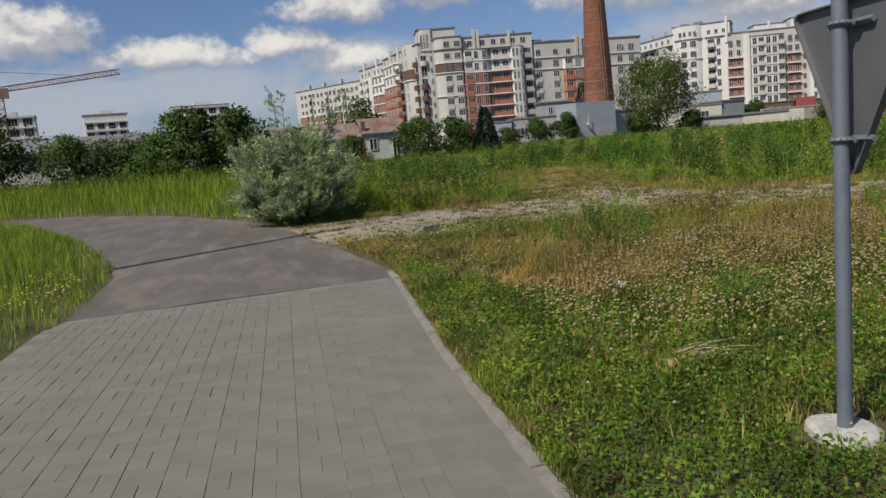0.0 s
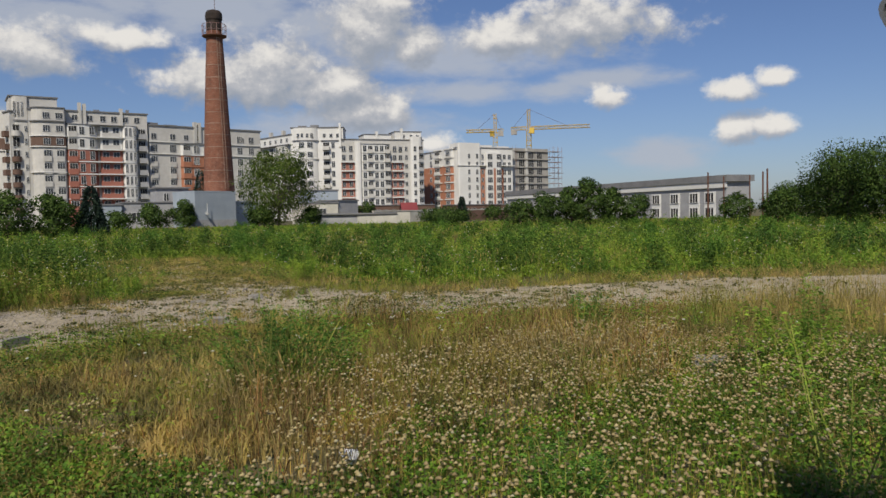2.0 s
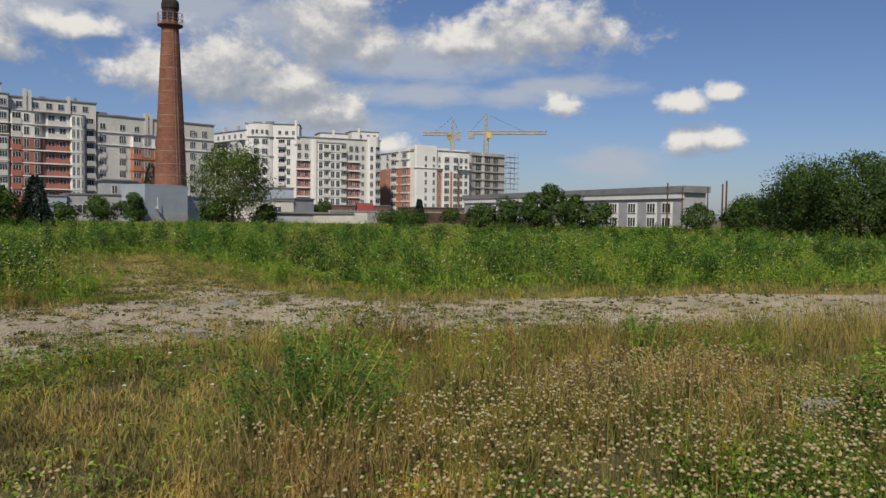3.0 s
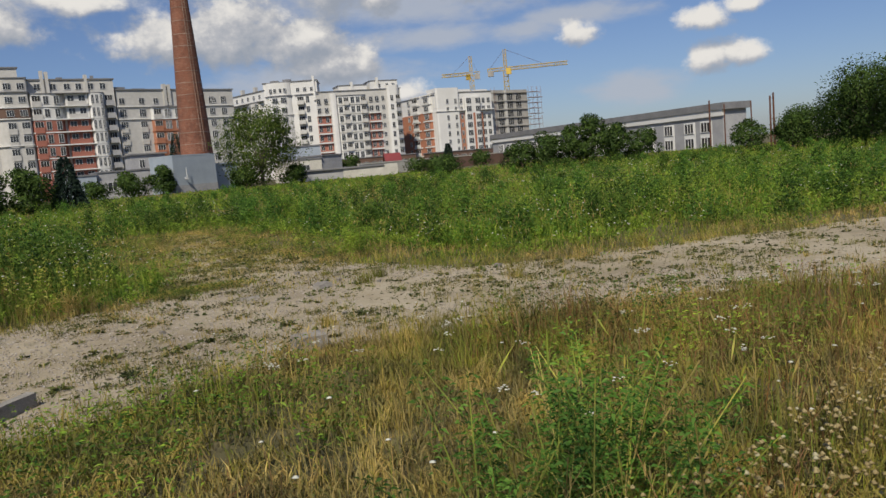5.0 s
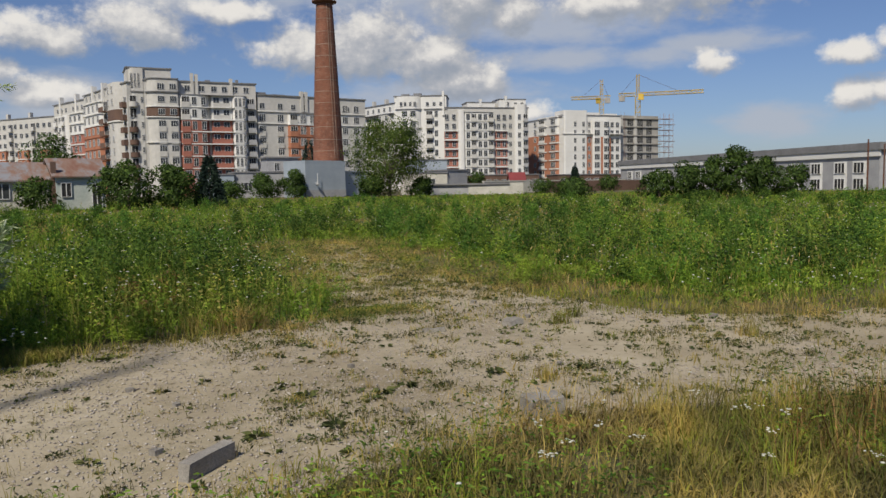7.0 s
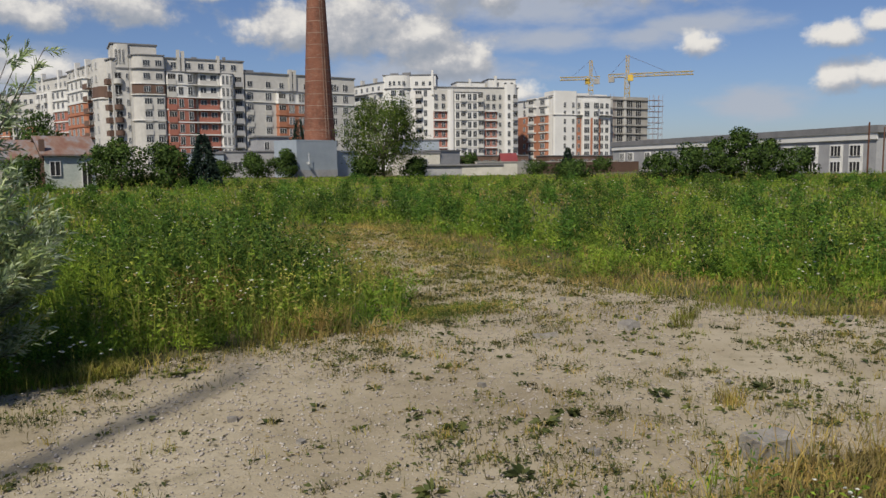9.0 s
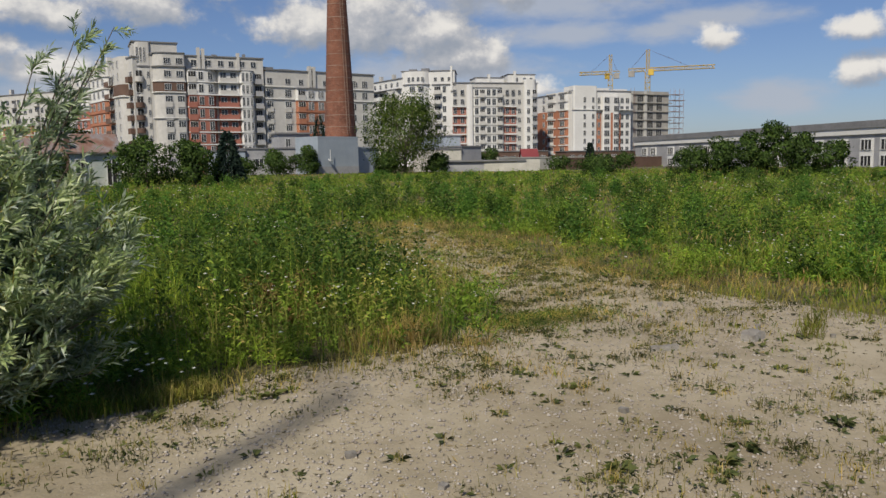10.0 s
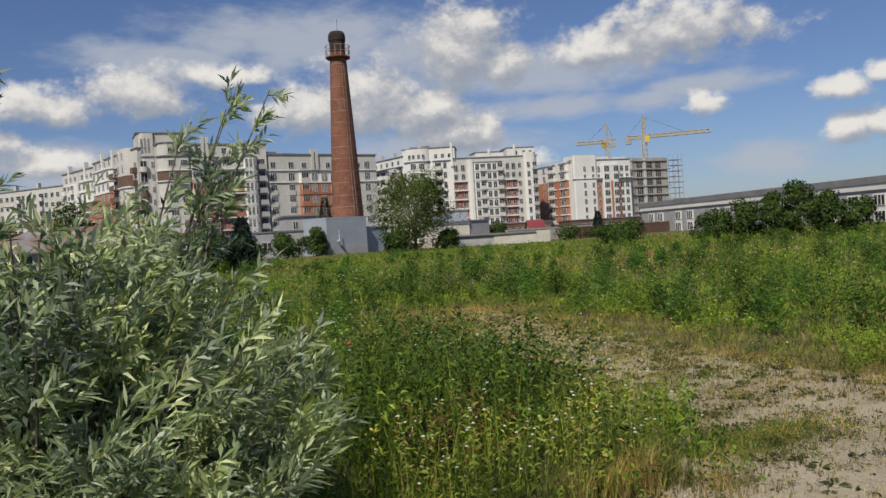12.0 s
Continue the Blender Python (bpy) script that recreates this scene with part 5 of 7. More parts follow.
def tower_crane(loc, hub, peak, turn, jib, counter, mat, label, w=1.8, rise=0.0):
    t = thing("tower_crane", label, "crane", "tower cranes", at=loc)
    t.rotation_euler = (0, 0, radians(turn))
    bm = bmesh.new()
    lattice(bm, (0, 0, 0), (0, 0, hub), w, int(hub / 2))
    part("mast", bm, M[mat], t)
    bm = bmesh.new()
    lattice(bm, (0, 0, hub), (0, 0, peak), w * 0.6, 4)
    part("tower_head", bm, M[mat], t)
    bm = bmesh.new()
    lattice(bm, (1, 0, hub + 0.8), (jib, 0, hub + 0.8 + rise), 1.2, int(jib / 2))
    part("jib", bm, M[mat], t)
    bm = bmesh.new()
    lattice(bm, (-counter, 0, hub + 0.8), (-1, 0, hub + 0.8), 1.2, int(counter / 2))
    part("counter_jib", bm, M[mat], t)
    part("cab", box(bmesh.new(), 0.3, 2.3, -2.2, -0.7, hub - 1.5, hub + 0.8), M[mat], t)
    part("counterweight", box(bmesh.new(), -counter, -counter + 2.2, -0.8, 0.8, hub - 1.6, hub + 0.4), M["rawconc"], t)
    bm = beam(bmesh.new(), (0, 0, peak), (jib * 0.6, 0, hub + 1.6 + rise * 0.6), 0.05)
    beam(bm, (0, 0, peak), (-counter + 1, 0, hub + 1.6), 0.05)
    part("tie_rope", bm, M["ruststeel"], t)


tower_crane((230, 216, 0), 34.0, 42.3, -51, 24, 7, "yellow", "yellow tower crane behind the white block")
tower_crane((235, 240, 0), 35.5, 43.5, 135, 12.5, 3.5, "yellow", "yellow tower crane with a slewed jib")
tower_crane((-61, 212, 0), 22.0, 27.0, 12, 28, 12, "cranegrey", "grey and red tower crane seen over the hedge", rise=3.2)
for x, y, h, r in ((77.2, 48.5, 5.3, 0.09), (82.5, 49.6, 5.0, 0.08), (84.5, 47.5, 5.1, 0.08), (71.5, 39.4, 4.8, 0.09), (74.4, 40.4, 5.2, 0.10)):
    ob = part("steel_post", rings_mesh(bmesh.new(), [(0, r), (h, r * 0.9), (h + 0.03, r * 0.5)], 8), M["ruststeel"])
    ob.location = (x, y, 0)
    tagged(ob, "rusty steel post standing at the meadow edge", "post", "rusty posts")

# ---- growth: builders ----


def unit(v):
    return v / np.maximum(np.linalg.norm(v, axis=1, keepdims=True), 1e-9)


def leaf_quads(base, direction, length, width, droop=0.0):
    """Pointed leaves: a kite from base along direction, with a random roll."""
    n = len(base)
    d = unit(direction)
    side = unit(np.cross(d, rng.normal(size=(n, 3))))
    L, W = np.asarray(length).reshape(-1, 1) * np.ones((n, 1)), np.asarray(width).reshape(-1, 1) * np.ones((n, 1))
    mid = base + d * L * 0.45 + np.array([0, 0, 1.0]) * droop * L * 0.12
    tip = base + d * L - np.array([0, 0, 1.0]) * droop * L
    v = np.stack([base, mid - side * W / 2, tip, mid + side * W / 2], 1).reshape(-1, 3)
    f = np.arange(4 * n).reshape(n, 4)
    return v, f


def blade_strips(base, height, width, lean):
    """Grass blades: a tapering strip that bends over; one quad and one triangle each."""
    n = len(base)
    a = rng.uniform(0, 2 * np.pi, n)
    out = np.stack([np.cos(a), np.sin(a), np.zeros(n)], 1)
    fa = a + np.pi / 2 + rng.normal(0, 0.7, n)
    side = np.stack([np.cos(fa), np.sin(fa), np.zeros(n)], 1)
    h, w, l = (np.asarray(q).reshape(-1, 1) * np.ones((n, 1)) for q in (height, width, lean))
    up = np.array([[0, 0, 1.0]])
    p1 = base + up * h * 0.55 + out * h * l * 0.28
    p2 = base + up * h * (1 - 0.25 * l) + out * h * l
    v = np.stack([base - side * w / 2, base + side * w / 2, p1 + side * w * 0.4, p1 - side * w * 0.4, p2], 1).reshape(-1, 3)
    i = np.arange(n)[:, None] * 5
    return v, i + np.array([[0, 1, 2, 3]]), i + np.array([[3, 2, 4]]), p2


def stuff(name, label, category, verts, faces, mats):
    ob = new(name, mesh_from(name, verts, faces, mats))
    return tagged(ob, label, category, kind="stuff")


def grass(name, label, pts, height, width, lean, mat):
    v, q, t, tips = blade_strips(pts, height, width, lean)
    me = mesh_from(name, v, [q, t], [M[mat], M[mat]])
    tagged(new(name, me), label, "grass", kind="stuff")
    return tips


def heads(name, label, pts, size, mat, flat=0.7):
    """Flower heads: small eight-sided lumps."""
    n = len(pts)
    s = np.asarray(size).reshape(-1, 1, 1) * np.ones((n, 1, 1))
    o = np.array([[1, 0, 0], [0, 1, 0], [-1, 0, 0], [0, -1, 0], [0, 0, flat], [0, 0, -flat]], float)[None]
    v = (pts[:, None, :] + o * s * rng.uniform(0.8, 1.2, (n, 6, 1))).reshape(-1, 3)
    f = np.array([[0, 1, 4], [1, 2, 4], [2, 3, 4], [3, 0, 4], [1, 0, 5], [2, 1, 5], [3, 2, 5], [0, 3, 5]])
    f = (np.arange(n)[:, None, None] * 6 + f[None]).reshape(-1, 3)
    return stuff(name, label, "flowers", v, [f], [M[mat]])


def flat3(x, y, z=0.0):
    return np.stack([x, y, np.zeros_like(x) + z], 1)


NEAR = [(-0.2, -5), (-0.18, 3.2), (-0.14, 4.5), (-0.04, 6.5), (0.12, 8.7), (0.1, 10), (-0.25, 12.4), (0.3, 12.15), (1.1, 11.78), (2.0, 11.82), (3.2, 12.1), (4.2, 11.85), (5.5, 11.2), (6.8, 10.35),
        (8.3, 9.1), (10.4, 7.6), (14, 4.5), (30, -6), (30, -10), (0, -10)]
WEEDS = [(0.5, 16.95), (0.85, 16.65), (1.9, 16.6), (3.2, 16.42), (4.0, 16.75), (4.35, 17.4), (4.5, 18.6), (4.6, 20.5), (4.4, 22.4), (3.2, 23.4), (1, 22.5), (-2.0, 22), (-2.4, 20.5), (-0.6, 18.8)]
REEDS = [(-1.2, 18.2), (-1.9, 18.7), (-3.95, 23.1), (-6.9, 27.1), (-9.9, 29.1), (-20, 34.4), (-34, 40), (-34, 48), (-14, 43), (-1, 36), (1, 28), (-2.5, 25)]


def clear(x, y):
    """Where plants may grow: off the road, the paving and the track."""
    return (edge_distance(x, y, SAND) > 0.0) & (edge_distance(x, y, ASPHALT) > 0.03) & ~inside(x, y, PAVED)


# clover lawn beside the footway
n = 120000
x, y = rng.uniform(-0.22, 9.5, n), rng.uniform(1.0, 9.6, n)
ok = inside(x, y, NEAR) & clear(x, y)
x, y = x[ok], y[ok]
edge = 7.0 - 0.12 * x + (wave(x, y, 0.9) - 0.5) * 3.0 + 2.6 * np.exp(-((x - 0.2) / 0.7) ** 2)
low = y < edge
grassy = wave(x, y, 0.8, 2.0) + 0.35 * np.exp(-((x - 1.3) ** 2 + (y - 3.4) ** 2) / 1.2)
bare = wave(x, y, 1.6, 5.0) > 0.76
sel = low & ~bare & (np.hypot(x - 1.1, y - 3.34) > 0.2) & (rng.uniform(0, 1, len(x)) < np.where(grassy > 0.5, 0.95, 0.5))
hx = rng.uniform(0.05, 0.16, sel.sum()) * (0.7 + 0.9 * wave(x[sel], y[sel], 1.1, 3)) * (1 + 0.09 * np.clip(y[sel] - 3, 0, 4))
grass("lawn_grass", "short green lawn grass among clover", flat3(x[sel], y[sel], -0.02), hx, rng.uniform(0.004, 0.009, sel.sum()), rng.uniform(0.1, 0.9, sel.sum()), "lawn")
sel3 = low & (wave(x, y, 1.6, 5.0) > 0.68) & (np.hypot(x - 1.1, y - 3.34) > 0.2)
grass("lawn_straw", "flattened dead straw in thin spots of the lawn", flat3(x[sel3], y[sel3], 0.0), rng.uniform(0.04, 0.13, sel3.sum()), rng.uniform(0.003, 0.006, sel3.sum()), rng.uniform(0.6, 1.6, sel3.sum()), "straw")
sel2 = low & ~bare & (grassy < 0.72) & (np.hypot(x - 1.1, y - 3.34) > 0.24)
cx, cy = np.repeat(x[sel2], 2), np.repeat(y[sel2], 2)
nn = len(cx)
ch = rng.uniform(0.02, 0.12, nn) * (0.6 + 0.8 * wave(cx, cy, 1.1, 3)) * (1 + 0.12 * np.clip(cy - 3, 0, 4))
d = np.concatenate([rng.normal(0, 1, (nn, 2)), rng.uniform(-0.1, 0.5, (nn, 1))], 1)
v, f = leaf_quads(flat3(cx, cy) + np.stack([rng.normal(0, 0.02, nn), rng.normal(0, 0.02, nn), ch], 1), d, rng.uniform(0.016, 0.030, nn), rng.uniform(0.014, 0.024, nn))
stuff("clover", "dense mat of white clover leaves", "clover", v, [f], [M["clover"]])
bl = low & (np.hypot(x - 1.1, y - 3.34) > 0.32) & (rng.uniform(0, 1, len(x)) < 0.019 * np.clip(wave(x, y, 0.7, 4.0) * 2.2 - 0.3, 0.1, 1.6)) & (x + 0.6 * y > 2.6)
bx, by = x[bl], y[bl]
bh = (0.09 + 0.10 * rng.uniform(0, 1, len(bx))) * (1 + 0.13 * np.clip(by - 3, 0, 4))
white = rng.uniform(0, 1, len(bx)) < np.clip(0.95 - 0.13 * by, 0.2, 0.7)
heads("clover_flowers", "round white clover flower heads", flat3(bx, by, 0)[white] + np.stack([0 * bh, 0 * bh, bh], 1)[white], rng.uniform(0.008, 0.0145, white.sum()), "clover_head")
heads("dried_clover_flowers", "brown dried clover flower heads", flat3(bx, by, 0)[~white] + np.stack([0 * bh, 0 * bh, bh], 1)[~white], rng.uniform(0.011, 0.018, (~white).sum()), "dryhead")
grass("clover_stems", "thin stems of clover flowers", flat3(bx, by, 0), bh, 0.0025, 0.03, "stalk")
zx, zy = rng.uniform(0.6, 6.5, 6000), rng.uniform(4.6, 8.2, 6000)
k = inside(zx, zy, NEAR) & (wave(zx, zy, 0.9, 7.0) > 0.42)
zx, zy = zx[k], zy[k]
zh = rng.uniform(0.12, 0.34, len(zx))
grass("dried_clover_stems", "dry brown stems of spent clover", flat3(zx, zy), zh, 0.003, rng.uniform(0.05, 0.5, len(zx)), "straw")
heads("dried_clover_flowers", "brown dried clover flower heads", flat3(zx, zy, 0) + np.stack([rng.normal(0, 0.02, len(zx)), rng.normal(0, 0.02, len(zx)), zh * 0.9], 1), rng.uniform(0.010, 0.018, len(zx)), "dryhead")
pale = rng.uniform(0, 1, len(zx)) < 0.09
heads("clover_flowers", "pale fading clover flower heads", flat3(zx[pale] + 0.04, zy[pale], 0) + np.stack([0 * zh[pale], 0 * zh[pale], zh[pale]], 1), rng.uniform(0.010, 0.017, pale.sum()), "clover_head")

# dry tall grass up to the track
n = 150000
x, y = rng.uniform(-0.3, 16.0, n), rng.uniform(1.5, 13.0, n)
edge = 6.4 - 0.16 * x + (wave(x, y, 0.9) - 0.5) * 3.0 + 1.6 * np.exp(-((x - 0.2) / 0.6) ** 2)
ok = inside(x, y, NEAR) & clear(x, y) & (y > edge) & (wave(x, y, 1.1, 1.0) > 0.02 + 0.25 * rng.uniform(0, 1, n))
x, y = x[ok], y[ok]
close = np.clip((from_path(x, y) - 0.25) / 1.2, 0.12, 1)
corner = np.where(y > 9.8, np.clip(0.3 + 0.45 * (x - 1.3), 0.25, 1), 1.0)
h = rng.uniform(0.10, 0.58, len(x)) * (0.15 + 0.75 * wave(x, y, 0.7, 6) + 0.8 * wave(x, y, 2.4, 2) ** 1.5) * close * corner
thin = rng.uniform(0, 1, len(x)) < np.clip(0.35 + 0.65 * close, 0, 1) * np.clip(corner * 1.1, 0.3, 1) * np.clip(0.25 + 1.1 * wave(x, y, 1.9, 27.0), 0.2, 1)
x, y, h = x[thin], y[thin], h[thin]
ruddy = (wave(x, y, 1.5, 33.0) > 0.6) & (rng.uniform(0, 1, len(x)) < 0.5)
for sel, mat, lab in ((~ruddy, "straw", "tall straw-coloured meadow grass going to seed"), (ruddy, "redgrass", "reddish-brown dead stalks in dry grass")):
    grass("dry_grass", lab, flat3(x[sel], y[sel], -0.02), h[sel], rng.uniform(0.0025, 0.0065, sel.sum()), rng.uniform(0.05, 1.1, sel.sum()), mat)
sd = (rng.uniform(0, 1, len(x)) < 0.05) & (h > 0.22)
v, f = leaf_quads(flat3(x[sd], y[sd]) + np.stack([rng.normal(0, 0.03, sd.sum()), rng.normal(0, 0.03, sd.sum()), h[sd] * 0.85], 1), np.stack([rng.normal(0, 0.25, sd.sum()), rng.normal(0, 0.25, sd.sum()), np.ones(sd.sum())], 1), rng.uniform(0.05, 0.12, sd.sum()), rng.uniform(0.008, 0.014, sd.sum()))
stuff("grass_seed_heads", "pale feathery grass seed heads", "grass", v, [f], [M["straw"]])
fl = rng.uniform(0, 1, len(x)) < 0.0022
heads("yarrow_flowers", "flat white yarrow flower heads in dry grass", flat3(x[fl], y[fl]) + np.stack([0 * h[fl], 0 * h[fl], 0.2 + h[fl] * 0.7], 1), rng.uniform(0.010, 0.020, fl.sum()), "petal", 0.3)
grass("yarrow_stems", "thin green stems of yarrow", flat3(x[fl], y[fl]), 0.2 + h[fl] * 0.7, 0.004, 0.02, "stalk")

# green undergrowth in the dry grass
n = 110000
x, y = rng.uniform(0.2, 13, n), rng.uniform(4, 12.8, n)
ok = inside(x, y, NEAR) & clear(x, y) & (wave(x, y, 1.3, 9.0) + 0.7 * (wave(x, y, 4.5, 19.0) - 0.5) > 0.62 - 0.03 * (y > 8)) & (from_path(x, y) > 0.3)
x, y = x[ok], y[ok]
zz = rng.uniform(0.02, 0.32, len(x)) * (0.35 + wave(x, y, 0.9, 2)) * np.clip(from_path(x, y), 0.2, 1)
v, f = leaf_quads(np.stack([x, y, zz], 1), np.stack([rng.normal(0, 1, len(x)), rng.normal(0, 1, len(x)), rng.uniform(-0.2, 0.8, len(x))], 1), rng.uniform(0.02, 0.055, len(x)), rng.uniform(0.006, 0.016, len(x)), 0.2)
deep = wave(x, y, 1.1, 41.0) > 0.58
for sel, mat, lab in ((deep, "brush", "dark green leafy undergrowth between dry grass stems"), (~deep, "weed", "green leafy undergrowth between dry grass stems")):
    stuff("undergrowth", lab, "weeds", v.reshape(-1, 4, 3)[sel].reshape(-1, 3), [np.arange(4 * sel.sum()).reshape(-1, 4)], [M[mat]])
# short matted grass under the tall stems
n = 115000
x, y = rng.uniform(-0.2, 7.5, n), rng.uniform(7.0, 12.8, n)
ok = inside(x, y, NEAR) & clear(x, y) & (wave(x, y, 2.1, 91.0) > 0.12 + 0.2 * rng.uniform(0, 1, n))
x, y = x[ok], y[ok]
yellow = wave(x, y, 1.2, 95.0) + 0.3 * rng.uniform(-1, 1, len(x)) > 0.4
for sel, mat, lab in ((yellow, "straw", "short matted yellow grass under tall stems"), (~yellow, "matgrass", "short matted olive grass under tall stems")):
    grass("matted_grass", lab, flat3(x[sel], y[sel], -0.01), rng.uniform(0.03, 0.15, sel.sum()), rng.uniform(0.005, 0.010, sel.sum()), rng.uniform(0.4, 1.3, sel.sum()), mat)
# yarrow in flat-topped clusters
x, y = rng.uniform(2.2, 9, 80), rng.uniform(8.6, 11.4, 80)
ok = inside(x, y, NEAR) & clear(x, y) & (from_path(x, y) > 0.45) & (wave(x, y, 1.0, 51.0) > 0.55)
x, y = x[ok], y[ok]
h = rng.uniform(0.2, 0.42, len(x))
grass("yarrow_stems", "thin green stems of yarrow", flat3(x, y), h, 0.005, 0.02, "stalk")
m = 9
heads("yarrow_flowers", "flat clustered white yarrow flower heads in dry grass", np.stack([np.repeat(x, m) + rng.normal(0, 0.022, m * len(x)), np.repeat(y, m) + rng.normal(0, 0.022, m * len(x)), np.repeat(h, m) + rng.normal(0, 0.006, m * len(x))], 1), rng.uniform(0.006, 0.012, m * len(x)), "petal", 0.35)

# the open meadow beyond the track
n = 200000
az = np.radians(rng.uniform(-30, 92, n))
r = 5.0 * (24.0) ** rng.uniform(0, 1, n)
x, y = r * np.sin(az), 9 + r * np.cos(az)
ok = clear(x, y) & ~inside(x, y, NEAR) & (y > 6)
ok &= (x > -2 - 0.12 * y) | (y > 46)
ok &= ~((x < 0.0) & (y < 18.5)) & ~inside(x, y, WEEDS) & ~inside(x, y, REEDS)
x, y, r = x[ok], y[ok], r[ok]
sdist = edge_distance(x, y, SAND)
dry = wave(x, y, 0.25, 3.0)
keep = rng.uniform(0, 1, len(x)) < np.clip(0.05 + sdist * 0.35 + 0.8 * (wave(x, y, 1.6, 14) - 0.45), 0.03, 1)
x, y, r, sdist, dry = x[keep], y[keep], r[keep], sdist[keep], dry[keep]
h = rng.uniform(0.07, 0.36, len(x)) * (0.05 + 0.9 * wave(x, y, 0.5, 8) ** 1.5 + 0.5 * wave(x, y, 2.2, 3)) * np.clip(0.35 + sdist * 0.30, 0.3, 1.15)
isdry = (dry > 0.57 + 0.2 * rng.uniform(0, 1, len(x))) | ((sdist < 1.5) & (rng.uniform(0, 1, len(x)) < 0.6))
for sel, mat, lab in ((~isdry, "meadow", "tall green meadow grass of an overgrown lot"), (isdry, "straw", "dry yellowed grass in the open meadow")):
    grass("meadow_grass", lab, flat3(x[sel], y[sel], -0.02), h[sel], rng.uniform(0.7, 1.5, sel.sum()) * (0.004 + 0.0011 * r[sel]), rng.uniform(0.1, 0.7, sel.sum()), mat)
fl = (rng.uniform(0, 1, len(x)) < 0.05) & (wave(x, y, 0.9, 12) > 0.56) & (r < 55)
heads("meadow_flowers", "scattered small white meadow flowers", flat3(x[fl], y[fl]) + np.stack([0 * h[fl], 0 * h[fl], 0.16 + h[fl] * 1.1], 1), rng.uniform(0.6, 1.3, fl.sum()) * (0.011 + 0.0009 * r[fl]), "petal", 0.35)


n = 15000
az = np.radians(rng.uniform(-14, 90, n))
gr = 7.0 * 10.0 ** rng.uniform(0, 1, n)
gx, gy = gr * np.sin(az), 9 + gr * np.cos(az)
ok = clear(gx, gy) & ~inside(gx, gy, NEAR) & (gy > 8) & ~((gx < 0.5) & (gy < 19)) & ~inside(gx, gy, REEDS) & ~inside(gx, gy, WEEDS) & (edge_distance(gx, gy, SAND) > 0.5) & (wave(gx, gy, 0.8, 44.0) > 0.48)
gx, gy, gr = gx[ok], gy[ok], gr[ok]
gh = rng.uniform(0.3, 0.85, len(gx)) * (0.5 + 0.6 * wave(gx, gy, 1.3, 46.0))
tips = grass("meadow_stalks", "tall seeding grass stalks standing over the meadow", flat3(gx, gy), gh, 0.004 + 0.00022 * gr, rng.uniform(0.1, 0.6, len(gx)), "meadow")
v, f = leaf_quads(tips - np.array([[0, 0, 0.05]]), np.stack([rng.normal(0, 0.3, len(gx)), rng.normal(0, 0.3, len(gx)), np.ones(len(gx))], 1), 0.08 + 0.001 * gr, 0.009 + 0.0005 * gr)
stuff("meadow_seed_heads", "pale seed heads of tall meadow grass", "grass", v, [f], [M["straw"]])


def weed_field(name, label, x, y, h, leaves, leaf, mat, r=None, spread=0.10, stems=True):
    """Branching leafy weeds, as one mass: leaves in a spire round each stem."""
    n = len(x)
    lv = leaves
    px, py, ph = np.repeat(x, lv), np.repeat(y, lv), np.repeat(h, lv)
    lf = np.repeat(leaf, lv)
    u = rng.uniform(0.08, 1.0, n * lv)
    a = rng.uniform(0, 2 * np.pi, n * lv)
    rad = np.abs(rng.normal(0, 1, n * lv)) * spread * ph * (1.15 - u)
    lean_x, lean_y = np.repeat(rng.normal(0, 0.12, n), lv) * ph * u, np.repeat(rng.normal(0, 0.12, n), lv) * ph * u
    base = np.stack([px + np.cos(a) * rad + lean_x, py + np.sin(a) * rad + lean_y, ph * u], 1)
    d = np.stack([np.cos(a), np.sin(a), rng.uniform(-0.1, 1.8, n * lv)], 1)
    v, f = leaf_quads(base, d, lf * rng.uniform(0.6, 1.3, n * lv) * (1.2 - 0.6 * u), lf * rng.uniform(0.13, 0.30, n * lv), 0.25)
    stuff(name, label, "weeds", v, [f], [M[mat]])
    if stems:
        grass("weed_stems", "thin upright stems of weeds", flat3(x, y), h * 0.95, 0.005 + 0.0002 * (r if r is not None else 10), rng.uniform(0.02, 0.3, len(x)), "stalk")


n = 30000
az = np.radians(rng.uniform(-25, 90, n))
r = 6.0 * 16.0 ** rng.uniform(0, 1, n)
x, y = r * np.sin(az), 9 + r * np.cos(az)
ok = clear(x, y) & ~inside(x, y, NEAR) & (y > 7) & ~((x < 0.5) & (y < 19)) & ~inside(x, y, REEDS) & (wave(x, y, 0.5, 15.0) + 0.5 * (wave(x, y, 1.7, 6.0) - 0.5) > 0.57 - 0.13 * np.clip((r - 18) / 30, 0, 1)) & (edge_distance(x, y, SAND) > 0.4 + 1.6 * wave(x, y, 1.2, 3.0))
x, y, r = x[ok], y[ok], r[ok]
weed_field("meadow_weeds", "tall leafy green weeds in the open meadow", x, y, rng.uniform(0.25, 0.8, len(x)) * (0.12 + 1.3 * wave(x, y, 0.9, 4) ** 1.5) * np.clip(edge_distance(x, y, SAND) * 0.3, 0.45, 1), 18, 0.07 + 0.0023 * r, "weed", r, 0.16)
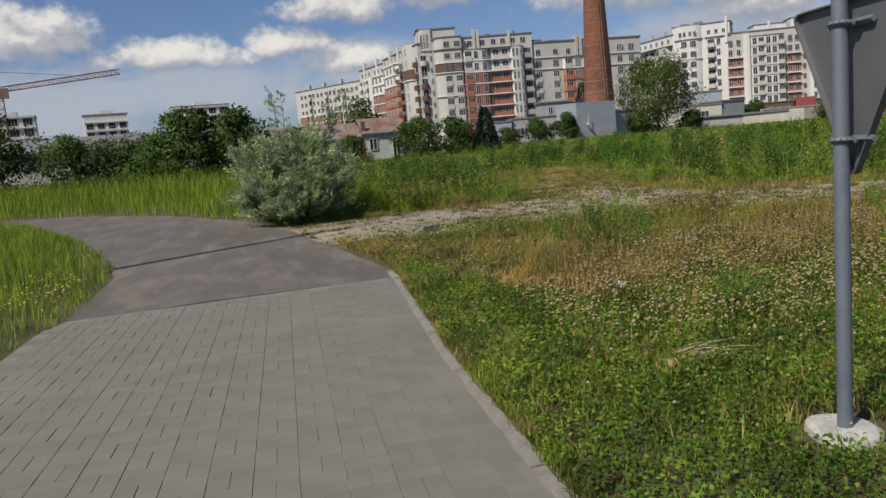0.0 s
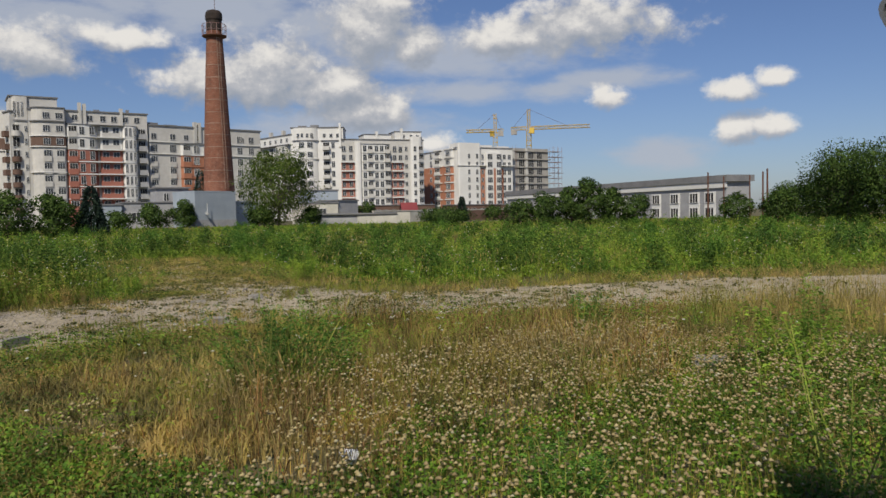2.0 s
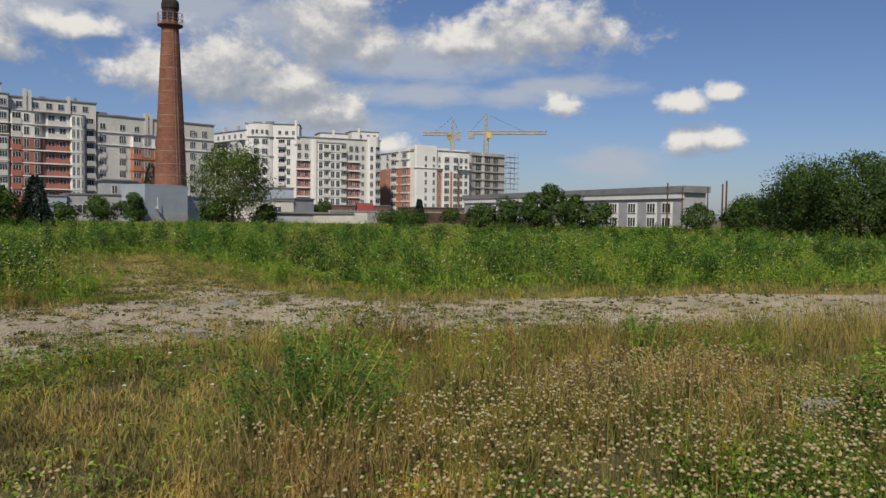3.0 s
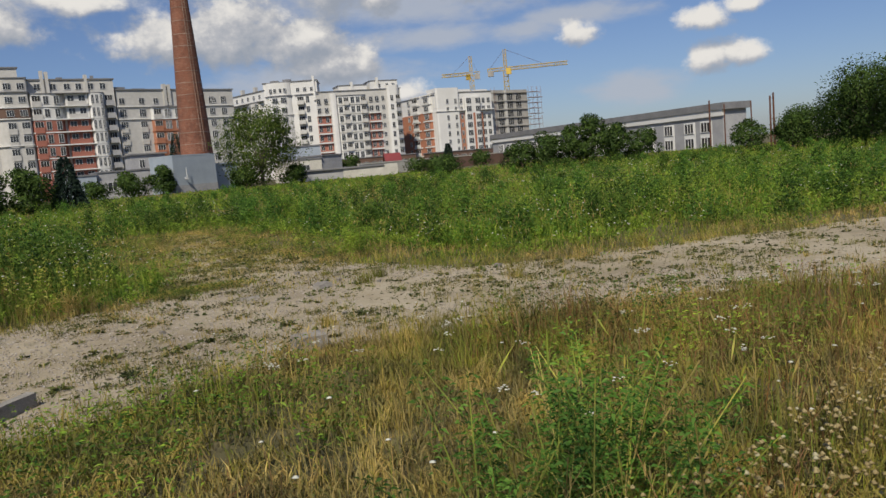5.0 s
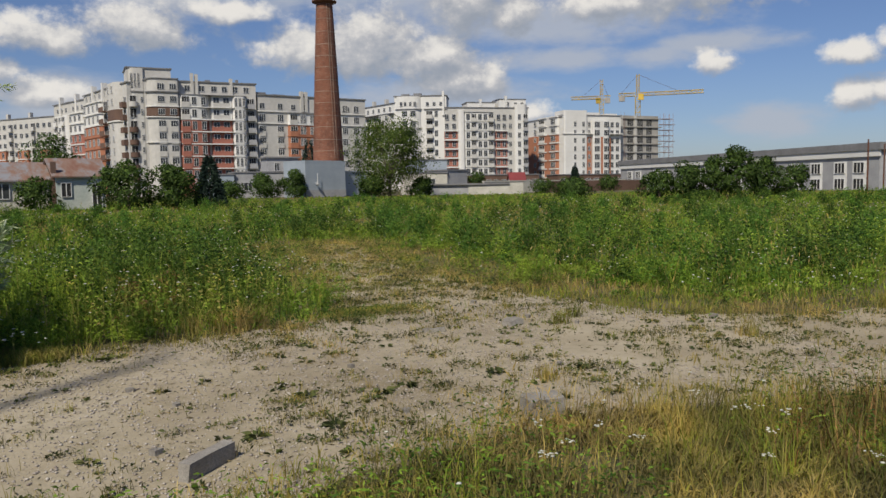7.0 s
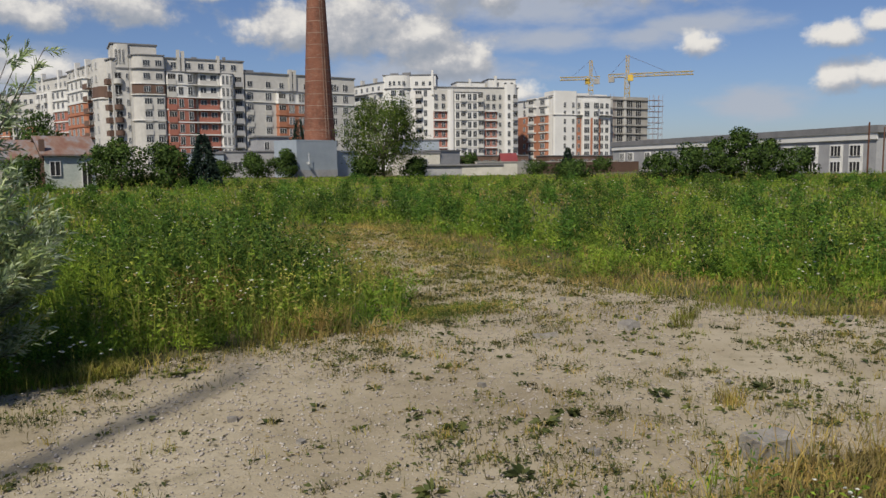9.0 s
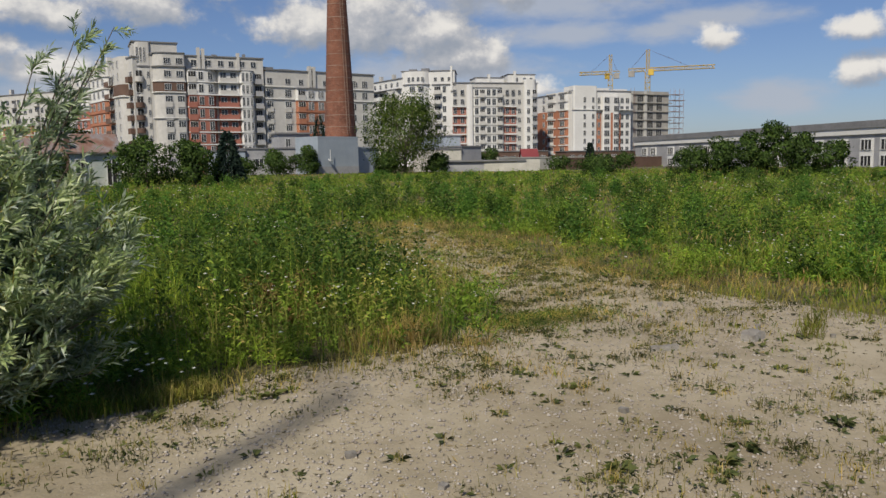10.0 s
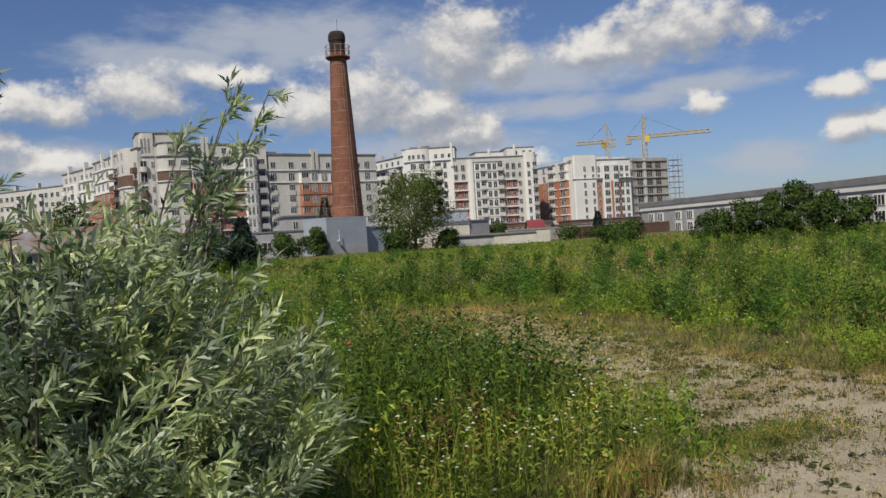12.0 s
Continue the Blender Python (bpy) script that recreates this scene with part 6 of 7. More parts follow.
# dense dark clumps scattered in the meadow
n = 520
az = np.radians(rng.uniform(-12, 88, n))
r = 8.0 * 9.0 ** rng.uniform(0, 1, n)
x, y = r * np.sin(az), 9 + r * np.cos(az)
ok = clear(x, y) & ~inside(x, y, NEAR) & (y > 8) & ~((x < 0.5) & (y < 22)) & ~inside(x, y, REEDS) & ~inside(x, y, WEEDS) & (edge_distance(x, y, SAND) > 1.3)
x, y, r = x[ok], y[ok], r[ok]
rad, top = rng.uniform(0.14, 0.5, len(x)) * (0.8 + r / 60), rng.uniform(0.55, 1.1, len(x))
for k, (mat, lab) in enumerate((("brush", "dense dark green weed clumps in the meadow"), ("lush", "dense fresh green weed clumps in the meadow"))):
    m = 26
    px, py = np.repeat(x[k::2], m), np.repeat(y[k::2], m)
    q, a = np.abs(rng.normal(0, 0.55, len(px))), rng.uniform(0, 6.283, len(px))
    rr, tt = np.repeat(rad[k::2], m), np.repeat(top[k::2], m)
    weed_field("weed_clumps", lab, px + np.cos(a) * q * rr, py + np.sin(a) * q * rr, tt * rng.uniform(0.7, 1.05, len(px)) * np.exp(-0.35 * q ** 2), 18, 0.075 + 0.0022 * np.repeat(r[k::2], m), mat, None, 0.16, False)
# the tall stand of weeds beside the willow
n = 2200
x, y = rng.uniform(-3, 6, n), rng.uniform(16.3, 27, n)
ok = inside(x, y, WEEDS) & (wave(x, y, 1.5, 2.0) > 0.40)
x, y = x[ok], y[ok]
hh = rng.uniform(0.5, 1.0, len(x)) * (0.65 + 0.65 * wave(x, y, 1.1, 5)) * np.clip(0.45 + edge_distance(x, y, WEEDS) * -0.9, 0.4, 1.0) * np.clip(1.15 - 0.075 * (y - 17), 0.5, 1.1)
# darker brush leaves, mostly at the back, put the stand's inner shade into colour
half = (wave(x, y, 1.2, 9) > 0.55) | ((x > 1.9) & (y > 17.7) & (rng.uniform(0, 1, len(x)) < 0.8))
hh = np.where((x > 1.5) & (y < 17.7), 0.6, 1.0) * hh
weed_field("tall_weeds", "tall stand of dark weeds beside the willow, inner shade in their colour", x[half], y[half], hh[half] * 1.08, 34, np.full(half.sum(), 0.095), "brush", None, 0.10)
weed_field("tall_weeds", "tall stand of weeds with small white flowers", x[~half], y[~half], hh[~half], 34, np.full((~half).sum(), 0.09), "weed", None, 0.10)
n = 26000
gx, gy = rng.uniform(-3, 6, n), rng.uniform(16.3, 27, n)
ok = inside(gx, gy, WEEDS)
gx, gy = gx[ok], gy[ok]
gh = rng.uniform(0.25, 1.0, len(gx)) * (0.55 + 0.8 * wave(gx, gy, 1.4, 6)) * np.clip(0.3 + edge_distance(gx, gy, WEEDS) * -0.8, 0.25, 1.0)
for sel, mat, lab in ((gx < 1.7, "reed", "tall bright green grass in a stand of weeds"), (gx >= 1.7, "tallgrass", "tall rank green grass in a stand of weeds")):
    grass("tall_grass", lab, flat3(gx[sel], gy[sel]), gh[sel], rng.uniform(0.004, 0.010, sel.sum()), rng.uniform(0.1, 0.8, sel.sum()), mat)
dx, dy = rng.normal(2.5, 0.6, 130), rng.normal(18.4, 0.42, 130)
# dark leaf colour here also carries the shade of the dense growth
weed_field("dark_weeds", "dark leafy upright weeds rising in a stand, its shade in their colour", dx, dy, rng.uniform(0.7, 1.15, 130), 60, np.full(130, 0.09), "brush", None, 0.10)
fl = rng.uniform(0, 1, len(x)) < np.where(y > 18.3, 0.34, 0.14)
fx, fy, fh = np.repeat(x[fl], 3), np.repeat(y[fl], 3), np.repeat(hh[fl], 3)
heads("fleabane_flowers", "clusters of small white daisy-like flowers on tall stalks", flat3(fx, fy) + np.stack([rng.normal(0, 0.06, len(fx)), rng.normal(0, 0.06, len(fx)), fh * rng.uniform(0.88, 1.12, len(fx))], 1), rng.uniform(0.009, 0.018, len(fx)), "petal", 0.35)
# pale stalks along the front of the stand
fx = rng.uniform(0.9, 4.3, 210)
fy = 16.6 + rng.uniform(0, 0.9, 210) + np.clip(fx - 3.2, 0, 2) * 0.7
fh = rng.uniform(0.25, 0.8, 210)
grass("flower_stalks", "pale yellow-green flower stalks at the edge of the weeds", flat3(fx, fy), fh, 0.006, rng.uniform(0, 0.3, 210), "stalk")
lx = np.repeat(fx, 16)
lu = rng.uniform(0.1, 1, len(lx))
la = rng.uniform(0, 6.28, len(lx))
v, f = leaf_quads(np.stack([lx, np.repeat(fy, 16), lu * np.repeat(fh, 16)], 1), np.stack([np.cos(la), np.sin(la), 0 * la + 0.7], 1), rng.uniform(0.03, 0.07, len(lx)), rng.uniform(0.008, 0.018, len(lx)), 0.2)
stuff("stalk_leaves", "narrow leaves on pale flower stalks", "weeds", v, [f], [M["stalk"]])
heads("daisy_flowers", "white daisies on stalks by the track edge", np.stack([fx[::3], fy[::3], fh[::3]], 1) + rng.normal(0, 0.03, (70, 3)), rng.uniform(0.012, 0.022, 70), "petal", 0.35)
# reeds beyond the bend of the path
n = 45000
x, y = rng.uniform(-34, 2, n), rng.uniform(18, 48, n)
ok = inside(x, y, REEDS)
x, y = x[ok], y[ok]
grass("reed_grass", "tall rank green grass beyond the path bend", flat3(x, y), rng.uniform(0.5, 1.35, len(x)) * np.clip(0.45 - 0.45 * edge_distance(x, y, REEDS), 0.4, 1.1), rng.uniform(0.008, 0.022, len(x)), rng.uniform(0.1, 0.6, len(x)), "reed")
# verge on the other side of the road
n = 60000
x, y = rng.uniform(-13, -3.1, n), rng.uniform(3, 27, n)
ok = clear(x, y) & ~inside(x, y, REEDS)
x, y = x[ok], y[ok]
ad = np.minimum(edge_distance(x, y, ASPHALT), edge_distance(x, y, PAVED))
keep = rng.uniform(0, 1, len(x)) < np.clip(1.2 - 0.12 * ad, 0.3, 1)
x, y, ad = x[keep], y[keep], ad[keep]
grass("verge_grass", "long green verge grass beside the path", flat3(x, y), rng.uniform(0.1, 0.42, len(x)) * np.clip(0.4 + ad, 0.4, 1.1), rng.uniform(0.005, 0.011, len(x)), rng.uniform(0.1, 0.8, len(x)), "reed")
fx, fy = rng.uniform(-4.3, -3.4, 120), rng.uniform(8.8, 11, 120)
heads("yellow_flowers", "low yellow flowers at the path edge", np.stack([fx, fy, rng.uniform(0.08, 0.2, 120)], 1), rng.uniform(0.012, 0.022, 120), "yellowflower", 0.5)

# sparse growth on the track
n = 9000
x, y = rng.uniform(-0.9, 14, n), rng.uniform(6, 28, n)
s = edge_distance(x, y, SAND)
ok = (s < -0.02) & (rng.uniform(0, 1, n) < np.clip(0.14 + 0.55 * (wave(x, y, 1.3, 21.0) > 0.5) + 0.25 * (y < 14.4) + 0.5 * (y > 16.6) + 0.5 * (s > -0.45), 0, 1))
x, y = x[ok], y[ok]
lv = 9
px, py = np.repeat(x, lv), np.repeat(y, lv)
sz = np.repeat(0.018 + 0.06 * rng.uniform(0, 1, len(x)) ** 1.8, lv) * np.repeat(np.where(y > 16.6, 1.35, 1.0), lv)
a = rng.uniform(0, 6.283, len(px))
v, f = leaf_quads(np.stack([px + np.cos(a) * sz * 0.25, py + np.sin(a) * sz * 0.25, np.full(len(px), 0.006)], 1), np.stack([np.cos(a), np.sin(a), rng.uniform(0.05, 0.7, len(px))], 1), sz * rng.uniform(0.6, 1.2, len(px)), sz * rng.uniform(0.25, 0.5, len(px)), 0.15)
stuff("track_rosettes", "flat rosettes of low weeds on bare sand", "weeds", v, [f], [M["trackweed"]])
tx, ty = np.repeat(x[::2], 16), np.repeat(y[::2], 16)
sp = np.repeat(rng.uniform(0.02, 0.07, len(x[::2])), 16)
tx, ty = tx + rng.normal(0, 1, len(tx)) * sp, ty + rng.normal(0, 1, len(ty)) * sp
grass("track_tufts", "thin grass tufts on bare sand", flat3(tx, ty), rng.uniform(0.02, 0.1, len(tx)) * np.where(ty > 16.6, 1.5, 1.0), 0.004, rng.uniform(0.2, 0.9, len(tx)), "straw")
# matted patches of low plants on the track
x, y = rng.uniform(-0.6, 11, 1900), rng.uniform(10.0, 21.0, 1900)
ok = (edge_distance(x, y, SAND) < 0.1) & (rng.uniform(0, 1, 1900) < np.clip(0.2 + 0.5 * (y < 13.8) * (x > 1.5) + 0.8 * (y > 15.0), 0, 1)) & (wave(x, y, 1.2, 81.0) > 0.4)
x, y = x[ok], y[ok]
m = 46
sp = np.repeat(rng.uniform(0.03, 0.13, len(x)), m)
px, py = np.repeat(x, m) + rng.normal(0, 1.2, m * len(x)) * sp, np.repeat(y, m) + rng.normal(0, 0.8, m * len(x)) * sp
grass("track_mats", "matted yellow-green grass patches on sand", flat3(px, py), rng.uniform(0.015, 0.07, len(px)) * (0.6 + 5 * sp), 0.0045, rng.uniform(0.2, 1.0, len(px)), "matgrass")
px, py, sp = px[::3] + rng.normal(0, 0.02, len(px[::3])), py[::3], sp[::3]
a = rng.uniform(0, 6.283, len(px))
v, f = leaf_quads(np.stack([px, py, rng.uniform(0.004, 0.03, len(px))], 1), np.stack([np.cos(a), np.sin(a), rng.uniform(0.0, 0.8, len(px))], 1), rng.uniform(0.02, 0.055, len(px)), rng.uniform(0.010, 0.022, len(px)), 0.15)
stuff("track_weeds", "small dark leafy weeds in matted patches", "weeds", v, [f], [M["trackweed"]])
# loose gravel
x, y = rng.uniform(-0.9, 9, 52000), rng.uniform(9.5, 16.5, 52000)
ok = (edge_distance(x, y, SAND) < 0.1) & (wave(x, y, 0.9, 31.0) > 0.3)
x, y = x[ok], y[ok]
gs = 0.0045 + 0.011 * rng.uniform(0, 1, len(x)) ** 3
heads("gravel", "fine loose gravel on packed sand", flat3(x, y) + np.stack([0 * gs, 0 * gs, gs * 0.4], 1), gs, "gravel", 0.6)["category"] = "gravel"
x, y = rng.uniform(-0.9, 12, 26000), rng.uniform(8, 26, 26000)
ok = (edge_distance(x, y, SAND) < 0.15) & (wave(x, y, 1.4, 3.0) > 0.4)
x, y = x[ok], y[ok]
v, f = leaf_quads(np.stack([x, y, rng.uniform(0.003, 0.012, len(x))], 1), np.stack([rng.normal(0, 1, len(x)), rng.normal(0, 1, len(x)), rng.uniform(-0.05, 0.12, len(x))], 1), rng.uniform(0.015, 0.06, len(x)), rng.uniform(0.004, 0.014, len(x)))
stuff("plant_litter", "dry plant litter strewn over sand", "litter", v, [f], [M["litter"]])
# dry fringe between the track and the meadow
n = 210000
x, y = rng.uniform(0, 18, n), rng.uniform(4, 29, n)
s = edge_distance(x, y, SAND)
ok = (s > -0.45) & (s < 2.6 + (wave(x, y, 0.8, 4.0) - 0.5) * 2.4) & ~inside(x, y, NEAR) & ~inside(x, y, WEEDS) & (x > 0.9) & (rng.uniform(0, 1, n) < np.clip(wave(x, y, 1.8, 13.0) * 1.6 - 0.1, 0.15, 1) * np.clip(1.2 + 2 * s, 0.25, 1))
x, y = x[ok], y[ok]
greener = wave(x, y, 1.4, 17.0) + 0.4 * rng.uniform(-1, 1, len(x)) > 0.6
for sel, mat, lab in ((~greener, "straw", "short dry ochre grass fringing the track"), (greener, "lawn", "short yellow-green grass fringing the track")):
    grass("fringe_grass", lab, flat3(x[sel], y[sel], -0.02), rng.uniform(0.05, 0.19, sel.sum()) * (0.5 + wave(x[sel], y[sel], 2.0, 5)), rng.uniform(0.005, 0.010, sel.sum()), rng.uniform(0.3, 1.2, sel.sum()), mat)
# low leafy weeds scattered through the fringe
n = 5200
x, y = rng.uniform(2, 16, n), rng.uniform(6, 28, n)
s = edge_distance(x, y, SAND)
ok = (s > -0.6) & (s < 2.4) & ~inside(x, y, NEAR) & ~inside(x, y, WEEDS) & (wave(x, y, 2.4, 19.0) > 0.55)
x, y = x[ok], y[ok]
deep = rng.uniform(0, 1, len(x)) < 0.6
for sel, mat, lab in ((deep, "brush", "small dark weeds scattered along the track edge"), (~deep, "weed", "small green weeds scattered along the track edge")):
    weed_field("low_weeds", lab, x[sel], y[sel], rng.uniform(0.06, 0.28, sel.sum()), 14, np.full(sel.sum(), 0.07), mat, None, 0.4, False)
# low plants and daisies before the willow
x, y = rng.uniform(-1.3, 1.9, 900), rng.uniform(15.85, 17.0, 900)
ok = ((x < 0.3) | (y > 16.35 + 0.5 * wave(x, y, 2.5, 61.0))) & (edge_distance(x, y, SAND) > -0.25) & (edge_distance(x, y, ASPHALT) > 0.1)
x, y = x[ok], y[ok]
weed_field("low_weeds", "low green weeds before the willow", x, y, rng.uniform(0.08, 0.36, len(x)), 24, np.full(len(x), 0.06), "weed", None, 0.3, False)
x, y = rng.uniform(0.1, 1.1, 3600), rng.uniform(16.1, 16.75, 3600)
ok = (edge_distance(x, y, ASPHALT) > 0.1) & (wave(x, y, 2.2, 65.0) > 0.42)
x, y = x[ok], y[ok]
grass("low_grass", "low yellowish grass before the willow", flat3(x, y), rng.uniform(0.03, 0.16, len(x)), 0.006, rng.uniform(0.2, 1.0, len(x)), "lawn")
dx, dy = rng.uniform(-0.5, 0.9, 34), rng.uniform(16.1, 16.5, 34)
dh = rng.uniform(0.15, 0.32, 34)
grass("daisy_stems", "thin stems of daisies", flat3(dx, dy), dh, 0.004, 0.05, "stalk")
heads("daisy_flowers", "white daisies before the willow", np.stack([dx, dy, dh], 1), rng.uniform(0.014, 0.024, 34), "petal", 0.35)
# dark flat growth at the mouth of the disused branch
x, y = rng.normal(4.5, 0.5, 900), rng.normal(16.75, 0.25, 900)
ok = wave(x, y, 3.0, 71.0) > 0.45
x, y = x[ok], y[ok]
q = len(x)
weed_field("low_weeds", "flat dark weeds creeping over sand", x, y, rng.uniform(0.01, 0.09, q), 9, np.full(q, 0.032), "brush", None, 0.6, False)
x, y = np.repeat(x, 4) + rng.normal(0, 0.06, 4 * q), np.repeat(y, 4) + rng.normal(0, 0.06, 4 * q)
grass("low_grass", "low yellowish grass creeping over sand", flat3(x, y), rng.uniform(0.02, 0.10, 4 * q), 0.005, rng.uniform(0.3, 1.0, 4 * q), "straw")
# thin grass carpet on the disused branch of the track
x, y = rng.uniform(3, 11, 75000), rng.uniform(14.5, 28.5, 75000)
ok = (edge_distance(x, y, SAND) < 0.1) & (rng.uniform(0, 1, 75000) < np.clip((y - 15.0) / 6 + 0.9 * (wave(x, y, 1.7, 8.0) - 0.42), 0, 0.95))
x, y = x[ok], y[ok]
gold = rng.uniform(0, 1, len(x)) < 0.62
for sel, mat, lab in ((gold, "straw", "short golden dry grass on a disused track"), (~gold, "lawn", "short yellowish grass on a disused track")):
    grass("branch_grass", lab, flat3(x[sel], y[sel]), rng.uniform(0.015, 0.085, sel.sum()), 0.008, rng.uniform(0.3, 1.0, sel.sum()), mat)
# dry tufts fringing the track
x, y = rng.uniform(-1, 15, 30000), rng.uniform(4, 28, 30000)
s = edge_distance(x, y, SAND)
ok = (np.abs(s + 0.05) < 0.30) & (wave(x, y, 2.2, 2.5) > 0.5) & (edge_distance(x, y, ASPHALT) > 0.05) & (from_path(x, y) > 0.35)
x, y = x[ok], y[ok]
x, y = np.repeat(x, 5) + rng.normal(0, 0.05, 5 * len(x)), np.repeat(y, 5) + rng.normal(0, 0.05, 5 * len(y))
grass("edge_tufts", "tufts of dry grass along the track edge", flat3(x, y), rng.uniform(0.04, 0.2, len(x)), 0.005, rng.uniform(0.1, 0.8, len(x)), "straw")
# crumbly edge of grass along the footway
y = rng.uniform(1.5, 8.9, 5000)
x = np.interp(y, [-4, 3.2, 4.33, 5.4, 6.45, 7.4, 8.63], [-0.22, -0.2, -0.17, -0.14, -0.07, 0.0, 0.08]) - 0.02 + np.abs(rng.normal(0, 0.06, 5000))
grass("edge_grass", "grass creeping over the kerb of the footway", flat3(x, y), rng.uniform(0.03, 0.12, 5000), 0.005, rng.uniform(0.2, 1.0, 5000), "lawn")


def weed_clump(label, x, y, h, spread, n, leaf, mat="weed", spikes=0):
    t = thing("weed_clump", label, "weed clump", "weed clumps", at=(x, y, 0))
    sx, sy = rng.normal(0, spread * 0.35, n), rng.normal(0, spread * 0.35, n)
    sh = h * rng.uniform(0.55, 1.0, n)
    tx, ty = sx + rng.normal(0, spread * 0.35, n), sy + rng.normal(0, spread * 0.35, n)
    bm = bmesh.new()
    for i in range(n):
        beam(bm, (sx[i], sy[i], -0.02), (tx[i], ty[i], sh[i]), 0.006, 0.002, 3)
    tagged(part("stems", bm, M["stalk"], t), kind="stuff")
    lv = 110
    u = rng.uniform(0.05, 1.0, (n, lv))
    p = np.stack([lerp(sx[:, None], tx[:, None], u), lerp(sy[:, None], ty[:, None], u), sh[:, None] * u], 2).reshape(-1, 3)
    a = rng.uniform(0, 6.283, n * lv)
    out = np.abs(rng.normal(0, 1, n * lv)) * 0.09 * h * (1.2 - u.reshape(-1))
    p[:, 0] += np.cos(a) * out
    p[:, 1] += np.sin(a) * out
    v, f = leaf_quads(p, np.stack([np.cos(a), np.sin(a), rng.uniform(-0.1, 1.0, n * lv)], 1), leaf * rng.uniform(0.4, 1.0, n * lv), leaf * rng.uniform(0.10, 0.26, n * lv), 0.3)
    ob = new("leaves", mesh_from("leaves", v, [f], [M[mat]]))
    ob.parent = t
    if spikes:
        hx, hy = rng.normal(0, spread * 0.4, spikes), rng.normal(0, spread * 0.4, spikes)
        v, f = leaf_quads(np.stack([hx, hy, h * rng.uniform(0.7, 1.0, spikes)], 1), np.stack([rng.normal(0, 0.3, spikes), rng.normal(0, 0.3, spikes), np.ones(spikes)], 1), rng.uniform(0.1, 0.2, spikes), 0.009)
        ob = new("seed_spikes", mesh_from("seed_spikes", v, [f], [M["stalk"]]))
        tagged(ob, kind="stuff").parent = t
    return t


weed_clump("bright green bushy weed clump rising from dry grass", 2.4, 8.5, 0.74, 0.66, 60, 0.055, "lush", spikes=14)
weed_clump("slender green weed clump in dry grass", 5.7, 8.1, 0.55, 0.35, 18, 0.055, "lush")
weed_clump("small feathery dark green weed in clover", 1.85, 5.2, 0.40, 0.26, 20, 0.05, "lush")
weed_clump("tall leafy weed clump near the sign post", 3.05, 4.35, 0.9, 0.6, 12, 0.06)
weed_clump("leafy weed clump by a grey rock", 5.5, 5.9, 0.8, 0.6, 24, 0.07)
weed_clump("green weed clump at the meadow edge", 7.9, 17.6, 0.55, 0.55, 24, 0.07, spikes=6)
weed_clump("green weed clump at the meadow edge", 9.3, 16.2, 0.5, 0.7, 22, 0.07)
weed_clump("rounded dark weed clump in the open meadow", 10.1, 30.4, 1.0, 1.1, 30, 0.13, "brush")
weed_clump("rounded dark weed clump in the open meadow", 13.5, 29.0, 0.8, 0.8, 26, 0.12)
weed_clump("rounded dark weed clump in the open meadow", 11.0, 23.5, 0.9, 0.9, 28, 0.1)
weed_clump("dark weed clump in the open meadow", 16.5, 24.5, 0.9, 1.2, 28, 0.11)
weed_clump("dark weed clump in the open meadow", 20.0, 17.0, 0.9, 1.4, 30, 0.1)
weed_clump("dark weed clump in the open meadow", 15.5, 15.8, 0.75, 1.2, 30, 0.09)
weed_clump("dead brown dock clump in tall weeds", 2.15, 17.7, 0.6, 0.5, 30, 0.07, "redgrass")
weed_clump("low weed clump at the corner of the track", 4.35, 17.6, 0.45, 0.4, 20, 0.06)
for x, y, h in ((6.3, 14.9, 0.22), (5.9, 14.7, 0.2), (4.1, 12.9, 0.16), (6.9, 13.0, 0.2), (9.6, 13.0, 0.3), (2.4, 16.7, 0.32), (2.7, 16.6, 0.36), (2.9, 16.55, 0.4), (3.1, 16.6, 0.34)):
    t = thing("grass_tuft", "tuft of yellowed grass on the sandy track", "grass tuft", "grass tufts", at=(x, y, 0))
    k = 130
    v, q, tr, _ = blade_strips(flat3(rng.normal(0, 0.06, k), rng.normal(0, 0.06, k)), h * rng.uniform(0.5, 1.1, k), 0.005, rng.uniform(0.2, 0.9, k))
    ob = new("blades", mesh_from("blades", v, [q, tr], [M["straw"], M["straw"]]))
    ob.parent = t
    tagged(ob, kind="stuff")
for x, y in ((2.34, 13.6), (2.85, 13.35), (0.55, 15.9), (0.95, 16.1), (1.7, 12.9), (2.2, 12.8), (3.1, 13.4), (3.9, 13.3), (4.6, 12.95), (1.35, 15.9)):
    t = thing("plantain", "flat leafy plantain rosette on the sandy track", "weed", "plantain rosettes", at=(x, y, 0))
    k = 26
    a = rng.uniform(0, 6.283, k)
    v, f = leaf_quads(np.stack([np.cos(a) * 0.02, np.sin(a) * 0.02, np.full(k, 0.004)], 1), np.stack([np.cos(a), np.sin(a), rng.uniform(0.1, 0.8, k)], 1), rng.uniform(0.05, 0.11, k), rng.uniform(0.025, 0.04, k), 0.2)
    ob = new("leaves", mesh_from("leaves", v, [f], [M["trackweed"]]))
    ob.parent = t

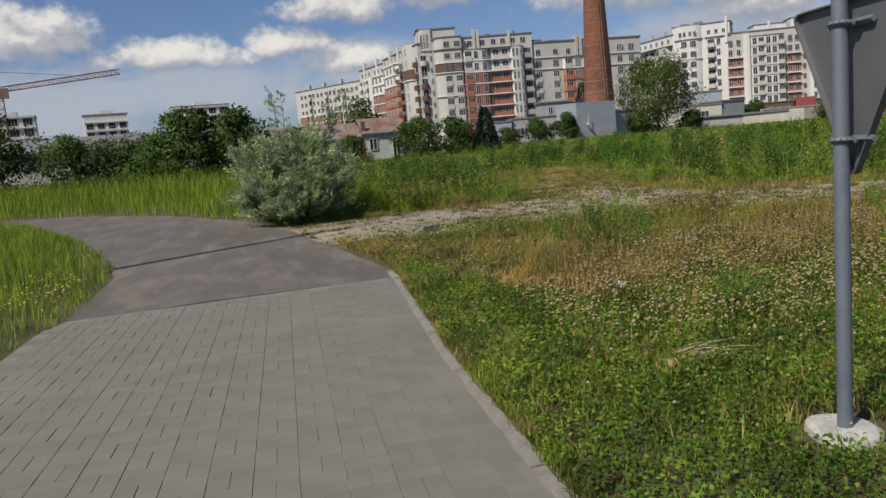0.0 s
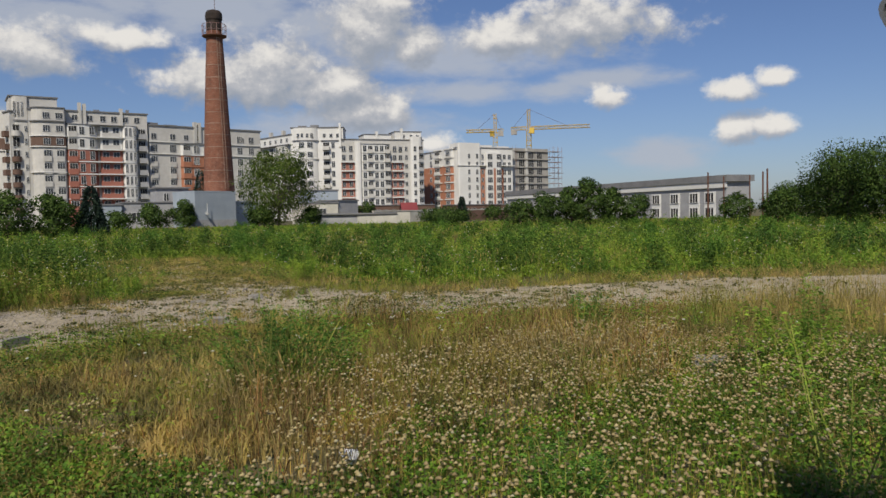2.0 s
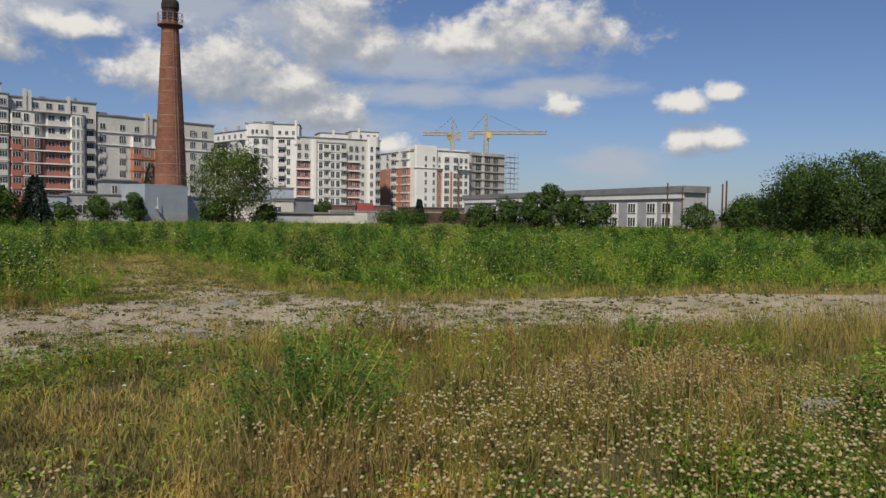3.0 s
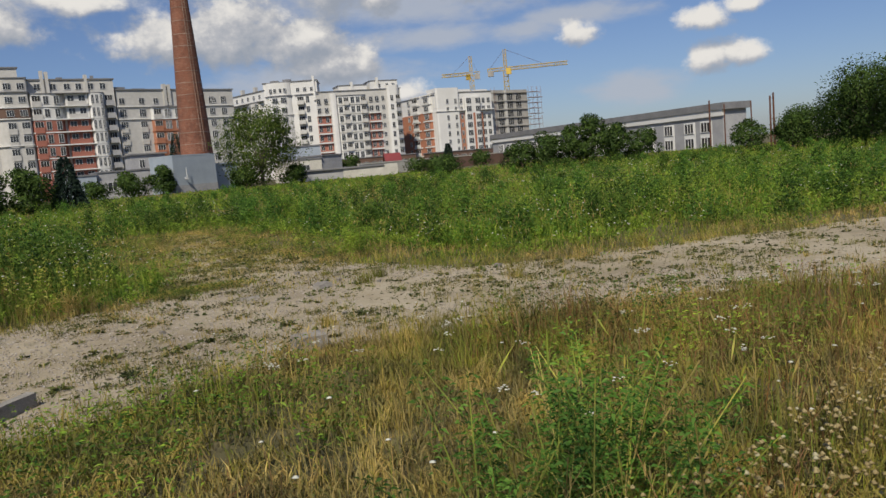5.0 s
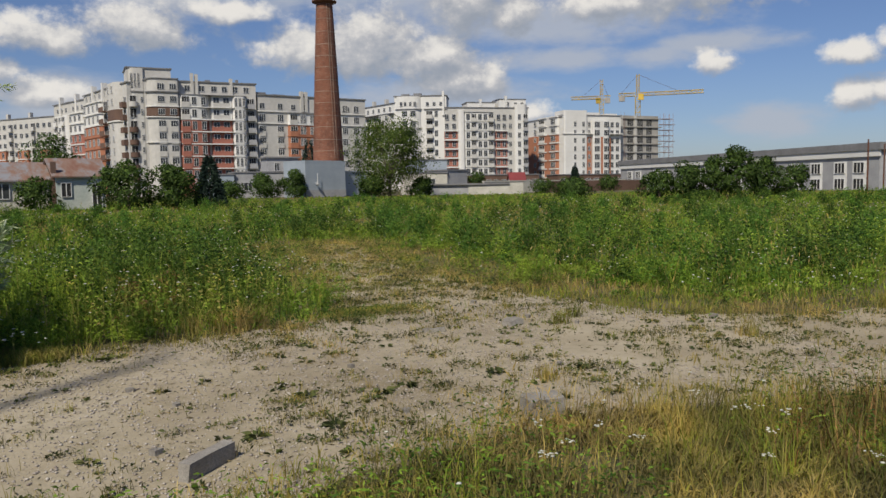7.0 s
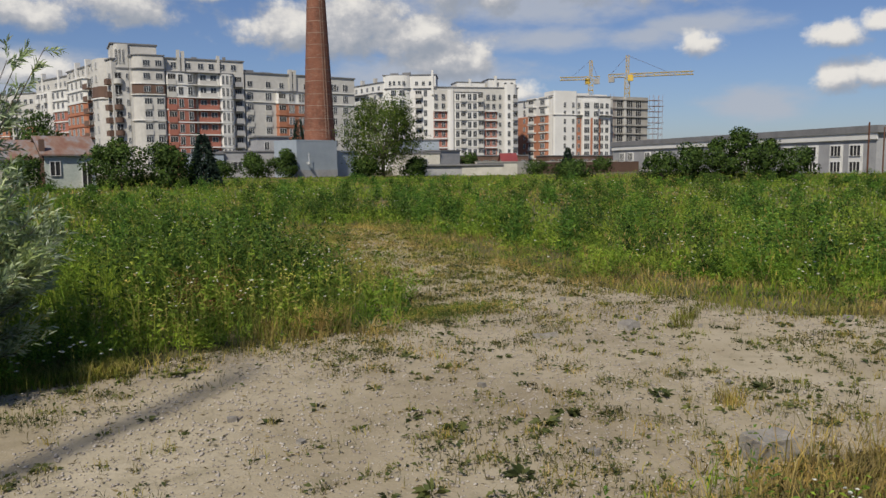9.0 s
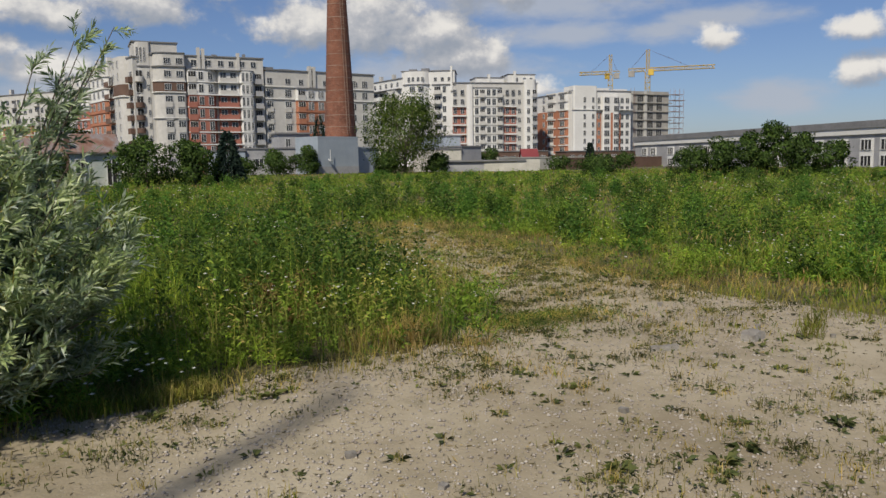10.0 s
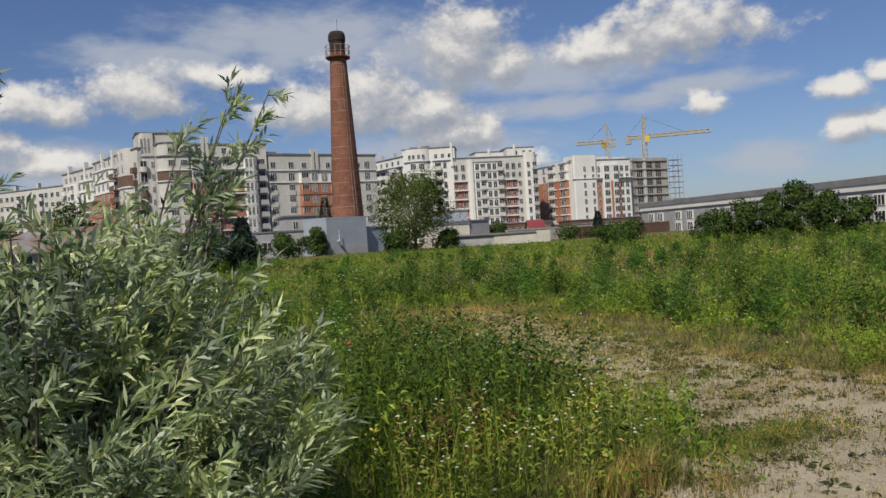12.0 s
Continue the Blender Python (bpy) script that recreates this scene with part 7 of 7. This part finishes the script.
t = thing("straw_wisp", "wisp of bleached dead grass lying on the lawn", "dead grass", at=(0.93, 4.38, 0.06))
k = 80
v, f = leaf_quads(np.stack([rng.normal(0, 0.05, k), rng.normal(0, 0.03, k), rng.uniform(0, 0.07, k)], 1), np.stack([np.ones(k), rng.normal(0.0, 0.2, k), rng.uniform(-0.02, 0.22, k)], 1), rng.uniform(0.12, 0.46, k), 0.006, 0.1)
tagged(new("blades", mesh_from("blades", v, [f], [M["palestraw"]])), kind="stuff").parent = t
bm = bmesh.new()
bmesh.ops.create_icosphere(bm, subdivisions=2, radius=0.06)
for vt in bm.verts:
    vt.co = Vector((vt.co.x * 1.5, vt.co.y, vt.co.z * 0.7)) + noise.noise_vector(vt.co * 14) * 0.03
part("root_clod", bm, M["litter"], t, "brown clod of roots").location = (-0.07, 0, 0)

# ---- shrubs and trees ----


SPRIGS = [(1.05, 0.15, 2.62), (0.82, 0.1, 2.3), (-0.18, 0.15, 2.68)]      # tallest shoots of the willow


def willow():
    cx, cy = -0.58, 16.85
    t = thing("willow_shrub", "dense grey-green narrow-leaved willow shrub beside the track", "shrub", at=(cx, cy, 0))
    bm = bmesh.new()
    tb, td, tl = [], [], []
    for i in range(320):
        tall = i < 10
        a = rng.uniform(0, 6.283)
        reach = rng.uniform(0.25, 1.36)
        top = max(0.5, 1.82 * math.sqrt(max(0.0, 1 - (reach / 1.58) ** 3)) * rng.uniform(0.72, 1.05))
        if rng.uniform() < 0.25:
            top *= rng.uniform(0.35, 0.7)
        if i >= 210:      # low shoots that sweep out over the ground
            a, reach, top = rng.uniform(-2.9, -0.5), rng.uniform(0.75, 1.3), rng.uniform(0.15, 0.95)
        if tall:
            sx, sy, top = SPRIGS[i % 3]
            sx, sy, top = sx + rng.normal(0, 0.12), sy + rng.normal(0, 0.12), top - rng.uniform(0, 0.35) * (i > 2)
            a, reach = math.atan2(sy, sx), math.hypot(sx, sy)
        if math.cos(a) > 0.2 and not tall:
            reach *= 0.97
        p0 = Vector((rng.normal(0, 0.12), rng.normal(0, 0.12), 0))
        p2 = Vector((math.cos(a) * reach, math.sin(a) * reach, top))
        p1 = Vector((math.cos(a) * reach * 0.6, math.sin(a) * reach * 0.6, top * 0.62))
        pts = [p0 * (1 - u) ** 2 + p1 * 2 * u * (1 - u) + p2 * u * u for u in np.linspace(0, 1, 7)]
        for k in range(6):
            beam(bm, pts[k], pts[k + 1], lerp(0.013, 0.003, k / 6), lerp(0.013, 0.003, (k + 1) / 6), 4)
        for j in range(22):
            u = rng.uniform(0.22, 1.0)
            b = p0 * (1 - u) ** 2 + p1 * 2 * u * (1 - u) + p2 * u * u
            ta = a + rng.normal(0, 1.1)
            d = Vector((math.cos(ta), math.sin(ta), rng.uniform(0.15, 1.5))).normalized()
            tb.append(b)
            td.append(d)
            tl.append(rng.uniform(0.12, 0.34) * (0.6 if tall else 1.0))
    tb, td, tl = np.array(tb), np.array(td), np.array(tl)
    tagged(part("branches", bm, M["bark"], t, "thin brown willow stems"), kind="stuff")
    bm = bmesh.new()
    for b, d, l in zip(tb[::3], td[::3], tl[::3]):
        beam(bm, b, b + d * l, 0.003, 0.0015, 3)
    tagged(part("twigs", bm, M["stalk"], t), kind="stuff")
    k = 17
    n = len(tb) * k
    u = np.tile(np.linspace(0.1, 1, k), len(tb)) * np.repeat(tl, k)
    D = np.repeat(td, k, 0)
    B = np.repeat(tb, k, 0) + D * u[:, None]
    side = unit(np.cross(D, rng.normal(size=(n, 3))))
    v, f = leaf_quads(B, D * 0.9 + side * rng.uniform(0.4, 0.9, (n, 1)), rng.uniform(0.06, 0.115, n), rng.uniform(0.011, 0.020, n), rng.uniform(0, 0.25, (n, 1)))
    ob = new("leaves", mesh_from("leaves", v, [f], [M["willow"]]))
    ob.parent = t
    tagged(ob, "silvery narrow willow leaves")


willow()


def leafy(name, label, cat, x, y, h, w, trunk, n, leaf, mat="tree", seed=0, clumps=26, group=""):
    """A tree or shrub: a tapered trunk with limbs and a crown of uneven leaf clumps."""
    r = np.random.default_rng(100 + seed)
    n, leaf, clumps = int(n * 1.15), leaf * 0.92, int(clumps * 1.3)
    t = thing(name, label, cat, group, at=(x, y, 0))
    bm = bmesh.new()
    cz0 = max(trunk, 0.05 * h)
    hub = Vector((0, 0, lerp(cz0, h, 0.35)))
    rad = 0.022 * h + 0.02
    lean = Vector((r.normal(0, 0.03) * h, r.normal(0, 0.03) * h, 0))
    beam(bm, (0, 0, -0.1), hub * 0.5 + lean * 0.5, rad, rad * 0.8, 8)
    beam(bm, hub * 0.5 + lean * 0.5, hub + lean, rad * 0.8, rad * 0.55, 8)
    C, S = [], []
    for i in range(clumps):
        u = (i + 0.5) / clumps
        z = lerp(cz0 + 0.08 * h, h * 0.93, u ** 0.85) * r.uniform(0.92, 1.06)
        f = (z - cz0) / (h - cz0)
        prof = math.sin(math.pi * min(max(0.16 + 0.8 * f, 0), 1)) ** 0.7
        a, q = r.uniform(0, 6.283), math.sqrt(r.uniform(0.05, 1)) * w / 2 * prof * 0.85
        c = Vector((math.cos(a) * q, math.sin(a) * q, z))
        C.append(c)
        S.append(r.uniform(0.11, 0.24) * w * (0.7 + 0.5 * prof))
        if i % 2 == 0:
            beam(bm, hub * r.uniform(0.5, 1.0) + lean * 0.7, c, rad * 0.35, rad * 0.08, 5)
    part("trunk", bm, M["bark"], t)
    C, S = np.array(C), np.array(S)
    pick = r.integers(0, clumps, n)
    dirs = unit(r.normal(size=(n, 3)))
    p = C[pick] + dirs * (S[pick] * r.uniform(0.35, 1.05, n) ** 0.6)[:, None] * np.array([1, 1, 0.75])
    p[:, 2] = np.maximum(p[:, 2], 0.05)
    v, f = leaf_quads(p, dirs + r.normal(0, 0.8, (n, 3)), leaf * r.uniform(0.6, 1.4, n), leaf * r.uniform(0.35, 0.7, n), 0.15)
    out = unit(dirs * 0.8 + unit(p - np.array([[0, 0, h * 0.35]])) * 0.7 + np.array([[0, 0, 0.25]]) + r.normal(0, 0.22, (n, 3)))
    q = v.reshape(n, 4, 3)
    flip = np.einsum("ij,ij->i", np.cross(q[:, 1] - q[:, 0], q[:, 3] - q[:, 0]), out) < 0
    f[flip] = f[flip][:, ::-1]
    me = mesh_from("crown", v, [f], [M[mat]])
    me.normals_split_custom_set_from_vertices(np.repeat(out, 4, 0).tolist())
    ob = new("crown", me)
    ob.parent = t
    return t


def spruce(x, y, h, w, seed, label):
    r = np.random.default_rng(300 + seed)
    t = thing("spruce", label, "tree", at=(x, y, 0))
    part("trunk", beam(bmesh.new(), (0, 0, -0.1), (0, 0, h * 0.95), 0.02 * h, 0.01, 8), M["bark"], t)
    n = 5200
    u = r.uniform(0, 1, n) ** 0.7
    tier = np.floor(u * 11) / 11
    z = h * (0.04 + 0.95 * (1 - u))
    rad = w / 2 * (0.12 + 0.88 * (tier * 0.75 + u * 0.25)) * r.uniform(0.45, 1.05, n)
    a = np.floor(r.uniform(0, 13, n)) / 13 * 6.283 + tier * 9 + r.normal(0, 0.1, n)
    v, f = leaf_quads(np.stack([np.cos(a) * rad, np.sin(a) * rad, z], 1), np.stack([np.cos(a), np.sin(a), r.uniform(-0.7, 0.3, n)], 1), r.uniform(0.25, 0.5, n), r.uniform(0.06, 0.14, n), 0.2)
    ob = new("crown", mesh_from("crown", v, [f], [M["spruce"]]))
    ob.parent = t


# the tree by the metal shed
leafy("broad_tree", "round-crowned young deciduous tree beside the metal shed", "tree", 53.9, 101.6, 10.9, 10.6, 0.3, 16000, 0.30, "tree", 1, 44)
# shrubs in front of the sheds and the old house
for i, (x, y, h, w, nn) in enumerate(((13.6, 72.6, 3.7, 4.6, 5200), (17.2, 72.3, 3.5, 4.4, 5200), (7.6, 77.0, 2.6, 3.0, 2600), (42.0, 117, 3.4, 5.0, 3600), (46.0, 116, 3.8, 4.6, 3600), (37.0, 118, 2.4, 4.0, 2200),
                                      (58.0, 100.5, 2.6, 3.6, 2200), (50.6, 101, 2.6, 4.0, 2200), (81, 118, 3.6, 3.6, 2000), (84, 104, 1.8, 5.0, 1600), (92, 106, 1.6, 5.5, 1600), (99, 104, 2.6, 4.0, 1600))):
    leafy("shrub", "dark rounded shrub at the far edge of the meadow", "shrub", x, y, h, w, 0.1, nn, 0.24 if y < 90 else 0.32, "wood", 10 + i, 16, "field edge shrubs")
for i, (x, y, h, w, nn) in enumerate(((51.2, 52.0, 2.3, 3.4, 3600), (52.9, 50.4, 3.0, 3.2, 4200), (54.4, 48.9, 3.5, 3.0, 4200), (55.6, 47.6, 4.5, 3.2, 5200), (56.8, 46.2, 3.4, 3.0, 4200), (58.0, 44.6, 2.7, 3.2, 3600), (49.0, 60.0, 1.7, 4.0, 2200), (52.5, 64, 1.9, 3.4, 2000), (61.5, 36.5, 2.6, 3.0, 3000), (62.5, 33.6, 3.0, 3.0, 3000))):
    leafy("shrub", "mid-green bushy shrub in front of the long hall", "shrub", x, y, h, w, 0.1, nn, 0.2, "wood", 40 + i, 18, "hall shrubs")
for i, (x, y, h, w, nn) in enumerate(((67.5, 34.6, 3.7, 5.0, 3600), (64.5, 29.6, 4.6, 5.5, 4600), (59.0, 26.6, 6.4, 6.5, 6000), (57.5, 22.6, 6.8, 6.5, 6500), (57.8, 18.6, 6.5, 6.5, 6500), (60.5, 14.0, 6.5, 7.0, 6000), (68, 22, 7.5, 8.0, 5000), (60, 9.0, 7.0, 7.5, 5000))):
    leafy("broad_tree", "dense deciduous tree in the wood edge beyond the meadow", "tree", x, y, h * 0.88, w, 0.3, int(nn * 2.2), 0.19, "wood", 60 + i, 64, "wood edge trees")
leafy("shrub", "pale silvery shrub before the wood edge", "shrub", 52.0, 16.0, 3.2, 4.0, 0.1, 3600, 0.18, "willow", 75, 16)
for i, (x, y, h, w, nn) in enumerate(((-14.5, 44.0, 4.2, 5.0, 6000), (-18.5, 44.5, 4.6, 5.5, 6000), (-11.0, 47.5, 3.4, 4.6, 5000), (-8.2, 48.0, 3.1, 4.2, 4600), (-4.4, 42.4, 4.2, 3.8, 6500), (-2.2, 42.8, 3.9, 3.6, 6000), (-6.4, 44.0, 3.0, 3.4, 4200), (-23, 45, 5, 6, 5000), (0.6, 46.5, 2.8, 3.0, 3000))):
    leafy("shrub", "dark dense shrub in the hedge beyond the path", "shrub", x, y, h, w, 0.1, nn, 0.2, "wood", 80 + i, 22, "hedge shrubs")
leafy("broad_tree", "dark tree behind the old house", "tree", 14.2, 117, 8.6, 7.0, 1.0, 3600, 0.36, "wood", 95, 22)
spruce(20.3, 73.6, 4.4, 2.6, 1, "small blue-grey spruce beside dark shrubs")
spruce(61.4, 144.8, 10.6, 5.2, 2, "dark spruce behind the chimney shed")
spruce(98.5, 112, 4.6, 2.4, 3, "small dark spruce by the boundary wall")

# ---- paving: kerb stones and blocks, each a piece ----


def kerb_line(q):
    return np.interp(q, [-4, 3.2, 4.33, 5.4, 6.45, 7.4, 8.63], [-0.22, -0.2, -0.17, -0.14, -0.07, 0.0, 0.08])


def kerb_run():
    ys = np.arange(1.0, 8.6, 0.5)
    xe = lambda q: float(kerb_line(q))
    bm = bmesh.new()
    box(bm, -0.084, -0.004, 0.004, 0.494, -0.1, 0.024)
    bmesh.ops.bevel(bm, geom=bm.edges[:], offset=0.008, segments=1)
    me = bpy.data.meshes.new("kerb_stone")
    bm.to_mesh(me)
    bm.free()
    me.materials.append(M["kerb"])
    for q in ys:
        ob = new("kerb_stone", me)
        ob.parent = pavement
        ob.matrix_local = pose(xe(q) + rng.normal(0, 0.004), q, rng.normal(0.003, 0.003), 0, rng.normal(0, 1.2), -math.degrees(math.atan2(xe(q + 0.5) - xe(q), 0.5)))


kerb_run()


def block_paving():
    """Basket-weave of 20 x 10 cm blocks, in rows that run along the path."""
    rows = ((0.0485, 0.0985, -0.05), (0.0485, 0.0985, -0.0025), (0.0474, 0.0974, 0.0))
    cell = np.array([(sx * w, sy * d, z) for w, d, z in rows for sx, sy in ((-1, -1), (1, -1), (1, 1), (-1, 1))])
    quads = [(3, 2, 1, 0), (8, 9, 10, 11)] + [(r + i, r + (i + 1) % 4, r + 4 + (i + 1) % 4, r + 4 + i) for r in (0, 4) for i in range(4)]
    me = mesh_from("paving_block", cell, [np.array(quads)], [M["paver"]], True)
    V, F, count, made = [], [], 0, 0
    tilt = math.radians(-1.6)
    for i in range(-24, 6):
        for j in range(-20, 50):
            cx, cy = i * 0.2 + 0.1, j * 0.2 + 0.1
            for s in (-0.05, 0.05):
                across = (i + j) % 2
                ox, oy = (cx, cy + s) if across else (cx + s, cy)
                X, Y = ox * math.cos(tilt) - oy * math.sin(tilt) - 0.32, ox * math.sin(tilt) + oy * math.cos(tilt)
                e = edge_distance(np.array([X]), np.array([Y]), PAVED)[0]
                limit = kerb_line(Y) - 0.088
                if (e > -0.07 and X < -1.5) or X > limit + 0.06 or not inside(np.array([X]), np.array([Y]), PAVED)[0] or (Y > 8 and e > -0.07 and X < limit - 0.1):
                    continue
                z, ang = 0.0195 + rng.normal(0, 0.0009), tilt + (math.pi / 2 if across else 0) + rng.normal(0, 0.006)
                if -2.25 < X < limit - 0.13 and 3.05 < Y < 5.85 and made < 300:
                    ob = new("paving_block", me)
                    ob.parent = pavement
                    ob.matrix_local = Matrix.Translation((X, Y, z)) @ Matrix.Rotation(ang, 4, "Z")
                    made += 1
                else:
                    c, sn = math.cos(ang), math.sin(ang)
                    R = np.array([[c, -sn, 0], [sn, c, 0], [0, 0, 1]])
                    block = cell @ R.T + np.array([X, Y, z])
                    block[:, 0] = np.minimum(block[:, 0], kerb_line(block[:, 1]) - 0.088)
                    V.append(block)
                    F.append(np.array(quads) + count * len(cell))
                    count += 1
    ob = new("paving_blocks", mesh_from("paving_blocks", np.concatenate(V), [np.concatenate(F)], [M["paver_rest"]], True))
    ob.parent = pavement
    tagged(ob, "grey concrete paving blocks", kind="stuff")


block_paving()
